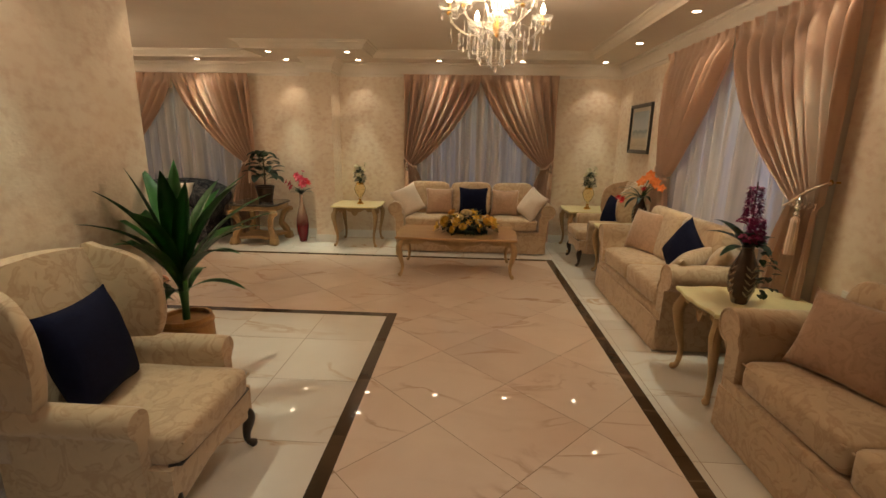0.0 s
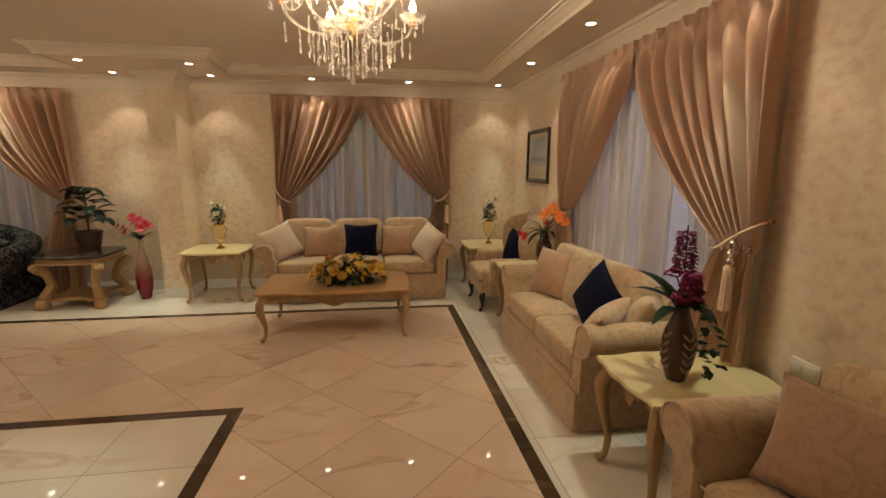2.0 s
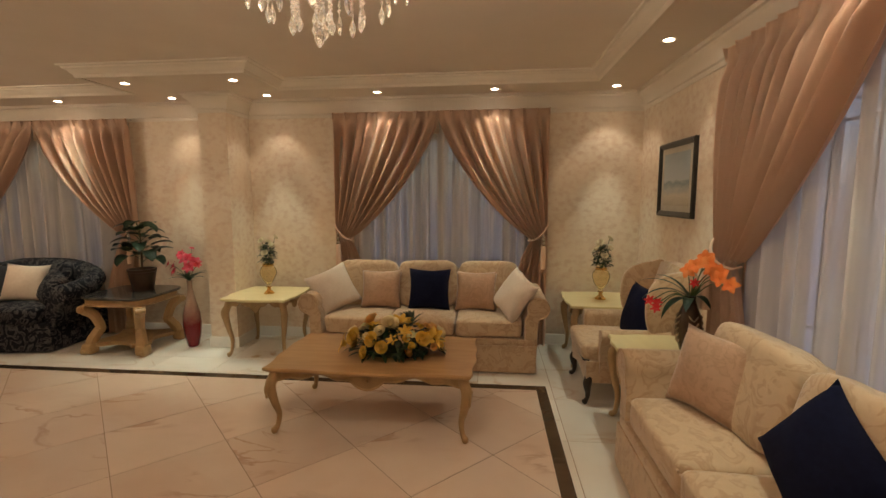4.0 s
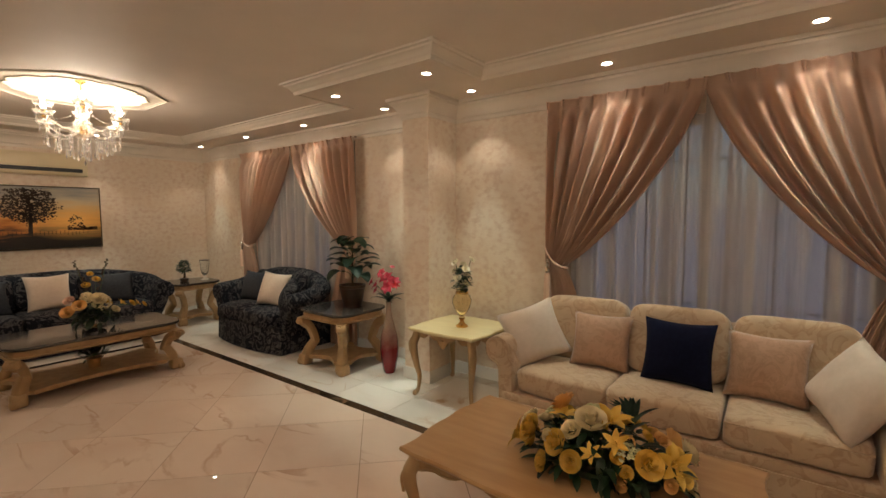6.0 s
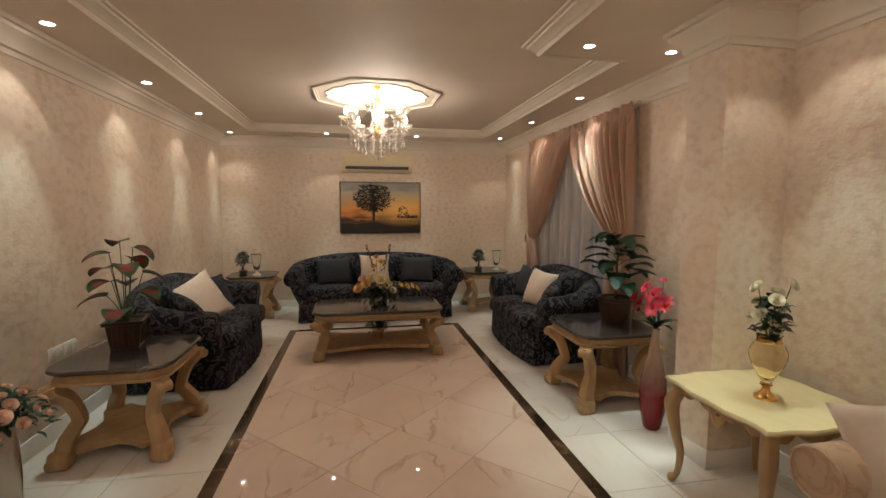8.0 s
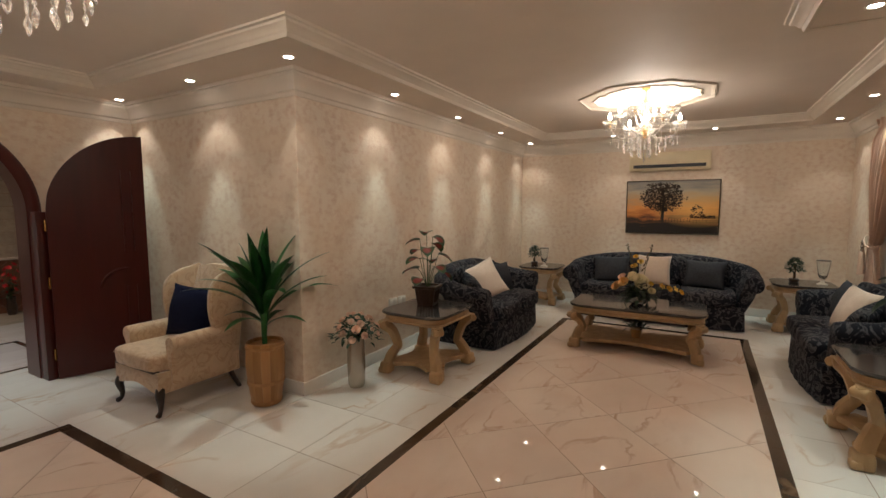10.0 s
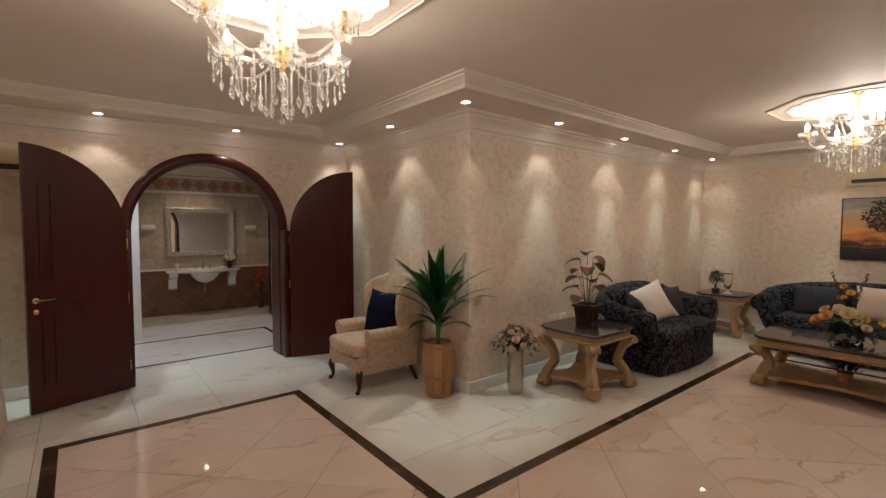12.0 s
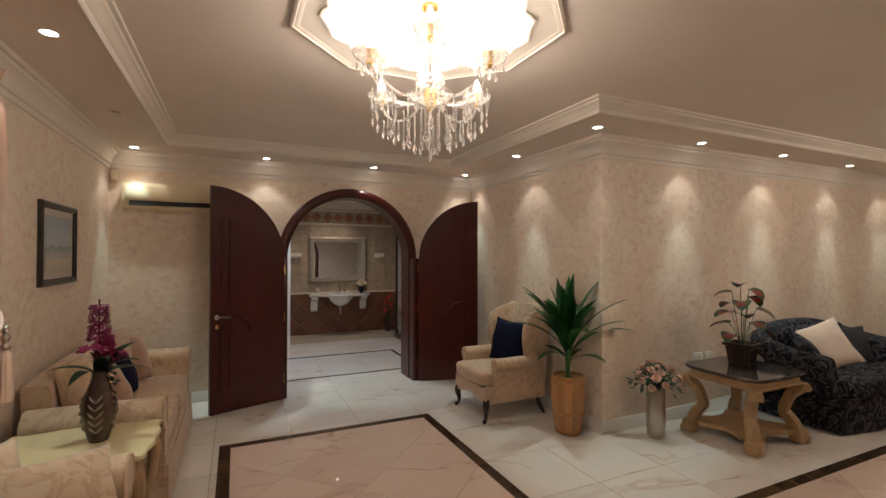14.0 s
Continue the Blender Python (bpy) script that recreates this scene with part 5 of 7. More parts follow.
def apron_bm(length, z_top, drop, y, thick=0.02):
    """Scalloped board with a carved middle, along x."""
    n = 32
    bm = bmesh.new()
    low = []
    for i in range(n + 1):
        t = i / n
        z = z_top - drop * (0.62 + 0.30 * math.cos(4 * math.pi * t) * (1 if 0.12 < t < 0.88 else 0.4) + 0.12 * math.cos(12 * math.pi * t))
        if abs(t - 0.5) < 0.08:
            z -= drop * 0.25
        low.append((-length / 2 + length * t, z))
    prof = low + [(length / 2, z_top), (-length / 2, z_top)]
    rings(bm, [[(x, y + dy, z) for x, z in prof] for dy in (-thick / 2, thick / 2)])
    tube(bm, [(x, y - thick / 2, z + 0.008) for x, z in low], 0.006, 6)
    lathe([(0.001, -0.012), (0.014, -0.006), (0.017, 0.0), (0.014, 0.006), (0.001, 0.012)], 10, bm, (0, y - thick / 2, z_top - drop * 0.55))
    return bm


def cabriole_bm(h, sx, sy):
    bm = bmesh.new()
    k = h / 0.6
    pts = smooth_path([(0, 0, h), (sx * 0.012, sy * 0.012, h - 0.06 * k), (sx * 0.03, sy * 0.03, h - 0.14 * k), (sx * 0.012, sy * 0.012, h - 0.30 * k), (-sx * 0.008, -sy * 0.008, h - 0.42 * k),
                       (0, 0, 0.06), (sx * 0.022, sy * 0.022, 0.022), (sx * 0.034, sy * 0.034, 0.012)], 6)
    tube(bm, pts, resample([0.034, 0.036, 0.037, 0.027, 0.020, 0.016, 0.024, 0.012], len(pts)), 10, 0.35)
    tube(bm, smooth_path([(sx * 0.03, sy * 0.03, h - 0.05), (sx * 0.055, sy * 0.055, h - 0.11), (sx * 0.05, sy * 0.05, h - 0.19)], 4), 0.009, 6)
    return bm


def cream_table(label, place, w, d, h, top_mat, wood, name="end_table", category="end table", group="cream end tables", in_x=0.07, in_y=0.07):
    ob = thing(name, label, category, place, group)
    part("tabletop", slab(serpentine(w, d, 0.022), h - 0.032, h), top_mat, ob, "serpentine-edged top")
    x, y = w / 2 - in_x, d / 2 - in_y
    part("apron", apron_bm(2 * x, h - 0.03, 0.10, -y), wood, ob)
    ap = part("apron", apron_bm(2 * x, h - 0.03, 0.10, -y), wood, ob)
    ap.matrix_local = pose(0, 0, 0, 0, 0, 180)
    for s in (90, -90):
        ap = part("apron", apron_bm(2 * y, h - 0.03, 0.10, -x), wood, ob)
        ap.matrix_local = pose(0, 0, 0, 0, 0, s)
    for sx in (-1, 1):
        for sy in (-1, 1):
            lg = part("leg", cabriole_bm(h - 0.032, sx, sy), wood, ob, "carved cabriole leg", 1.0)
            lg.location = (sx * (x - 0.005), sy * (y - 0.005), 0)
    return ob


H1 = 0.64
cream_table("carved cream end table with an ivory top beside the sofa", pose(-1.40, 7.46, 0), 0.74, 0.70, H1, IVORY, OAK)
cream_table("carved cream end table with an ivory top beside the sofa", pose(2.20, 7.48, 0), 0.74, 0.70, H1, IVORY, OAK)
cream_table("carved cream end table with an ivory top between two sofas", pose(2.23, 3.335, 0, 0, 0, 90), 0.60, 0.76, H1, IVORY, OAK)
cream_table("carved cream end table with an ivory top beside the armchair", pose(2.30, 6.00, 0, 0, 0, 90), 0.52, 0.70, H1, IVORY, OAK)
cream_table("long honey oak coffee table with scalloped apron and cabriole legs", pose(0.205, 6.085, 0), 1.50, 0.86, 0.50, HONEY, OAK, "coffee_table", "coffee table", "", 0.075, 0.065)


def canted(w, d, c=0.10):
    """Top outline with concave canted corners."""
    out = []
    for cx, cy, a0 in ((1, -1, 0), (1, 1, 90), (-1, 1, 180), (-1, -1, 270)):
        x, y = cx * w / 2, cy * d / 2
        if cx * cy < 0:
            out += [(x - cx * c, y), (x - cx * c * 0.45, y - cy * c * 0.25), (x - cx * c * 0.25, y - cy * c * 0.45), (x, y - cy * c)]
        else:
            out += [(x, y - cy * c), (x - cx * c * 0.25, y - cy * c * 0.45), (x - cx * c * 0.45, y - cy * c * 0.25), (x - cx * c, y)]
    return out


def waisted(w, d, c, dip):
    """Shelf outline: canted corners and sides drawn in."""
    out = []
    for sx, sy in ((1, -1), (1, 1), (-1, 1), (-1, -1)):
        x, y = sx * w / 2, sy * d / 2
        ends = [(x - sx * c, y), (x, y - sy * c)]
        corner = ends if sx * sy < 0 else ends[::-1]
        out += corner
        nx, ny = (sx, 0) if sx * sy < 0 else (0, sy)
        for k in range(1, 8):
            t = k / 8
            bow = dip * math.sin(math.pi * t)
            if nx:
                y0 = corner[1][1]
                out.append((x - sx * bow, y0 + (-2 * y0) * t))
            else:
                x0 = corner[1][0]
                out.append((x0 + (-2 * x0) * t, y - sy * bow))
    return out


def stone_table(label, place, w, d, h, name="end_table", group="oak tables with dark marble tops", category="end table"):
    """Dark marble top on an oak frame, C-scroll legs and a low shelf with drawn-in sides."""
    ob = thing(name, label, category, place, group)
    part("tabletop", slab(canted(w, d, 0.13), h - 0.032, h, 0.012), STONE, ob, "dark veined marble top")
    part("apron", slab(canted(w - 0.06, d - 0.06, 0.12), h - 0.095, h - 0.033, 0.006), OAK, ob)
    part("rim_bead", slab(canted(w - 0.035, d - 0.035, 0.12), h - 0.105, h - 0.086, 0.009), OAK, ob)
    part("shelf", slab(waisted(w - 0.10, d - 0.10, 0.13, 0.09), 0.085, 0.125, 0.008), OAK, ob)
    for sx in (-1, 1):
        for sy in (-1, 1):
            X, Y = w / 2 - 0.09, d / 2 - 0.09
            lg = bmesh.new()
            L = h - 0.10
            pts = smooth_path([(0.028, 0.028, L), (0.022, 0.022, L - 0.05), (-0.03, -0.03, L * 0.78), (-0.066, -0.066, L * 0.52), (-0.05, -0.05, 0.24), (-0.012, -0.012, 0.16), (0.0, 0.0, 0.10)], 7)
            pts = [(sx * p.x, sy * p.y, p.z) for p in pts]
            tube(lg, pts, resample([0.046, 0.046, 0.041, 0.038, 0.042, 0.046, 0.048], len(pts)), 12, 0.6)
            leg = part("leg", lg, OAK, ob, "C-scroll leg", 1.0)
            leg.location = (sx * X, sy * Y, 0)
            ft = bmesh.new()
            puff(ft, (sx * 0.012, sy * 0.012, 0.06), (0.125, 0.125, 0.12), 0.45, 0.35, 16, 8)
            for k in (-1, 0, 1):
                puff(ft, (sx * (0.058 - 0.026 * max(0, k)), sy * (0.058 + 0.026 * min(0, k)), 0.034), (0.05, 0.05, 0.066), 0.8, 0.8, 10, 6)
            part("paw_foot", ft, OAK, leg, "carved paw foot", 1.2)
            sc = bmesh.new()
            lathe([(0.030, -0.05), (0.036, -0.044), (0.036, 0.044), (0.030, 0.05)], 16, sc)
            bmesh.ops.rotate(sc, cent=(0, 0, 0), matrix=Matrix.Rotation(radians(90), 3, "X"), verts=sc.verts)
            bmesh.ops.rotate(sc, cent=(0, 0, 0), matrix=Matrix.Rotation(math.atan2(sy, sx), 3, "Z"), verts=sc.verts)
            bmesh.ops.translate(sc, vec=(sx * 0.048, sy * 0.048, L - 0.042), verts=sc.verts)
            part("scroll", sc, OAK, leg)
    return ob


H2 = 0.64
stone_table("pale oak end table with a dark marble top", pose(-2.98, 7.40, 0), 0.78, 0.74, H2)
stone_table("pale oak end table with a dark marble top", pose(-2.86, 3.74, 0), 0.80, 0.74, H2)
stone_table("pale oak corner table with a dark marble top", pose(-6.60, 7.36, 0), 0.70, 0.70, H2)
stone_table("pale oak corner table with a dark marble top", pose(-6.72, 3.72, 0), 0.70, 0.70, H2)
stone_table("long pale oak coffee table with a dark marble top", pose(-4.66, 5.53, 0, 0, 0, 90), 1.44, 0.82, 0.53, "coffee_table", "", "coffee table")

# ---- plants and flowers ----
GREEN = mat("glossy green leaf", (0.02, 0.10, 0.02), (0.04, 0.19, 0.032), scale=9, rough=0.32, stretch=(1, 1, 0.4), per_object=0.25)
DGREEN = mat("dark green leaf", (0.008, 0.028, 0.010), (0.018, 0.05, 0.015), scale=12, rough=0.4, per_object=0.25)
STEM = mat("green stem", (0.04, 0.08, 0.02), (0.06, 0.10, 0.03), scale=20, rough=0.5)
BARK = mat("brown stalk", (0.10, 0.055, 0.025), (0.06, 0.035, 0.015), scale=30, rough=0.7, bump=0.3)
SOIL = mat("dark potting soil", (0.03, 0.02, 0.012), (0.07, 0.05, 0.03), scale=90, rough=0.95, bump=0.8, bscale=120)
BARREL = mat("orange barrel wood", (0.46, 0.24, 0.085), (0.33, 0.155, 0.05), scale=10, rough=0.42, stretch=(1, 1, 0.15), bump=0.12, bscale=50, per_object=0.15)
BARRELD = mat("barrel hoop wood", (0.44, 0.23, 0.085), (0.32, 0.15, 0.05), scale=16, rough=0.45)
ROSEY = mat("yellow petal", (0.72, 0.42, 0.045), (0.78, 0.55, 0.14), scale=14, rough=0.6, per_object=0.15)
ROSEC = mat("cream petal", (0.78, 0.66, 0.40), (0.72, 0.60, 0.36), scale=14, rough=0.6, per_object=0.1)
ROSEW = mat("white petal", (0.82, 0.75, 0.58), (0.78, 0.68, 0.48), scale=14, rough=0.6)
ROSEP = mat("peach pink petal", (0.82, 0.50, 0.36), (0.84, 0.60, 0.46), scale=14, rough=0.6, per_object=0.12)
ROSEO = mat("apricot petal", (0.80, 0.42, 0.12), (0.80, 0.52, 0.22), scale=14, rough=0.6)
LILY = mat("hot pink petal", (0.42, 0.008, 0.03), (0.52, 0.025, 0.06), scale=14, rough=0.5)
RED = mat("red petal", (0.60, 0.015, 0.02), (0.50, 0.01, 0.015), scale=14, rough=0.5)
ORANGE = mat("orange orchid petal", (0.88, 0.20, 0.03), (0.85, 0.28, 0.06), scale=14, rough=0.5)
PURPLE = mat("purple red floret", (0.22, 0.003, 0.05), (0.30, 0.010, 0.085), scale=30, rough=0.55)
HYDR = mat("pale green floret", (0.55, 0.58, 0.30), (0.64, 0.64, 0.40), scale=20, rough=0.7)


def leaf_into(bm, base, ang, rise, length, width, droop, n=7, heart=0.0, fold=0.12, swell=0.8):
    """A bent leaf blade: ang about z, rise = start slope in degrees, droop = degrees of bending along it."""
    d = Vector((math.cos(ang), math.sin(ang), 0))
    side = Vector((-math.sin(ang), math.cos(ang), 0))
    p = Vector(base)
    rows = []
    for k in range(n + 1):
        t = k / n
        e = radians(rise - droop * t)
        if k:
            p = p + (d * math.cos(e) + Vector((0, 0, math.sin(e)))) * (length / n)
        w = width * (math.sin(math.pi * min(1, 0.10 + 0.90 * t) ** (0.62 if heart else swell)) ** (0.6 if heart else 0.8))
        if k == n:
            w = width * 0.02
        up = Vector((0, 0, math.cos(e))) - d * math.sin(e)
        rows.append([p - side * w / 2 + up * w * fold, p, p + side * w / 2 + up * w * fold])
    rings(bm, rows, closed=False, caps=False)
    return bm


def leaf_part(parent, name, material, base, ang, rise, length, width, droop, n=8, heart=0.0, swell=0.8):
    bm = leaf_into(bmesh.new(), base, ang, rise, length, width, droop, n, heart, 0.12, swell)
    bmesh.ops.solidify(bm, geom=bm.faces[:], thickness=0.0016)
    return part(name, bm, material, parent, "", 1.5)


def rose_mesh(name, material, r=0.03):
    bm = bmesh.new()
    rnd = random.Random(3)
    for layer, (cnt, rad, h, lean) in enumerate(((3, 0.30, 1.15, 0.05), (4, 0.50, 1.08, 0.25), (5, 0.74, 0.92, 0.6), (5, 0.98, 0.70, 0.95), (6, 1.02, 0.45, 0.9))):
        for k in range(cnt):
            a = 2 * math.pi * (k + layer * 0.4) / cnt + rnd.uniform(-0.15, 0.15)
            half = math.pi / cnt * 1.25
            grid = []
            for j in range(4):
                t = j / 3
                row = []
                for i in range(5):
                    u = (i / 4 - 0.5) * 2
                    q = rad * (0.35 + 0.65 * t ** 0.7) + lean * 0.35 * t ** 3
                    zz = h * t - 0.12 * t * u * u + (0.02 if j == 3 else 0)
                    row.append((r * q * math.cos(a + half * u * (0.5 + 0.5 * t)), r * q * math.sin(a + half * u * (0.5 + 0.5 * t)), r * zz))
                grid.append(row)
            rings(bm, grid, closed=False, caps=False)
    puff(bm, (0, 0, r * 0.45), (r * 0.40, r * 0.40, r * 0.75), 1, 1, 8, 6)
    puff(bm, (0, 0, r * 0.18), (r * 0.85, r * 0.85, r * 0.5), 1, 1, 10, 5)
    finish(bm, 1.2)
    me = bpy.data.meshes.new(name)
    bm.to_mesh(me)
    bm.free()
    me.materials.append(material)
    return me


def star_mesh(name, material, r=0.05, petals=6, wide=0.45, cup=25):
    """An open bloom: lily or orchid."""
    bm = bmesh.new()
    for k in range(petals):
        leaf_into(bm, (0, 0, 0), 2 * math.pi * k / petals, cup + 35, r, r * wide, 60, 5, 1.0)
    lathe([(0.001, 0), (r * 0.07, r * 0.1), (r * 0.05, r * 0.35), (0.001, r * 0.4)], 6, bm)
    finish(bm, 1.5)
    me = bpy.data.meshes.new(name)
    bm.to_mesh(me)
    bm.free()
    me.materials.append(material)
    return me


M_Y, M_C, M_W, M_P, M_O = [rose_mesh("rose", m) for m in (ROSEY, ROSEC, ROSEW, ROSEP, ROSEO)]
M_LILY, M_RED = star_mesh("lily", LILY, 0.075, 6, 0.68, 15), star_mesh("bloom", RED, 0.05)
M_ORCH = star_mesh("orchid", ORANGE, 0.06, 5, 0.75, 5)
M_YL = star_mesh("lily", ROSEY, 0.06)


def bloom(parent, me, name, p, towards, scale, spin=0.0):
    o = new(name, me)
    o.parent = parent
    q = Vector(towards).to_track_quat("Z", "Y").to_matrix().to_4x4()
    o.matrix_local = Matrix.Translation(p) @ q @ pose(0, 0, 0, 0, 0, spin) @ Matrix.Diagonal((scale, scale, scale, 1))
    return o


def foliage(parent, c, size, count, length, width, material, seed, rise=(0, 60)):
    """Small leaves spread through a dome."""
    rnd = random.Random(seed)
    bm = bmesh.new()
    for _ in range(count):
        a, q = rnd.uniform(0, 6.28), rnd.random() ** 0.5
        z = rnd.random()
        k = math.sqrt(max(0, 1 - z * z))
        p = (c[0] + size[0] * q * k * math.cos(a), c[1] + size[1] * q * k * math.sin(a), c[2] + size[2] * z * 0.9)
        leaf_into(bm, p, a + rnd.uniform(-0.7, 0.7), rnd.uniform(*rise), length * rnd.uniform(0.7, 1.2), width, rnd.uniform(20, 80), 4)
    ob = part("foliage", bm, material, parent, "small dark green leaves", 1.5)
    tagged(ob, "", "", "", "stuff")
    return ob


def stems(parent, pairs, r=0.0025, material=None):
    bm = bmesh.new()
    for a, b in pairs:
        a, b = Vector(a), Vector(b)
        mid = (a + b) / 2 + Vector((0, 0, 0.15 * (b - a).length)) * (1 if abs(b.z - a.z) < (b - a).length * 0.9 else 0)
        tube(bm, smooth_path([a, mid, b], 4), r, 5)
    ob = part("stem_bunch", bm, material or STEM, parent)
    tagged(ob, "", "", "", "stuff")
    return ob


# dracaena in a barrel
def dracaena(x, y):
    ob = thing("potted_dracaena", "broad-leaved green dracaena in an orange wooden barrel pot", "potted plant", pose(x, y, 0))
    h, n = 0.54, 14
    rad = lambda z: 0.112 + 0.046 * math.sin(math.pi * (0.02 + 0.68 * z / h))
    pot = new("barrel_pot")
    pot.parent = ob
    bm = bmesh.new()
    loops = []
    for k in range(9):
        z = 0.004 + (h - 0.004) * k / 8
        a = math.pi / n * 0.985
        r0, r1 = rad(z) - 0.016, rad(z)
        loops.append([(r0 * math.cos(-a), r0 * math.sin(-a), z), (r1 * math.cos(-a), r1 * math.sin(-a), z), ((r1 + 0.002), 0, z), (r1 * math.cos(a), r1 * math.sin(a), z), (r0 * math.cos(a), r0 * math.sin(a), z)])
    rings(bm, loops)
    st = part("stave", bm, BARREL, pot)
    for k in range(1, n):
        o = new("stave", st.data)
        o.parent = pot
        o.rotation_euler = (0, 0, 2 * math.pi * k / n)
    for z in (0.03, 0.20, 0.50):
        part("hoop", lathe([(rad(z - 0.014) - 0.002, z - 0.014), (rad(z) + 0.007, z - 0.010), (rad(z) + 0.009, z), (rad(z) + 0.007, z + 0.010), (rad(z + 0.014) - 0.002, z + 0.014)], 32), BARRELD, pot)
    part("soil", lathe([(0.001, 0.505), (0.06, 0.51), (0.108, 0.50), (0.108, 0.48), (0.001, 0.48)], 20), SOIL, ob, "dark soil with wood chips")
    tr = bmesh.new()
    tube(tr, [(0, 0, 0.48), (0.004, 0, 0.60), (0, 0.004, 0.72), (0, 0, 0.86)], [0.024, 0.022, 0.030, 0.045], 10)
    part("trunk", tr, GREEN, ob)
    rnd = random.Random(11)
    sets = ((9, 0.74, 68, 66, 0.72, 0.092), (9, 0.78, 75, 52, 0.76, 0.105), (6, 0.81, 85, 20, 0.68, 0.115), (4, 0.68, 48, 62, 0.40, 0.075))
    for ring, (count, z, rise, droop, length, width) in enumerate(sets):
        for k in range(count):
            ang = 2 * math.pi * (k + 0.37 * ring) / count + rnd.uniform(-0.25, 0.25)
            leaf_part(ob, "leaf", GREEN, (0.02 * math.cos(ang), 0.02 * math.sin(ang), z + rnd.uniform(-0.02, 0.02)), ang, rise + rnd.uniform(-7, 7), length * rnd.uniform(0.9, 1.08), width * rnd.uniform(0.9, 1.1), droop + rnd.uniform(-14, 14), 10, 0.0, 1.15)
    return ob


dracaena(-1.45, 2.98)


def amber_vase(x, y, z, label):
    ob = thing("flower_vase", label, "flower vase", pose(x, y, z), "amber vases with white roses")
    part("vase", lathe([(0.03, 0.075), (0.022, 0.09), (0.040, 0.12), (0.070, 0.17), (0.088, 0.225), (0.088, 0.255), (0.074, 0.29), (0.054, 0.31), (0.050, 0.33), (0.060, 0.345), (0.056, 0.345), (0.047, 0.325), (0.068, 0.29), (0.083, 0.255), (0.083, 0.225), (0.064, 0.17), (0.030, 0.12), (0.001, 0.10)], 24), AMBER, ob, "amber glass body")
    part("foot", lathe([(0.055, 0.0), (0.055, 0.012), (0.042, 0.02), (0.022, 0.04), (0.018, 0.06), (0.028, 0.075), (0.001, 0.08)], 20), GOLD, ob, "gilt foot")
    part("collar", lathe([(0.055, 0.306), (0.059, 0.312), (0.057, 0.326), (0.052, 0.330)], 20), GOLD, ob, "gilt collar")
    rnd = random.Random(7)
    foliage(ob, (0, 0, 0.345), (0.075, 0.075, 0.23), 120, 0.055, 0.034, DGREEN, 3)
    ends = []
    for k in range(9):
        a = k * 2.4
        r = 0.03 + 0.055 * ((k * 0.37) % 1)
        p = (r * math.cos(a), r * math.sin(a), 0.40 + 0.027 * k)
        bloom(ob, M_W, "rose", p, (math.cos(a) * 0.8, math.sin(a) * 0.8, 1 - 0.05 * k), rnd.uniform(0.85, 1.1), k * 50)
        ends.append(((0, 0, 0.30), p))
    stems(ob, ends)
    return ob


amber_vase(-1.37, 7.43, H1, "amber glass vase of white roses on the cream table")
amber_vase(2.19, 7.48, H1, "amber glass vase of white roses on the cream table")


def mound(place):
    ob = thing("flower_arrangement", "low arrangement of yellow and cream roses on the coffee table", "flowers", place)
    part("tray", slab([(0.24 * math.cos(2 * math.pi * k / 24), 0.11 * math.sin(2 * math.pi * k / 24)) for k in range(24)], 0.0, 0.035, 0.01), DGREEN, ob)
    foliage(ob, (0, 0, 0.02), (0.32, 0.20, 0.20), 260, 0.09, 0.034, DGREEN, 8, (-20, 60))
    rnd = random.Random(21)
    kinds = [M_Y, M_Y, M_Y, M_O, M_Y, M_YL, M_C, M_YL]
    for k in range(46):
        t = (k + 0.5) / 46
        a = k * 2.4 + rnd.uniform(-0.3, 0.3)
        z = 1 - t
        q = math.sqrt(1 - z * z) * rnd.uniform(0.82, 1.16)
        p = (0.32 * q * math.cos(a), 0.19 * q * math.sin(a), 0.05 + 0.15 * z + rnd.uniform(-0.015, 0.035))
        tip = (math.cos(a) * q + rnd.uniform(-0.5, 0.5), math.sin(a) * q + rnd.uniform(-0.5, 0.5), 0.3 + z)
        bloom(ob, kinds[rnd.randrange(8)], "rose", p, tip, rnd.choice((0.7, 0.9, 1.1, 1.35, 1.6)), k * 40)
    for cx, cy, cz in ((-0.03, 0.02, 0.22), (-0.20, 0.05, 0.16), (0.14, -0.10, 0.15)):
        hb = bmesh.new()
        for k in range(70):
            v = Vector((rnd.gauss(0, 1), rnd.gauss(0, 1), abs(rnd.gauss(0, 1)))).normalized() * 0.05
            puff(hb, (cx + v.x, cy + v.y, cz + v.z * 0.8), (0.016, 0.016, 0.012), 1, 1, 6, 4)
        part("hydrangea", hb, HYDR, ob, "pale green hydrangea head")
    for k in range(9):
        a = rnd.uniform(0.2, 1.2)
        leaf_part(ob, "leaf", DGREEN, (0.10, 0.12, 0.18), a + k * 0.35, 60, 0.13, 0.03, 40, 5)
    return ob


mound(pose(0.33, 6.06, 0.50) @ Matrix.Diagonal((1.1, 1.1, 1.1, 1)))


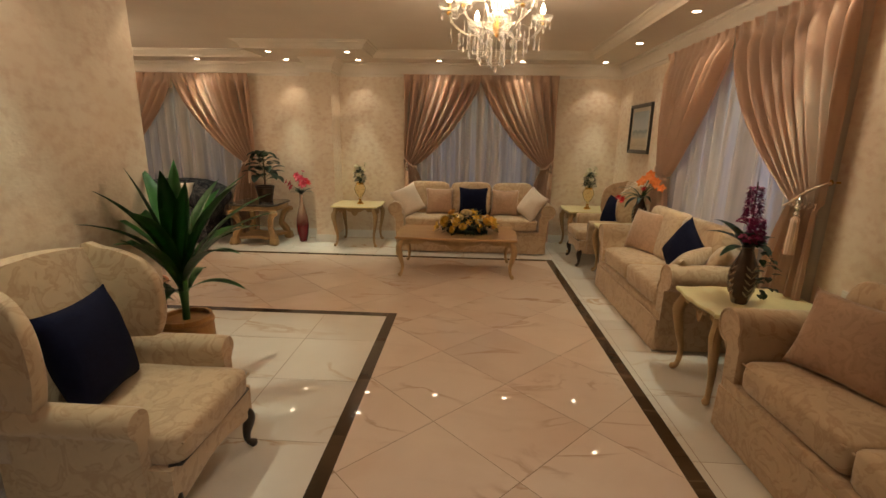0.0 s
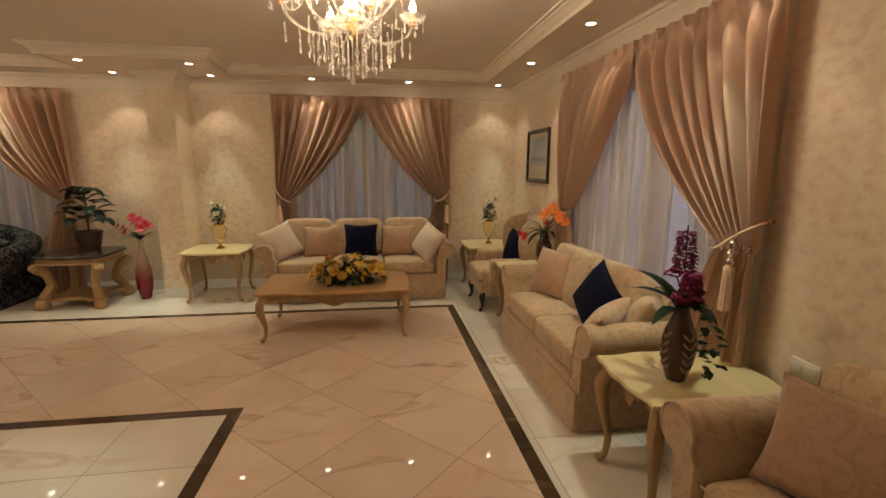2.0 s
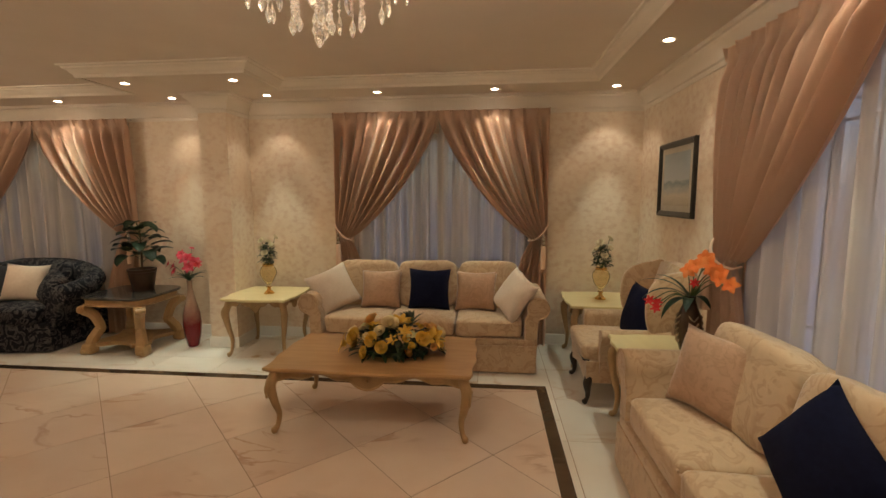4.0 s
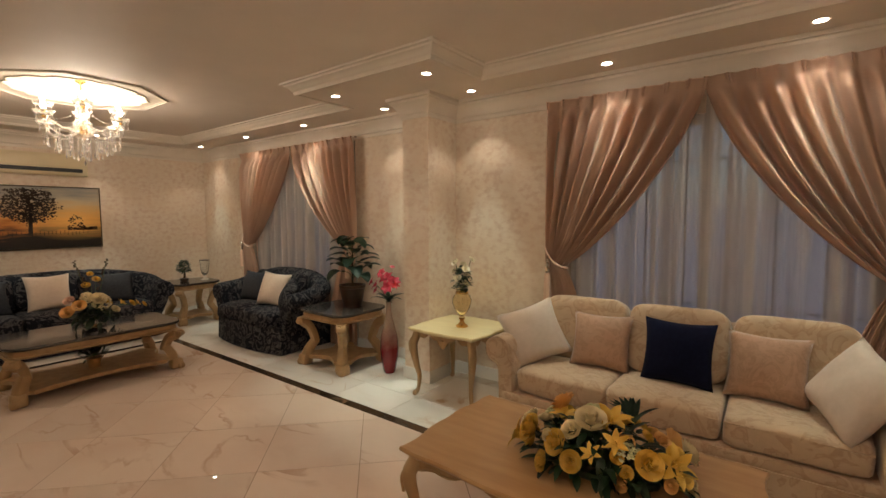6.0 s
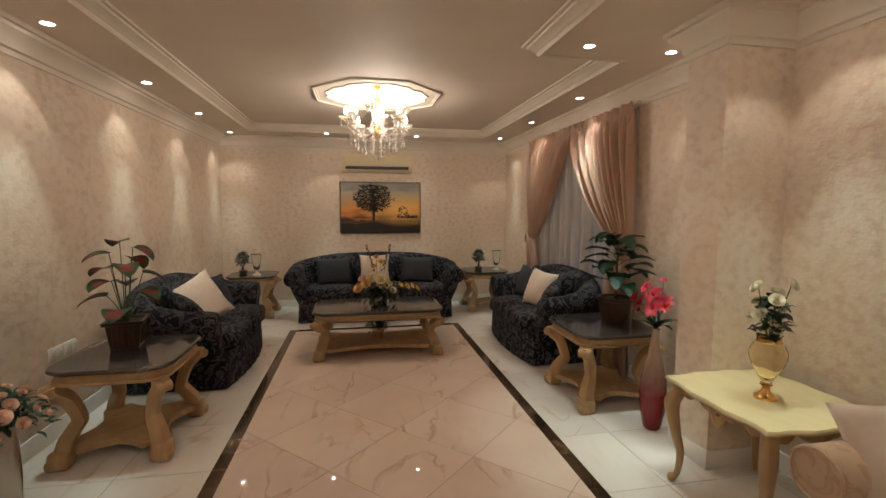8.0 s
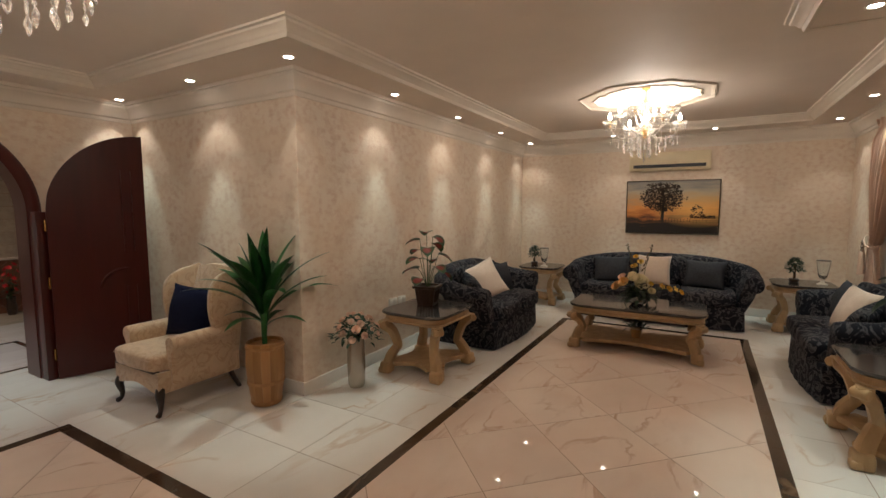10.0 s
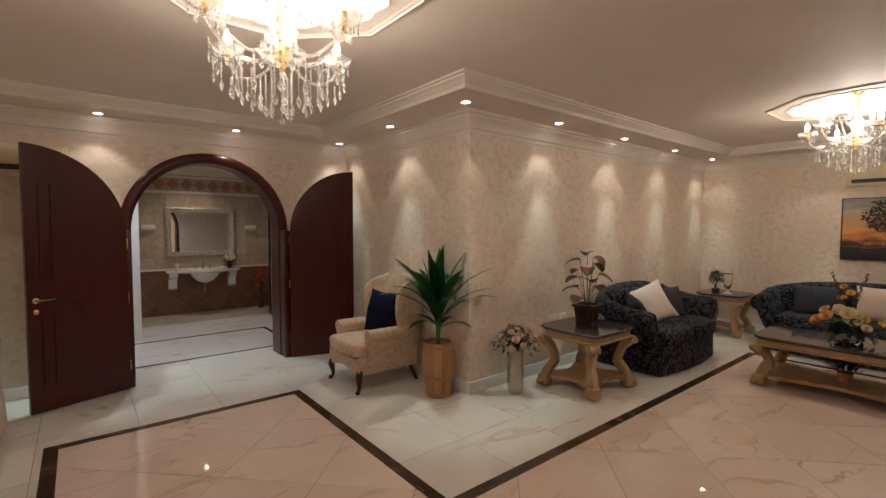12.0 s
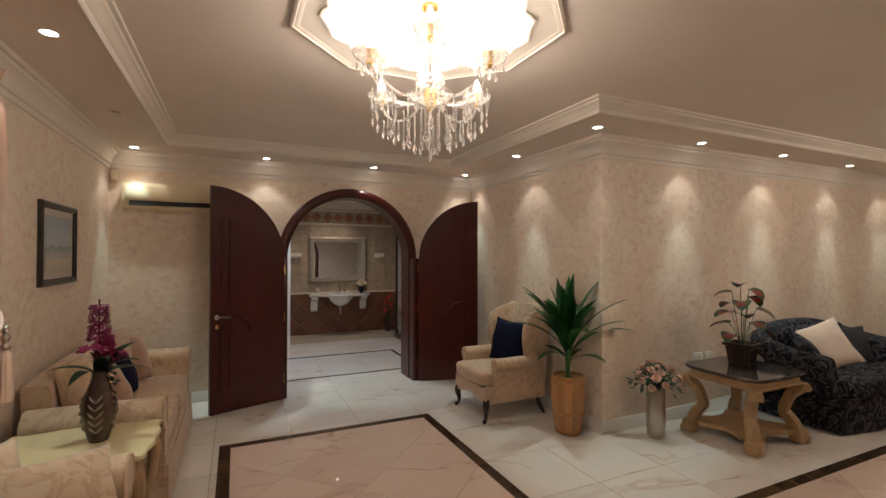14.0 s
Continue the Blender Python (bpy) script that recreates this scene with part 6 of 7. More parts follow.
def tall_flowers(place):
    ob = thing("flower_arrangement", "tall spray of apricot and cream flowers in a glass bowl", "flowers", place)
    part("bowl", lathe([(0.05, 0), (0.09, 0.02), (0.10, 0.07), (0.085, 0.11), (0.08, 0.11), (0.09, 0.07), (0.08, 0.025), (0.001, 0.015)], 24), PANE, ob, "clear glass bowl")
    foliage(ob, (0, 0, 0.07), (0.16, 0.16, 0.18), 120, 0.11, 0.04, DGREEN, 12, (-30, 60))
    rnd = random.Random(2)
    ends = []
    for k, (x, y, z, me, s) in enumerate(((-0.22, -0.05, 0.20, M_O, 1.9), (-0.14, -0.10, 0.26, M_O, 1.8), (-0.18, 0.05, 0.30, M_P, 1.5), (0.02, -0.08, 0.30, M_C, 2.1), (0.05, 0.05, 0.27, M_C, 1.7),
                                       (-0.05, 0.02, 0.44, M_Y, 1.2), (0.02, -0.03, 0.50, M_Y, 1.1), (-0.03, -0.05, 0.56, M_Y, 0.9), (0.12, 0.02, 0.24, M_Y, 1.2), (0.24, 0.02, 0.22, M_YL, 1.2),
                                       (0.32, -0.02, 0.21, M_Y, 1.2), (0.38, 0.02, 0.20, M_YL, 1.1), (0.44, 0.0, 0.18, M_Y, 1.0), (0.15, -0.09, 0.18, M_C, 1.3))):
        bloom(ob, me, "bloom", (x, y, z), (x, y - 0.2, 0.3), s * 0.85, k * 33)
        ends.append(((0, 0, 0.08), (x, y, z)))
    for cx, cy, cz, q in ((0.05, -0.06, 0.27, 0.075), (-0.06, -0.02, 0.33, 0.05)):
        hb = bmesh.new()
        for k in range(80):
            v = Vector((rnd.gauss(0, 1), rnd.gauss(0, 1), rnd.gauss(0.3, 1))).normalized() * q
            puff(hb, (cx + v.x, cy + v.y, cz + v.z), (0.026, 0.026, 0.020), 1, 1, 6, 4)
        part("hydrangea", hb, ROSEC, ob, "cream hydrangea head")
    for x, y in ((-0.09, 0.02), (0.09, 0.0)):
        sp = bmesh.new()
        for k in range(22):
            t = k / 21
            puff(sp, (x * (0.5 + t) + rnd.uniform(-0.012, 0.012), y + rnd.uniform(-0.012, 0.012), 0.40 + 0.30 * t), (0.02, 0.02, 0.018), 1, 1, 6, 4)
        part("flower_spike", sp, BARK, ob, "brown bud spike")
        ends.append(((0, 0, 0.1), (x * 1.4, y, 0.68)))
    stems(ob, ends)
    return ob


tall_flowers(pose(-4.60, 5.54, 0.53, 0, 0, 90))
sp = thing("potted_plant", "small dark leafy plant in a terracotta pot on the shelf", "potted plant", pose(-4.66, 5.53, 0.115))
part("pot", lathe([(0.05, 0), (0.065, 0.10), (0.07, 0.11), (0.06, 0.11), (0.001, 0.10)], 18), BARREL, sp)
foliage(sp, (0, 0, 0.10), (0.10, 0.10, 0.16), 90, 0.10, 0.03, DGREEN, 15, (30, 80))

# silver vase of peach roses on the floor
sv = thing("flower_vase", "tall silver glass vase of peach pink roses on the floor", "flower vase", pose(-2.10, 3.42, 0))
SILVERG = mat("frosted silver glass", (0.50, 0.46, 0.40), (0.42, 0.38, 0.32), scale=14, rough=0.22, metal=0.8, stretch=(1, 1, 0.3))
part("vase", lathe([(0.065, 0.0), (0.078, 0.03), (0.085, 0.20), (0.082, 0.38), (0.076, 0.48), (0.070, 0.48), (0.072, 0.10), (0.001, 0.06)], 12), SILVERG, sv)
foliage(sv, (0, 0, 0.44), (0.22, 0.22, 0.25), 230, 0.06, 0.032, DGREEN, 18, (-20, 60))
rnd = random.Random(31)
for k in range(30):
    t = (k + 0.5) / 30
    a = k * 2.4
    z = 1 - t
    q = math.sqrt(1 - z * z)
    bloom(sv, M_P, "rose", ((0.13 + 0.09 * rnd.random()) * q * math.cos(a), (0.13 + 0.09 * rnd.random()) * q * math.sin(a), 0.49 + 0.20 * z), (math.cos(a) * q, math.sin(a) * q, 0.2 + z), rnd.uniform(0.55, 1.05), k * 40)
stems(sv, [((0, 0, 0.2), (0.05 * math.cos(k), 0.05 * math.sin(k), 0.50)) for k in range(6)])


# red floor vase with lilies
def fade(name, low, high, z0, z1, rough):
    m = mat(name, low, high, scale=25, rough=rough, coat=0.4)
    nt = m.node_tree
    b = nt.nodes["Principled BSDF"]
    tc, sep, mr, mix = [nt.nodes.new(k) for k in ("ShaderNodeTexCoord", "ShaderNodeSeparateXYZ", "ShaderNodeMapRange", "ShaderNodeMix")]
    nz = nt.nodes.new("ShaderNodeTexNoise")
    nz.inputs["Scale"].default_value = 18
    ad = nt.nodes.new("ShaderNodeMath")
    ad.operation = "MULTIPLY_ADD"
    ad.inputs[1].default_value = 0.12
    nt.links.new(tc.outputs["Object"], sep.inputs[0])
    nt.links.new(tc.outputs["Object"], nz.inputs["Vector"])
    nt.links.new(nz.outputs[0], ad.inputs[0])
    nt.links.new(sep.outputs[2], ad.inputs[2])
    mr.inputs[1].default_value, mr.inputs[2].default_value = z0, z1
    nt.links.new(ad.outputs[0], mr.inputs[0])
    mix.data_type = "RGBA"
    mix.inputs[6].default_value, mix.inputs[7].default_value = (*low, 1), (*high, 1)
    nt.links.new(mr.outputs[0], mix.inputs[0])
    nt.links.new(mix.outputs[2], b.inputs["Base Color"])
    b.inputs["Metallic"].default_value = 0.35
    return m


rv = thing("flower_vase", "tall red lacquered floor vase holding pink lilies", "flower vase", pose(-2.335, 7.47, 0))
part("vase", lathe([(0.055, 0), (0.062, 0.01), (0.088, 0.14), (0.098, 0.26), (0.090, 0.38), (0.062, 0.50), (0.036, 0.60), (0.026, 0.68), (0.028, 0.74), (0.034, 0.76), (0.028, 0.76), (0.022, 0.70), (0.001, 0.60)], 28), fade("red to rose-gold lacquer", (0.20, 0.006, 0.012), (0.50, 0.36, 0.28), 0.32, 0.60, 0.22), rv)
rnd = random.Random(9)
ends = []
for k, (x, y, z, me, s) in enumerate(((0.0, -0.02, 1.00, M_LILY, 1.3), (0.08, 0.0, 0.97, M_LILY, 1.1), (-0.16, -0.02, 0.92, M_LILY, 1.0), (-0.21, -0.03, 0.95, M_LILY, 0.8), (0.13, -0.03, 0.94, M_RED, 1.2), (-0.03, -0.06, 1.06, M_LILY, 0.9), (0.04, 0.02, 1.12, M_LILY, 0.5), (-0.13, -0.05, 0.87, M_LILY, 0.8), (0.06, -0.07, 0.92, M_LILY, 1.1))):
    bloom(rv, me, "lily", (x, y, z), (x * 1.5, y * 3 - 0.1, 0.18), s, k * 40)
    ends.append(((0, 0, 0.74), (x, y, z)))
stems(rv, ends)
for k in range(9):
    leaf_part(rv, "leaf", DGREEN, (0, 0, 0.76), k * 0.75 + 0.2, 62 - 8 * (k % 3), 0.22, 0.05, 60, 6)
leaf_part(rv, "leaf", DGREEN, (0, 0, 0.78), -0.1, 45, 0.30, 0.03, 40, 6)

# plant with broad leaves in a ribbed pot
POT = mat("dark ribbed pot", (0.035, 0.018, 0.010), (0.06, 0.03, 0.015), scale=20, rough=0.35, bump=0.1)
bp = thing("potted_plant", "dark broad-leaved plant in a ribbed brown pot", "potted plant", pose(-2.93, 7.50, H2))
pb = bmesh.new()
n = 48
rings(pb, [[(r * (1 + 0.03 * (i % 2)) * math.cos(2 * math.pi * i / n), r * (1 + 0.03 * (i % 2)) * math.sin(2 * math.pi * i / n), z) for i in range(n)] for r, z in ((0.10, 0.0), (0.12, 0.10), (0.135, 0.20), (0.135, 0.215))] )
lathe([(0.136, 0.21), (0.148, 0.215), (0.148, 0.245), (0.125, 0.245), (0.120, 0.22), (0.001, 0.22)], 32, pb)
part("pot", pb, POT, bp)
part("soil", lathe([(0.001, 0.226), (0.118, 0.224), (0.118, 0.215), (0.001, 0.215)], 18), SOIL, bp)
rnd = random.Random(14)
tr = bmesh.new()
tube(tr, [(0, 0, 0.2), (0.01, 0.0, 0.45), (0.0, 0.01, 0.74)], [0.012, 0.010, 0.005], 8)
part("stalk", tr, BARK, bp)
ends = []
for k in range(24):
    t = k / 23
    ang = k * 2.4 + rnd.uniform(-0.3, 0.3)
    z, reach = 0.30 + 0.42 * t, (0.15 - 0.09 * t) * rnd.uniform(0.8, 1.15)
    tip = (reach * math.cos(ang), reach * math.sin(ang), z + 0.07)
    ends.append(((0, 0, z), tip))
    leaf_part(bp, "leaf", DGREEN, tip, ang, rnd.uniform(5, 50), 0.23 - 0.04 * t, 0.165 - 0.02 * t, rnd.uniform(50, 95), 7, 1.0)
stems(bp, ends, 0.003)


# caladium
def caladium_mat():
    m = mat("red-hearted leaf", (0.035, 0.085, 0.025), (0.055, 0.12, 0.035), scale=20, rough=0.4)
    nt = m.node_tree
    b = nt.nodes["Principled BSDF"]
    tc, mp, gr, rp, mix = [nt.nodes.new(k) for k in ("ShaderNodeTexCoord", "ShaderNodeMapping", "ShaderNodeTexGradient", "ShaderNodeValToRGB", "ShaderNodeMix")]
    gr.gradient_type = "SPHERICAL"
    mp.inputs["Location"].default_value = (-1, -1, -1)
    mp.inputs["Scale"].default_value = (2, 2, 2)
    nt.links.new(tc.outputs["Generated"], mp.inputs[0])
    nt.links.new(mp.outputs[0], gr.inputs[0])
    nt.links.new(gr.outputs[0], rp.inputs[0])
    rp.color_ramp.elements[0].position, rp.color_ramp.elements[1].position = 0.12, 0.4
    mix.data_type = "RGBA"
    nt.links.new(rp.outputs[0], mix.inputs[0])
    nt.links.new(b.inputs["Base Color"].links[0].from_socket, mix.inputs[6])
    mix.inputs[7].default_value = (0.36, 0.05, 0.035, 1)
    nt.links.new(mix.outputs[2], b.inputs["Base Color"])
    return m


CALAD = caladium_mat()
cp = thing("potted_plant", "red and green caladium in a square dark pot", "potted plant", pose(-2.98, 3.66, H2, 0, 0, 12))
pb = bmesh.new()
rings(pb, [[(sx * r, sy * r, z) for sx, sy in ((-1, -1), (1, -1), (1, 1), (-1, 1))] for r, z in ((0.085, 0.0), (0.105, 0.17), (0.105, 0.175), (0.122, 0.18), (0.126, 0.205), (0.108, 0.205), (0.10, 0.18))])
for k in range(5):
    for s in (-1, 1):
        x = -0.06 + 0.03 * k
        tube(pb, [(x, s * 0.092, 0.03), (x * 1.1, s * 0.108, 0.155)], 0.006, 6)
        tube(pb, [(s * 0.092, x, 0.03), (s * 0.108, x * 1.1, 0.155)], 0.006, 6)
part("pot", pb, POT, cp)
part("soil", boxes((-0.098, -0.098, 0.17, 0.098, 0.098, 0.188)), SOIL, cp)
rnd = random.Random(6)
ends = []
for k in range(13):
    t = k / 12
    a = k * 2.4
    r = 0.17 * (1 - 0.65 * t) * rnd.uniform(0.7, 1.1)
    p = (r * math.cos(a), r * math.sin(a), 0.30 + 0.46 * t)
    leaf_part(cp, "leaf", CALAD, p, a, rnd.uniform(-20, 25), 0.20 - 0.03 * t, 0.17 - 0.02 * t, 55, 7, 1.0)
    ends.append(((0.01 * math.cos(a), 0.01 * math.sin(a), 0.18), p))
stems(cp, ends, 0.003)


# bonsai and goblets on the corner tables
def bonsai(x, y):
    ob = thing("bonsai", "small round bonsai tree in a dark oval dish", "potted plant", pose(x, y, H2), "bonsai trees")
    part("dish", slab([(0.085 * math.cos(2 * math.pi * k / 20), 0.06 * math.sin(2 * math.pi * k / 20)) for k in range(20)], 0.0, 0.05, 0.01), POT, ob)
    tr = bmesh.new()
    tube(tr, smooth_path([(0, 0, 0.05), (0.02, 0, 0.10), (-0.01, 0.01, 0.16), (0.0, 0, 0.24)], 4), [0.016] * 6 + [0.009] * 7, 8)
    part("trunk", tr, BARK, ob)
    foliage(ob, (0, 0, 0.15), (0.10, 0.10, 0.20), 260, 0.045, 0.026, DGREEN, 4, (-20, 60))
    return ob


def goblet(x, y):
    ob = thing("goblet_vase", "clear glass trumpet vase with a dark rim", "vase", pose(x, y, H2), "glass trumpet vases")
    part("cup", lathe([(0.02, 0.06), (0.05, 0.12), (0.065, 0.22), (0.075, 0.32), (0.071, 0.32), (0.060, 0.22), (0.044, 0.12), (0.001, 0.075)], 24), PANE, ob)
    part("rim", lathe([(0.0712, 0.318), (0.077, 0.316), (0.077, 0.324), (0.0712, 0.324)], 24), POT, ob, "dark metal rim")
    part("foot", lathe([(0.06, 0), (0.06, 0.012), (0.03, 0.025), (0.018, 0.05), (0.022, 0.062), (0.001, 0.065)], 20), WPLAST, ob, "white foot")
    return ob


bonsai(-6.78, 3.56), goblet(-6.58, 3.80)
bonsai(-6.62, 7.27), goblet(-6.55, 7.56)


# brown carved vases with orchids
BROWNV = mat("brown carved ceramic", (0.075, 0.035, 0.018), (0.04, 0.018, 0.010), scale=18, rough=0.25, coat=0.4)
CARVE = mat("pale carved leaf relief", (0.34, 0.25, 0.16), (0.26, 0.18, 0.10), scale=25, rough=0.4)


def carved_vase(ob):
    part("vase", lathe([(0.045, 0), (0.05, 0.012), (0.075, 0.10), (0.085, 0.17), (0.078, 0.24), (0.050, 0.31), (0.034, 0.36), (0.036, 0.385), (0.030, 0.385), (0.028, 0.36), (0.001, 0.34)], 24), BROWNV, ob)
    for q in range(4):
        bm = bmesh.new()
        a0 = q * math.pi / 2
        rad = lambda z: float(np.interp(z, [0, 0.012, 0.10, 0.17, 0.24, 0.31], [0.045, 0.05, 0.075, 0.085, 0.078, 0.05])) + 0.002
        for k in range(5):
            z = 0.06 + 0.042 * k
            for s in (-1, 1):
                pts = [(rad(z) * math.cos(a0), rad(z) * math.sin(a0), z), (rad(z + 0.02) * math.cos(a0 + s * 0.25), rad(z + 0.02) * math.sin(a0 + s * 0.25), z + 0.018), (rad(z + 0.035) * math.cos(a0 + s * 0.42), rad(z + 0.035) * math.sin(a0 + s * 0.42), z + 0.036)]
                tube(bm, smooth_path(pts, 3), resample([0.002, 0.006, 0.002], 7), 6)
        part("leaf_relief", bm, CARVE, ob, "pale leaf relief")


pv = thing("flower_vase", "brown carved vase with purple flower spikes and trailing ivy", "flower vase", pose(2.13, 3.30, H1))
carved_vase(pv)
rnd = random.Random(17)
for x, y, z0, z1 in ((0.0, 0.02, 0.56, 0.76), (-0.01, -0.06, 0.42, 0.57)):
    sp = bmesh.new()
    for k in range(420):
        t = rnd.random()
        a = rnd.uniform(0, 6.28)
        r = 0.044 * (1 - 0.35 * t) * rnd.uniform(0.5, 1)
        leaf_into(sp, (x + r * math.cos(a), y + r * math.sin(a), z0 + (z1 - z0) * t), a, 35, 0.030, 0.024, 60, 2)
    part("flower_spike", sp, PURPLE, pv, "purple red flower spike", 1.5)
for x, y, z in ((0.02, 0.09, 0.52), (-0.05, -0.08, 0.45)):
    hb = bmesh.new()
    for k in range(60):
        v = Vector((rnd.gauss(0, 1), rnd.gauss(0, 1), abs(rnd.gauss(0, 1)))).normalized()
        puff(hb, (x + v.x * 0.06, y + v.y * 0.06, z + v.z * 0.03), (0.016, 0.016, 0.012), 1, 1, 6, 4)
    part("flower_head", hb, PURPLE, pv, "dusky purple flower head")
stems(pv, [((0, 0, 0.36), (0.0, 0.02, 0.79)), ((0, 0, 0.36), (-0.01, -0.06, 0.56)), ((0, 0, 0.36), (0.02, 0.09, 0.51)), ((0, 0, 0.36), (-0.05, -0.08, 0.45))], 0.004, BARK)
for ang, rise, L in ((1.9, 60, 0.36), (1.4, 40, 0.34), (2.6, 55, 0.28), (-1.7, 40, 0.30), (-2.2, 65, 0.30), (0.4, 50, 0.25), (3.6, 30, 0.28)):
    leaf_part(pv, "leaf", DGREEN, (0, 0, 0.36), ang, rise, L, 0.075, 62, 8)
iv = bmesh.new()
for k in range(46):
    t = k / 45
    leaf_into(iv, (-0.02 + 0.10 * rnd.random() * t, -0.05 - 0.14 * min(1, 2 * t) + rnd.uniform(-0.03, 0.03), 0.44 - 0.34 * t * t + rnd.uniform(-0.02, 0.03)), rnd.uniform(0, 6.28), rnd.uniform(-30, 30), 0.05, 0.042, 30, 3)
tagged(part("ivy", iv, DGREEN, pv, "trailing ivy leaves", 1.5), "", "", "", "stuff")

ov = thing("flower_vase", "brown carved vase with orange orchids and long leaves", "flower vase", pose(2.40, 5.90, H1))
carved_vase(ov)
ends = []
for k, (x, y, z) in enumerate(((0.0, -0.05, 0.60), (0.04, -0.10, 0.66), (0.03, -0.16, 0.63), (0.08, -0.20, 0.58), (0.06, -0.25, 0.55), (0.10, -0.30, 0.52), (-0.03, -0.02, 0.56), (0.07, -0.13, 0.58))):
    bloom(ov, M_ORCH, "orchid", (x, y, z), (-0.6, -0.7, 0.4), 1.0, k * 30)
    ends.append(((0, 0, 0.36), (x, y, z)))
for k, (x, y, z) in enumerate(((-0.34, -0.24, 0.40), (-0.31, -0.27, 0.36), (-0.28, -0.20, 0.38), (0.0, -0.06, 0.48))):
    bloom(ov, M_RED, "bloom", (x, y, z), (-0.5, -0.6, 0.5), 0.9, k * 30)
    ends.append(((0, 0, 0.36), (x, y, z)))
stems(ov, ends, 0.0035)
for ang, rise, L, w in ((2.7, 55, 0.42, 0.035), (3.2, 45, 0.36, 0.045), (2.2, 60, 0.40, 0.03), (3.6, 20, 0.30, 0.06), (-1.4, 40, 0.24, 0.06), (0.2, 55, 0.26, 0.05), (4.2, 30, 0.22, 0.07), (1.2, 35, 0.25, 0.06)):
    leaf_part(ov, "leaf", DGREEN, (0, 0, 0.36), ang, rise + 10, L, w, 95, 8)

# ---- hall and washroom beyond the arch ----
TILEW = mat("pale stone wall tile", (0.50, 0.41, 0.31), (0.40, 0.31, 0.23), scale=12, rough=0.4, per_object=0.10)
TILEB = mat("brown stone wall tile", (0.20, 0.085, 0.045), (0.14, 0.058, 0.032), scale=12, rough=0.35, per_object=0.14)
TERRA = mat("terracotta tile", (0.36, 0.16, 0.09), (0.30, 0.13, 0.07), scale=14, rough=0.45, per_object=0.12)
BEIGE = mat("beige floor tile", (0.50, 0.43, 0.33), (0.44, 0.37, 0.28), scale=8, rough=0.25, per_object=0.08)
CERAMIC = mat("white ceramic", (0.80, 0.78, 0.74), (0.78, 0.76, 0.72), scale=5, rough=0.12, coat=0.5)
PLASTER = mat("white hall plaster", (0.76, 0.72, 0.66), (0.72, 0.68, 0.62), scale=6, rough=0.6, bump=0.05)
MIRROR = mat("mirror silver", (0.9, 0.9, 0.9), (0.9, 0.9, 0.9), rough=0.01, metal=1.0)
PEWTER = mat("aged silver leaf", (0.46, 0.41, 0.35), (0.30, 0.26, 0.22), scale=22, rough=0.45, bump=0.3, bscale=90, metal=0.2)
YW = -3.40
setting("wall_hall_left", boxes((0.62, YW - 0.2, -0.1, 2.4, -1.40, 3.1)), PLASTER, "white plastered wall at the entrance of the washroom", "wall")
setting("wall_hall_side", boxes((2.2, -1.40, -0.1, 2.4, YD - TH, 3.1)), PLASTER, "white plastered hall wall", "wall")
setting("wall_hall_right", boxes((-2.1, YW - 0.2, -0.1, -1.9, YD - TH, 3.1)), PLASTER, "white plastered hall wall behind the cabinet", "wall")
setting("ceiling_hall", boxes((-2.1, YW - 0.2, 2.80, 2.4, YD - TH, 3.1)), PAINT, "plain cream hall ceiling", "ceiling")
wall_wash = setting("wall_wash", boxes((-1.9, YW - 0.2, -0.1, 0.62, YW - 0.008, 3.1)), GROUT, "tiled washroom wall with brown dado and diamond frieze", "wall")
setting("trim_dado", boxes((-1.9, YW, 0.845, 0.62, YW + 0.025, 0.885), bevel=0.006), TRIM, "cream dado rail between the wall tiles", "trim")
setting("trim_frieze", boxes((-1.9, YW, 2.30, 0.62, YW + 0.018, 2.35), (-1.9, YW, 2.60, 0.62, YW + 0.018, 2.64), bevel=0.005), TRIM, "cream tile rails above and below the frieze", "trim")
setting("trim_hall", moulding([(0.62, YW), (0.62, -1.4), (2.2, -1.4), (2.2, YD - TH), (-1.9, YD - TH), (-1.9, YW)], [(0, 2.66), (0.02, 2.66), (0.03, 2.70), (0.08, 2.76), (0.09, 2.80), (0, 2.80)]), TRIM, "white crown moulding of the hall", "moulding", 0.5)


def carved_mirror(place):
    ob = thing("wall_mirror", "wide wall mirror in an ornate aged silver frame", "mirror", place)
    w, h = 1.22, 0.95
    part("frame", frame_bm(w, h, 0.10, 0.05), PEWTER, ob, "", 0.4)
    part("glass", boxes((-w / 2 + 0.09, -0.02, -h / 2 + 0.09, w / 2 - 0.09, -0.012, h / 2 - 0.09)), MIRROR, ob, "silvered mirror glass")
    knob = bmesh.new()
    puff(knob, (0, 0, 0), (0.045, 0.03, 0.045), 0.9, 0.9, 8, 6)
    first = part("carving", knob, PEWTER, ob)
    k = 0
    for t in np.linspace(-0.56, 0.56, 20):
        for z in (-h / 2 + 0.035, h / 2 - 0.035):
            o = first if k == 0 else new("carving", first.data)
            o.parent = ob
            o.location = (float(t), -0.045, z)
            k += 1
    for t in np.linspace(-0.38, 0.38, 14):
        for x in (-w / 2 + 0.035, w / 2 - 0.035):
            o = new("carving", first.data)
            o.parent = ob
            o.location = (x, -0.045, float(t))
    return ob


carved_mirror(pose(-0.57, YW, 1.57, 0, 0, 180))


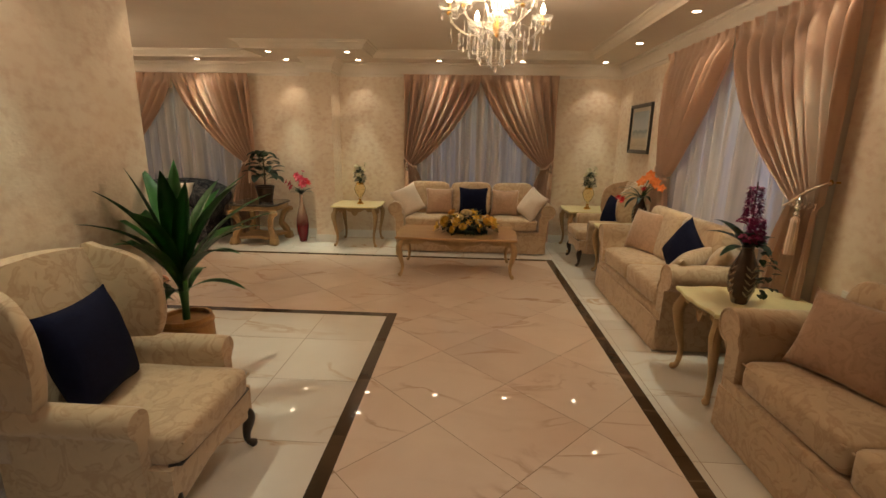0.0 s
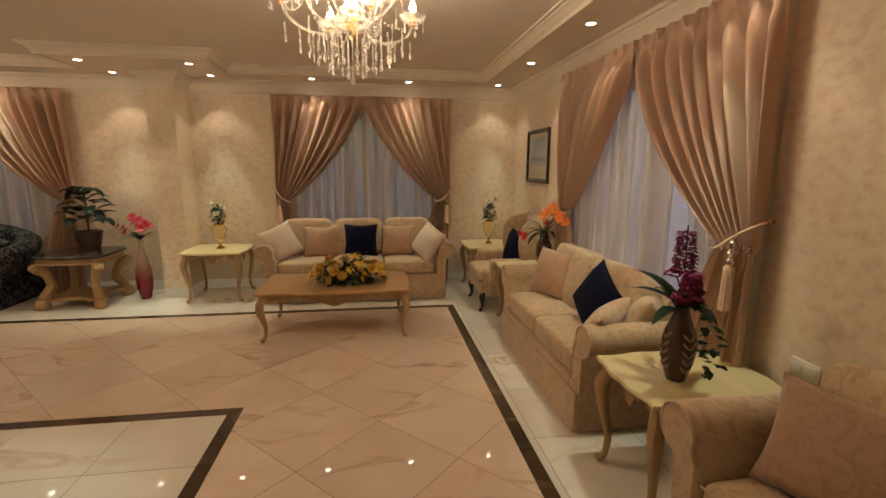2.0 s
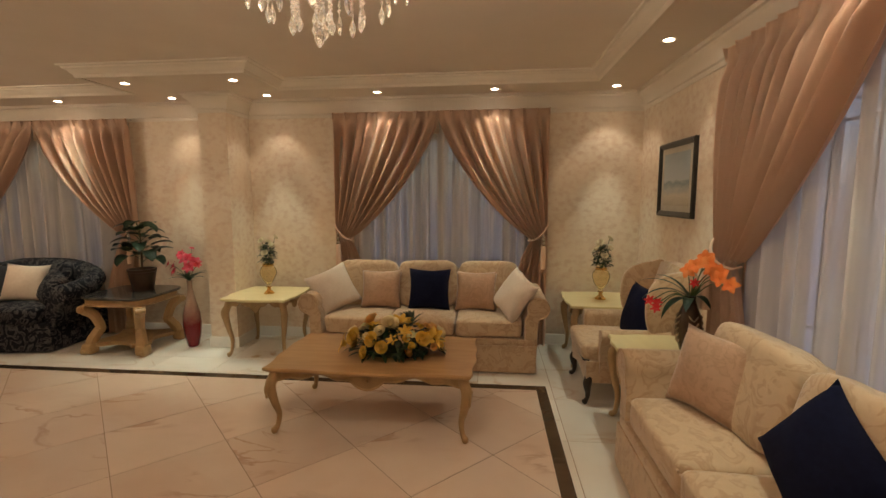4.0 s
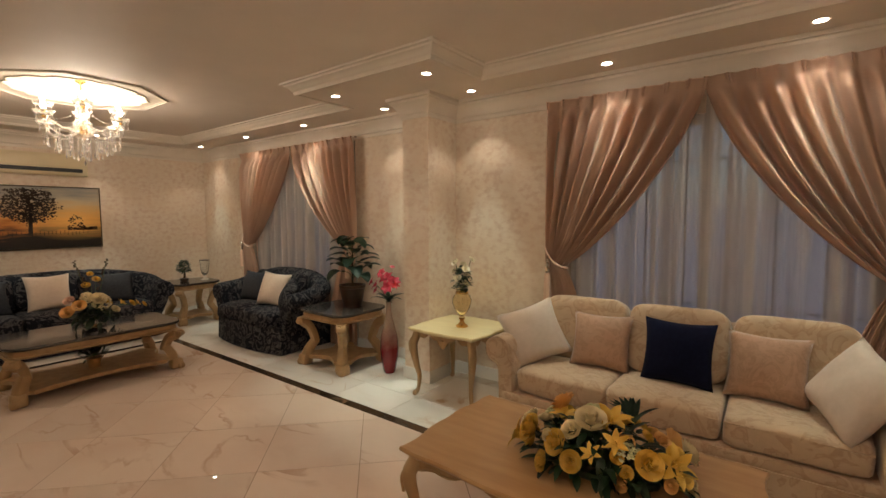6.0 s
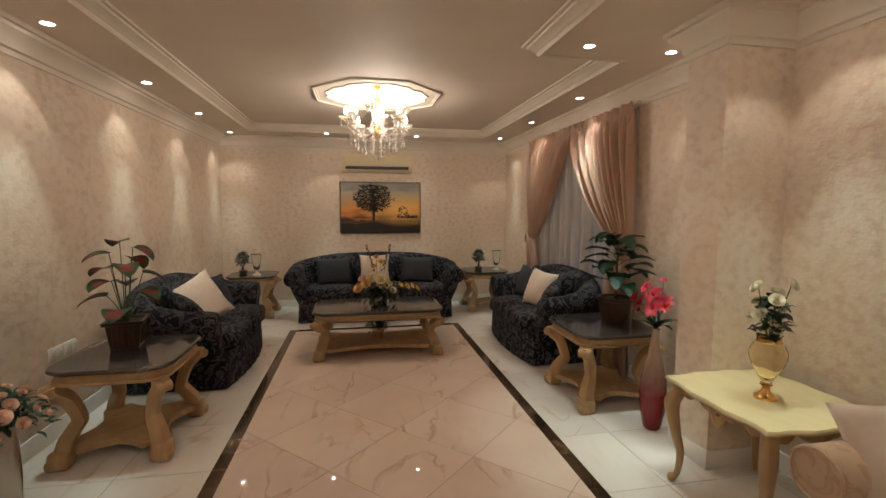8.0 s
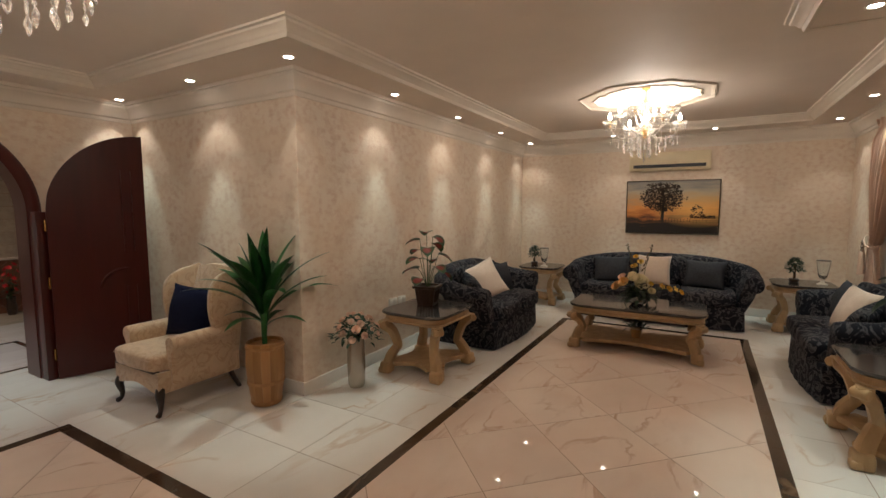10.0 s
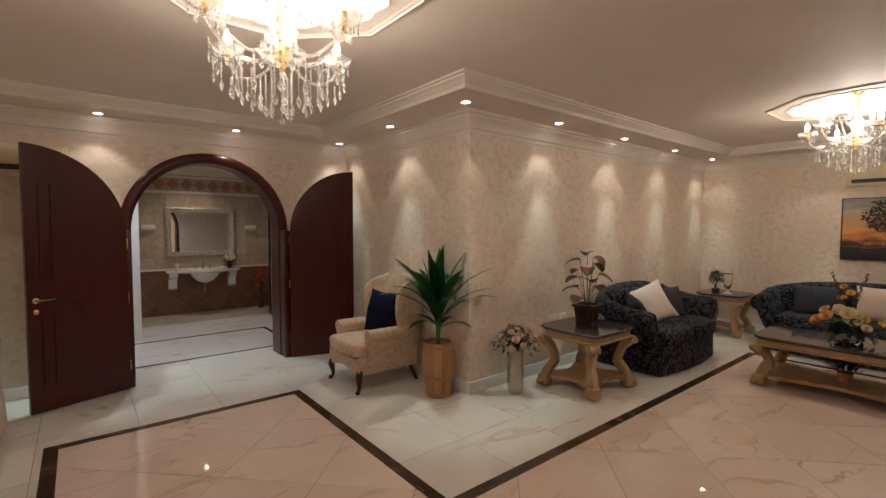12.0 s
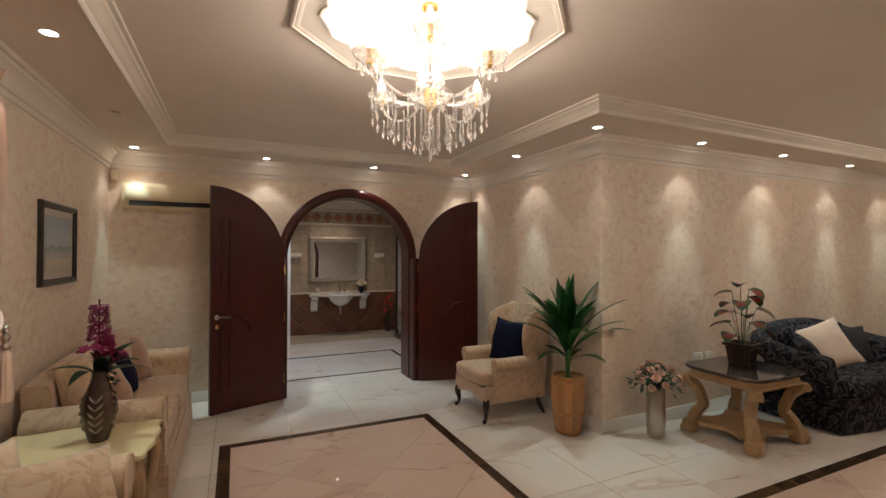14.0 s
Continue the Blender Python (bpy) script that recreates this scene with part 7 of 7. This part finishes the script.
def soap_shelf(x):
    ob = thing("soap_shelf", "small scalloped ceramic shelf on the tiled wall", "shelf", pose(x, YW, 1.62, 0, 0, 180), "ceramic wall shelves")
    fan = [(0.13 * math.cos(math.pi * k / 12), -0.11 * math.sin(math.pi * k / 12) - 0.001) for k in range(13)]
    bm = bmesh.new()
    rings(bm, [[(x * q, y * q, z) for x, y in fan] for q, z in ((0.25, -0.03), (0.8, 0.0), (1.0, 0.02), (1.0, 0.035), (0.92, 0.035), (0.75, 0.015))])
    part("tray", bm, CERAMIC, ob)
    part("back_plate", boxes((-0.11, -0.012, -0.02, 0.11, 0, 0.09), bevel=0.005), CERAMIC, ob)
    return ob


soap_shelf(0.30)
soap_shelf(-1.49)


def basin(place):
    ob = thing("wash_basin", "white ceramic console basin on scrolled brackets with a mixer tap", "wash basin", place)
    out = [(-0.64, 0.0), (0.64, 0.0), (0.64, -0.22), (0.46, -0.26), (0.34, -0.36), (0.2, -0.46), (0.0, -0.50), (-0.2, -0.46), (-0.34, -0.36), (-0.40, -0.26), (-0.64, -0.22)]
    bm = bmesh.new()
    rings(bm, [[(x * k, y * k, z) for x, y in out] for k, z in ((0.96, 0.80), (0.99, 0.815), (1.0, 0.84), (0.985, 0.855))])
    part("counter", bm, CERAMIC, ob, "shaped counter top")
    bm = bmesh.new()
    rings(bm, [[(0.26 * k * math.cos(2 * math.pi * i / 24), -0.25 + 0.18 * k * math.sin(2 * math.pi * i / 24), z) for i in range(24)] for k, z in ((0.25, 0.60), (0.6, 0.65), (0.9, 0.74), (1.0, 0.80), (1.0, 0.868), (0.92, 0.868), (0.8, 0.80), (0.4, 0.72), (0.05, 0.70))])
    part("bowl", bm, CERAMIC, ob)
    for s in (-1, 1):
        bm = bmesh.new()
        prof = [(0, 0.80), (-0.20, 0.80), (-0.19, 0.74), (-0.10, 0.68), (-0.08, 0.58), (-0.10, 0.52), (-0.05, 0.48), (0, 0.50)]
        rings(bm, [[(x, y, z) for y, z in prof] for x in (s * 0.52 - 0.07, s * 0.52 + 0.07)])
        part("bracket", bm, CERAMIC, ob, "scrolled bracket")
    bm = lathe([(0.025, 0.855), (0.022, 0.875), (0.012, 0.89), (0.012, 0.97), (0.018, 0.985), (0.001, 0.995)], 12, None, (0, -0.06, 0))
    tube(bm, smooth_path([(0, -0.06, 0.95), (0, -0.11, 0.97), (0, -0.16, 0.95), (0, -0.17, 0.92)], 4), 0.010, 8)
    part("spout", bm, CHROME, ob)
    for s in (-1, 1):
        part("tap", lathe([(0.022, 0.855), (0.014, 0.875), (0.012, 0.90), (0.030, 0.915), (0.030, 0.93), (0.001, 0.935)], 12, None, (s * 0.12, -0.07, 0)), CHROME, ob)
    part("waste_pipe", lathe([(0.02, 0.42), (0.02, 0.62), (0.03, 0.62), (0.03, 0.60), (0.001, 0.42)], 12, None, (0, -0.22, 0)), CHROME, ob)
    return ob


basin(pose(-0.575, YW, 0, 0, 0, 180))
wf = thing("flower_vase", "small vase of white flowers on the basin counter", "flower vase", pose(-1.05, YW + 0.12, 0.856))
part("vase", lathe([(0.035, 0), (0.05, 0.06), (0.04, 0.12), (0.048, 0.14), (0.001, 0.13)], 16), GREYP, wf)
for k in range(12):
    a = k * 2.4
    q = 0.02 + 0.09 * (k / 12)
    bloom(wf, M_W, "rose", (q * math.cos(a), q * math.sin(a), 0.24 - 0.006 * k), (math.cos(a), math.sin(a), 1), 1.5, k * 30)
foliage(wf, (0, 0, 0.12), (0.10, 0.10, 0.10), 40, 0.06, 0.03, DGREEN, 41)
sd = thing("soap_dish", "small pink soap holder on the basin counter", "soap dish", pose(-0.12, YW + 0.12, 0.856))
part("dish", lathe([(0.03, 0), (0.035, 0.02), (0.02, 0.03), (0.05, 0.08), (0.055, 0.09), (0.001, 0.07)], 14), CERAMIC, sd)
part("soap", puff(bmesh.new(), (0, 0, 0.10), (0.07, 0.05, 0.05), 0.8, 0.8, 10, 6), ROSEP, sd)
rf = thing("flower_vase", "floor vase of red silk flowers in the washroom corner", "flower vase", pose(-1.62, YW + 0.22, 0))
part("vase", lathe([(0.05, 0), (0.07, 0.10), (0.05, 0.22), (0.06, 0.28), (0.001, 0.26)], 16), POT, rf)
ends = []
for k in range(14):
    a = k * 2.4
    p = (0.10 * math.cos(a) * ((k * 0.3) % 1 + 0.2), 0.08 * math.sin(a), 0.36 + 0.035 * k)
    bloom(rf, M_RED, "bloom", p, (math.cos(a), math.sin(a), 0.6), 1.1, k * 30)
    ends.append(((0, 0, 0.25), p))
stems(rf, ends)
foliage(rf, (0, 0, 0.26), (0.10, 0.08, 0.30), 50, 0.09, 0.03, DGREEN, 42)

cab = thing("display_cabinet", "tall black framed glass cabinet with open shelves", "cabinet", pose(-1.89, -2.03, 0))
fr = bmesh.new()
W, D, Hc = 0.72, 0.36, 2.12
for x in (0.0, D - 0.04):
    for y in (-W / 2, W / 2 - 0.04):
        box(fr, x, y, 0.03, x + 0.04, y + 0.04, Hc - 0.06, bevel=0.004)
part("frame", fr, BLACKW, cab)
part("plinth", boxes((0.0, -W / 2 - 0.02, 0.0, D + 0.02, W / 2 + 0.02, 0.09), bevel=0.008), BLACKW, cab)
part("cornice", boxes((0.0, -W / 2 - 0.03, Hc - 0.07, D + 0.03, W / 2 + 0.03, Hc), bevel=0.012), BLACKW, cab)
for y0, y1 in ((-W / 2 + 0.04, -0.012), (0.012, W / 2 - 0.04)):
    part("door", boxes((D - 0.03, y0, 0.10, D - 0.02, y1, Hc - 0.08)), PANE, cab, "glass cabinet door").visible_shadow = False
part("mullion", boxes((D - 0.035, -0.012, 0.09, D - 0.005, 0.012, Hc - 0.07)), BLACKW, cab)
for z in (0.5, 0.9, 1.3, 1.7):
    part("shelf", boxes((0.01, -W / 2 + 0.03, z, D - 0.05, W / 2 - 0.03, z + 0.015)), BLACKW, cab)
for z in (0.8, 1.4):
    part("glazing_bar", boxes((D - 0.034, -W / 2 + 0.04, z, D - 0.012, W / 2 - 0.04, z + 0.016)), BLACKW, cab)

copy_thing(first_spot, pose(-0.43, -2.68, ZB))
# added unseen fitting, carries the fill beam below over the hall floor
copy_thing(first_spot, pose(0.4, -0.55, ZB))
# first the washroom's ceiling spot, then an added bluish fill for the hall's daylight
for x, y, e, tone in ((-0.43, -2.68, 62.0, (1.0, 0.79, 0.57)), (0.4, -0.55, 135.0, (0.92, 0.95, 1.0))):
    d = bpy.data.lights.new("washroom_spot_hall_fill", "SPOT")
    d.energy, d.color, d.spot_size, d.spot_blend, d.shadow_soft_size = e, tone, radians(130), 0.8, 0.05
    o = new("washroom_spot_hall_fill", d)
    o.location = (x, y, ZB - 0.012)

# ---- floor: tiles ----
INNER = [(-0.33, 2.065, 1.47, 6.627), (-5.59, 4.48, -0.33, 6.627)]
STRIP = [(-0.42, 1.975, -0.33, 4.48), (-0.33, 1.975, 1.47, 2.065), (1.47, 1.975, 1.56, 6.717), (-5.68, 6.627, 1.47, 6.717), (-5.68, 4.39, -5.59, 6.627), (-5.59, 4.39, -0.42, 4.48)]
OUTER = [(XP, YD, -0.42, YN), (XP, YN, -0.42, 4.39), (XL, YN, XP, 4.39), (-0.42, YD, 1.56, 1.975), (1.56, YD, XR, YB), (XL, 4.39, -5.68, 6.717), (XL, 6.717, 1.56, YB)]
HALL_STRIP = [(-1.10, -1.27, 0.9, -1.21), (-1.10, -1.21, -1.04, 0.04), (-1.10, 0.04, 0.9, 0.10)]
HALL = [(-1.04, -1.21, 2.2, 0.04), (-1.9, 0.10, 2.2, YD), (-1.9, -2.4, -1.10, 0.10), (-1.10, -2.4, 2.2, -1.27), (0.9, -1.27, 2.2, -1.21), (0.9, 0.04, 2.2, 0.10)]


def clip(poly, rect):
    x0, y0, x1, y1 = rect
    for axis, lim, sign in ((0, x0, 1), (0, x1, -1), (1, y0, 1), (1, y1, -1)):
        out = []
        for i, p in enumerate(poly):
            q = poly[(i + 1) % len(poly)]
            dp, dq = (p[axis] - lim) * sign, (q[axis] - lim) * sign
            if dp >= 0:
                out.append(p)
            if (dp >= 0) != (dq >= 0):
                t = dp / (dp - dq)
                out.append((p[0] + (q[0] - p[0]) * t, p[1] + (q[1] - p[1]) * t))
        poly = out
        if len(poly) < 3:
            return []
    return poly


def area(poly):
    return abs(sum(p[0] * q[1] - q[0] * p[1] for p, q in zip(poly, poly[1:] + poly[:1]))) / 2


whole = {}


def tile(name, poly, rects, material, parent, key=None, top=0.0):
    """One floor tile, cut to the rectangles that it lies in, with a chamfered rim."""
    full = area(poly)
    cut = [c for c in (clip(poly, r) for r in rects) if c and area(c) > 4e-4]
    if not cut:
        return
    cx, cy = [sum(p[k] for p in poly) / len(poly) for k in (0, 1)]
    is_whole = abs(sum(area(c) for c in cut) - full) < 1e-4
    if is_whole and key in whole:
        me = whole[key]
    else:
        bm = bmesh.new()
        for c in ([poly] if is_whole else cut):
            c = [(x - cx, y - cy) for x, y in c]
            rings(bm, [[(x, y, -0.02) for x, y in c], [(x, y, 0.0) for x, y in c]])
        bmesh.ops.recalc_face_normals(bm, faces=bm.faces)
        me = bpy.data.meshes.new(name)
        bm.to_mesh(me)
        bm.free()
        me.materials.append(material)
        if is_whole and key:
            whole[key] = me
    ob = new(name, me)
    ob.location = (cx, cy, top)
    ob.parent = parent


def tiled(rects, size, turn, ox, oy, material, parent, key, name="tile"):
    x0, y0 = min(r[0] for r in rects) - 1, min(r[1] for r in rects) - 1
    x1, y1 = max(r[2] for r in rects) + 1, max(r[3] for r in rects) + 1
    c, s = math.cos(turn), math.sin(turn)
    n = int(max(x1 - x0, y1 - y0) * 1.5 / size) + 2
    g = 0.0026
    for i in range(-n, n):
        for j in range(-n, n):
            sq = [(i * size + g, j * size + g), ((i + 1) * size - g, j * size + g), ((i + 1) * size - g, (j + 1) * size - g), (i * size + g, (j + 1) * size - g)]
            tile(name, [(ox + c * x - s * y, oy + s * x + c * y) for x, y in sq], rects, material, parent, key)


floor = setting("floor", boxes((XL, YN, -0.1, XP, YB, -0.0015), (XP, YD - TH - 0.001, -0.1, XR, YB, -0.0015), (-1.9, -3.4, -0.1, 2.2, YD - TH - 0.001, -0.0015)), GROUT, "polished marble floor with a dark brown border strip", "floor")
tiled(INNER, 0.661, math.pi / 4, -1.717, 5.58, PINK, floor, "pink")
tiled(OUTER, 0.655, 0.0, -0.36, 3.84, WHITE, floor, "white")
tiled(HALL, 0.655, 0.0, -0.36, 3.84, WHITE, floor, "white")


def strip_pieces(rects):
    for x0, y0, x1, y1 in rects:
        long = x1 - x0 > y1 - y0
        n = max(1, round((x1 - x0 if long else y1 - y0) / 0.6))
        for k in range(n):
            a, b = k / n, (k + 1) / n
            r = (x0 + (x1 - x0) * a, y0, x0 + (x1 - x0) * b, y1) if long else (x0, y0 + (y1 - y0) * a, x1, y0 + (y1 - y0) * b)
            g = 0.0008
            p = [(r[0] + g, r[1] + g), (r[2] - g, r[1] + g), (r[2] - g, r[3] - g), (r[0] + g, r[3] - g)]
            tile("border_tile", p, [r], DARK, floor)


strip_pieces(STRIP + HALL_STRIP)

# ---- washroom tiles ----
tiled([(-1.9, -3.4, 0.62, -2.4)], 0.40, math.pi / 4, -0.6, -2.9, BEIGE, floor, "beige")
flip = new("tile_field")
flip.parent = wall_wash
flip.matrix_world = pose(0, YW - 0.001, 0, 90, 0, 180)


def wall_tiles(rects, size, turn, ox, oy, material, key, name):
    tiled([(-r[2], r[1], -r[0], r[3]) for r in rects], size, turn, ox, oy, material, flip, key, name)


wall_tiles([(-1.9, 0.0, 0.62, 0.845)], 0.30, math.pi / 4, 0.0, 0.42, TILEB, "dado", "wall_tile")
wall_tiles([(-1.9, 0.885, 0.62, 2.30)], 0.202, 0.0, -0.62, 0.885, TILEW, "field", "wall_tile")
wall_tiles([(-1.9, 2.64, 0.62, 2.80)], 0.202, 0.0, -0.62, 2.64, TILEW, "field2", "wall_tile")
for k in range(11):
    cx = -1.72 + 0.23 * k
    tile("diamond_tile", [(-cx - 0.112, 2.475), (-cx, 2.363), (-cx + 0.112, 2.475), (-cx, 2.587)], [(-0.62, 2.36, 1.9, 2.59)], TERRA, flip, "diamond", 0.002)
tagged(flip, "field of pale and brown wall tiles", "", "", "")
frieze_ground = part("frieze_ground", boxes((-1.9, YW - 0.006, 2.35, 0.62, YW - 0.0005, 2.60)), TILEW, wall_wash, "pale ground behind the diamonds")
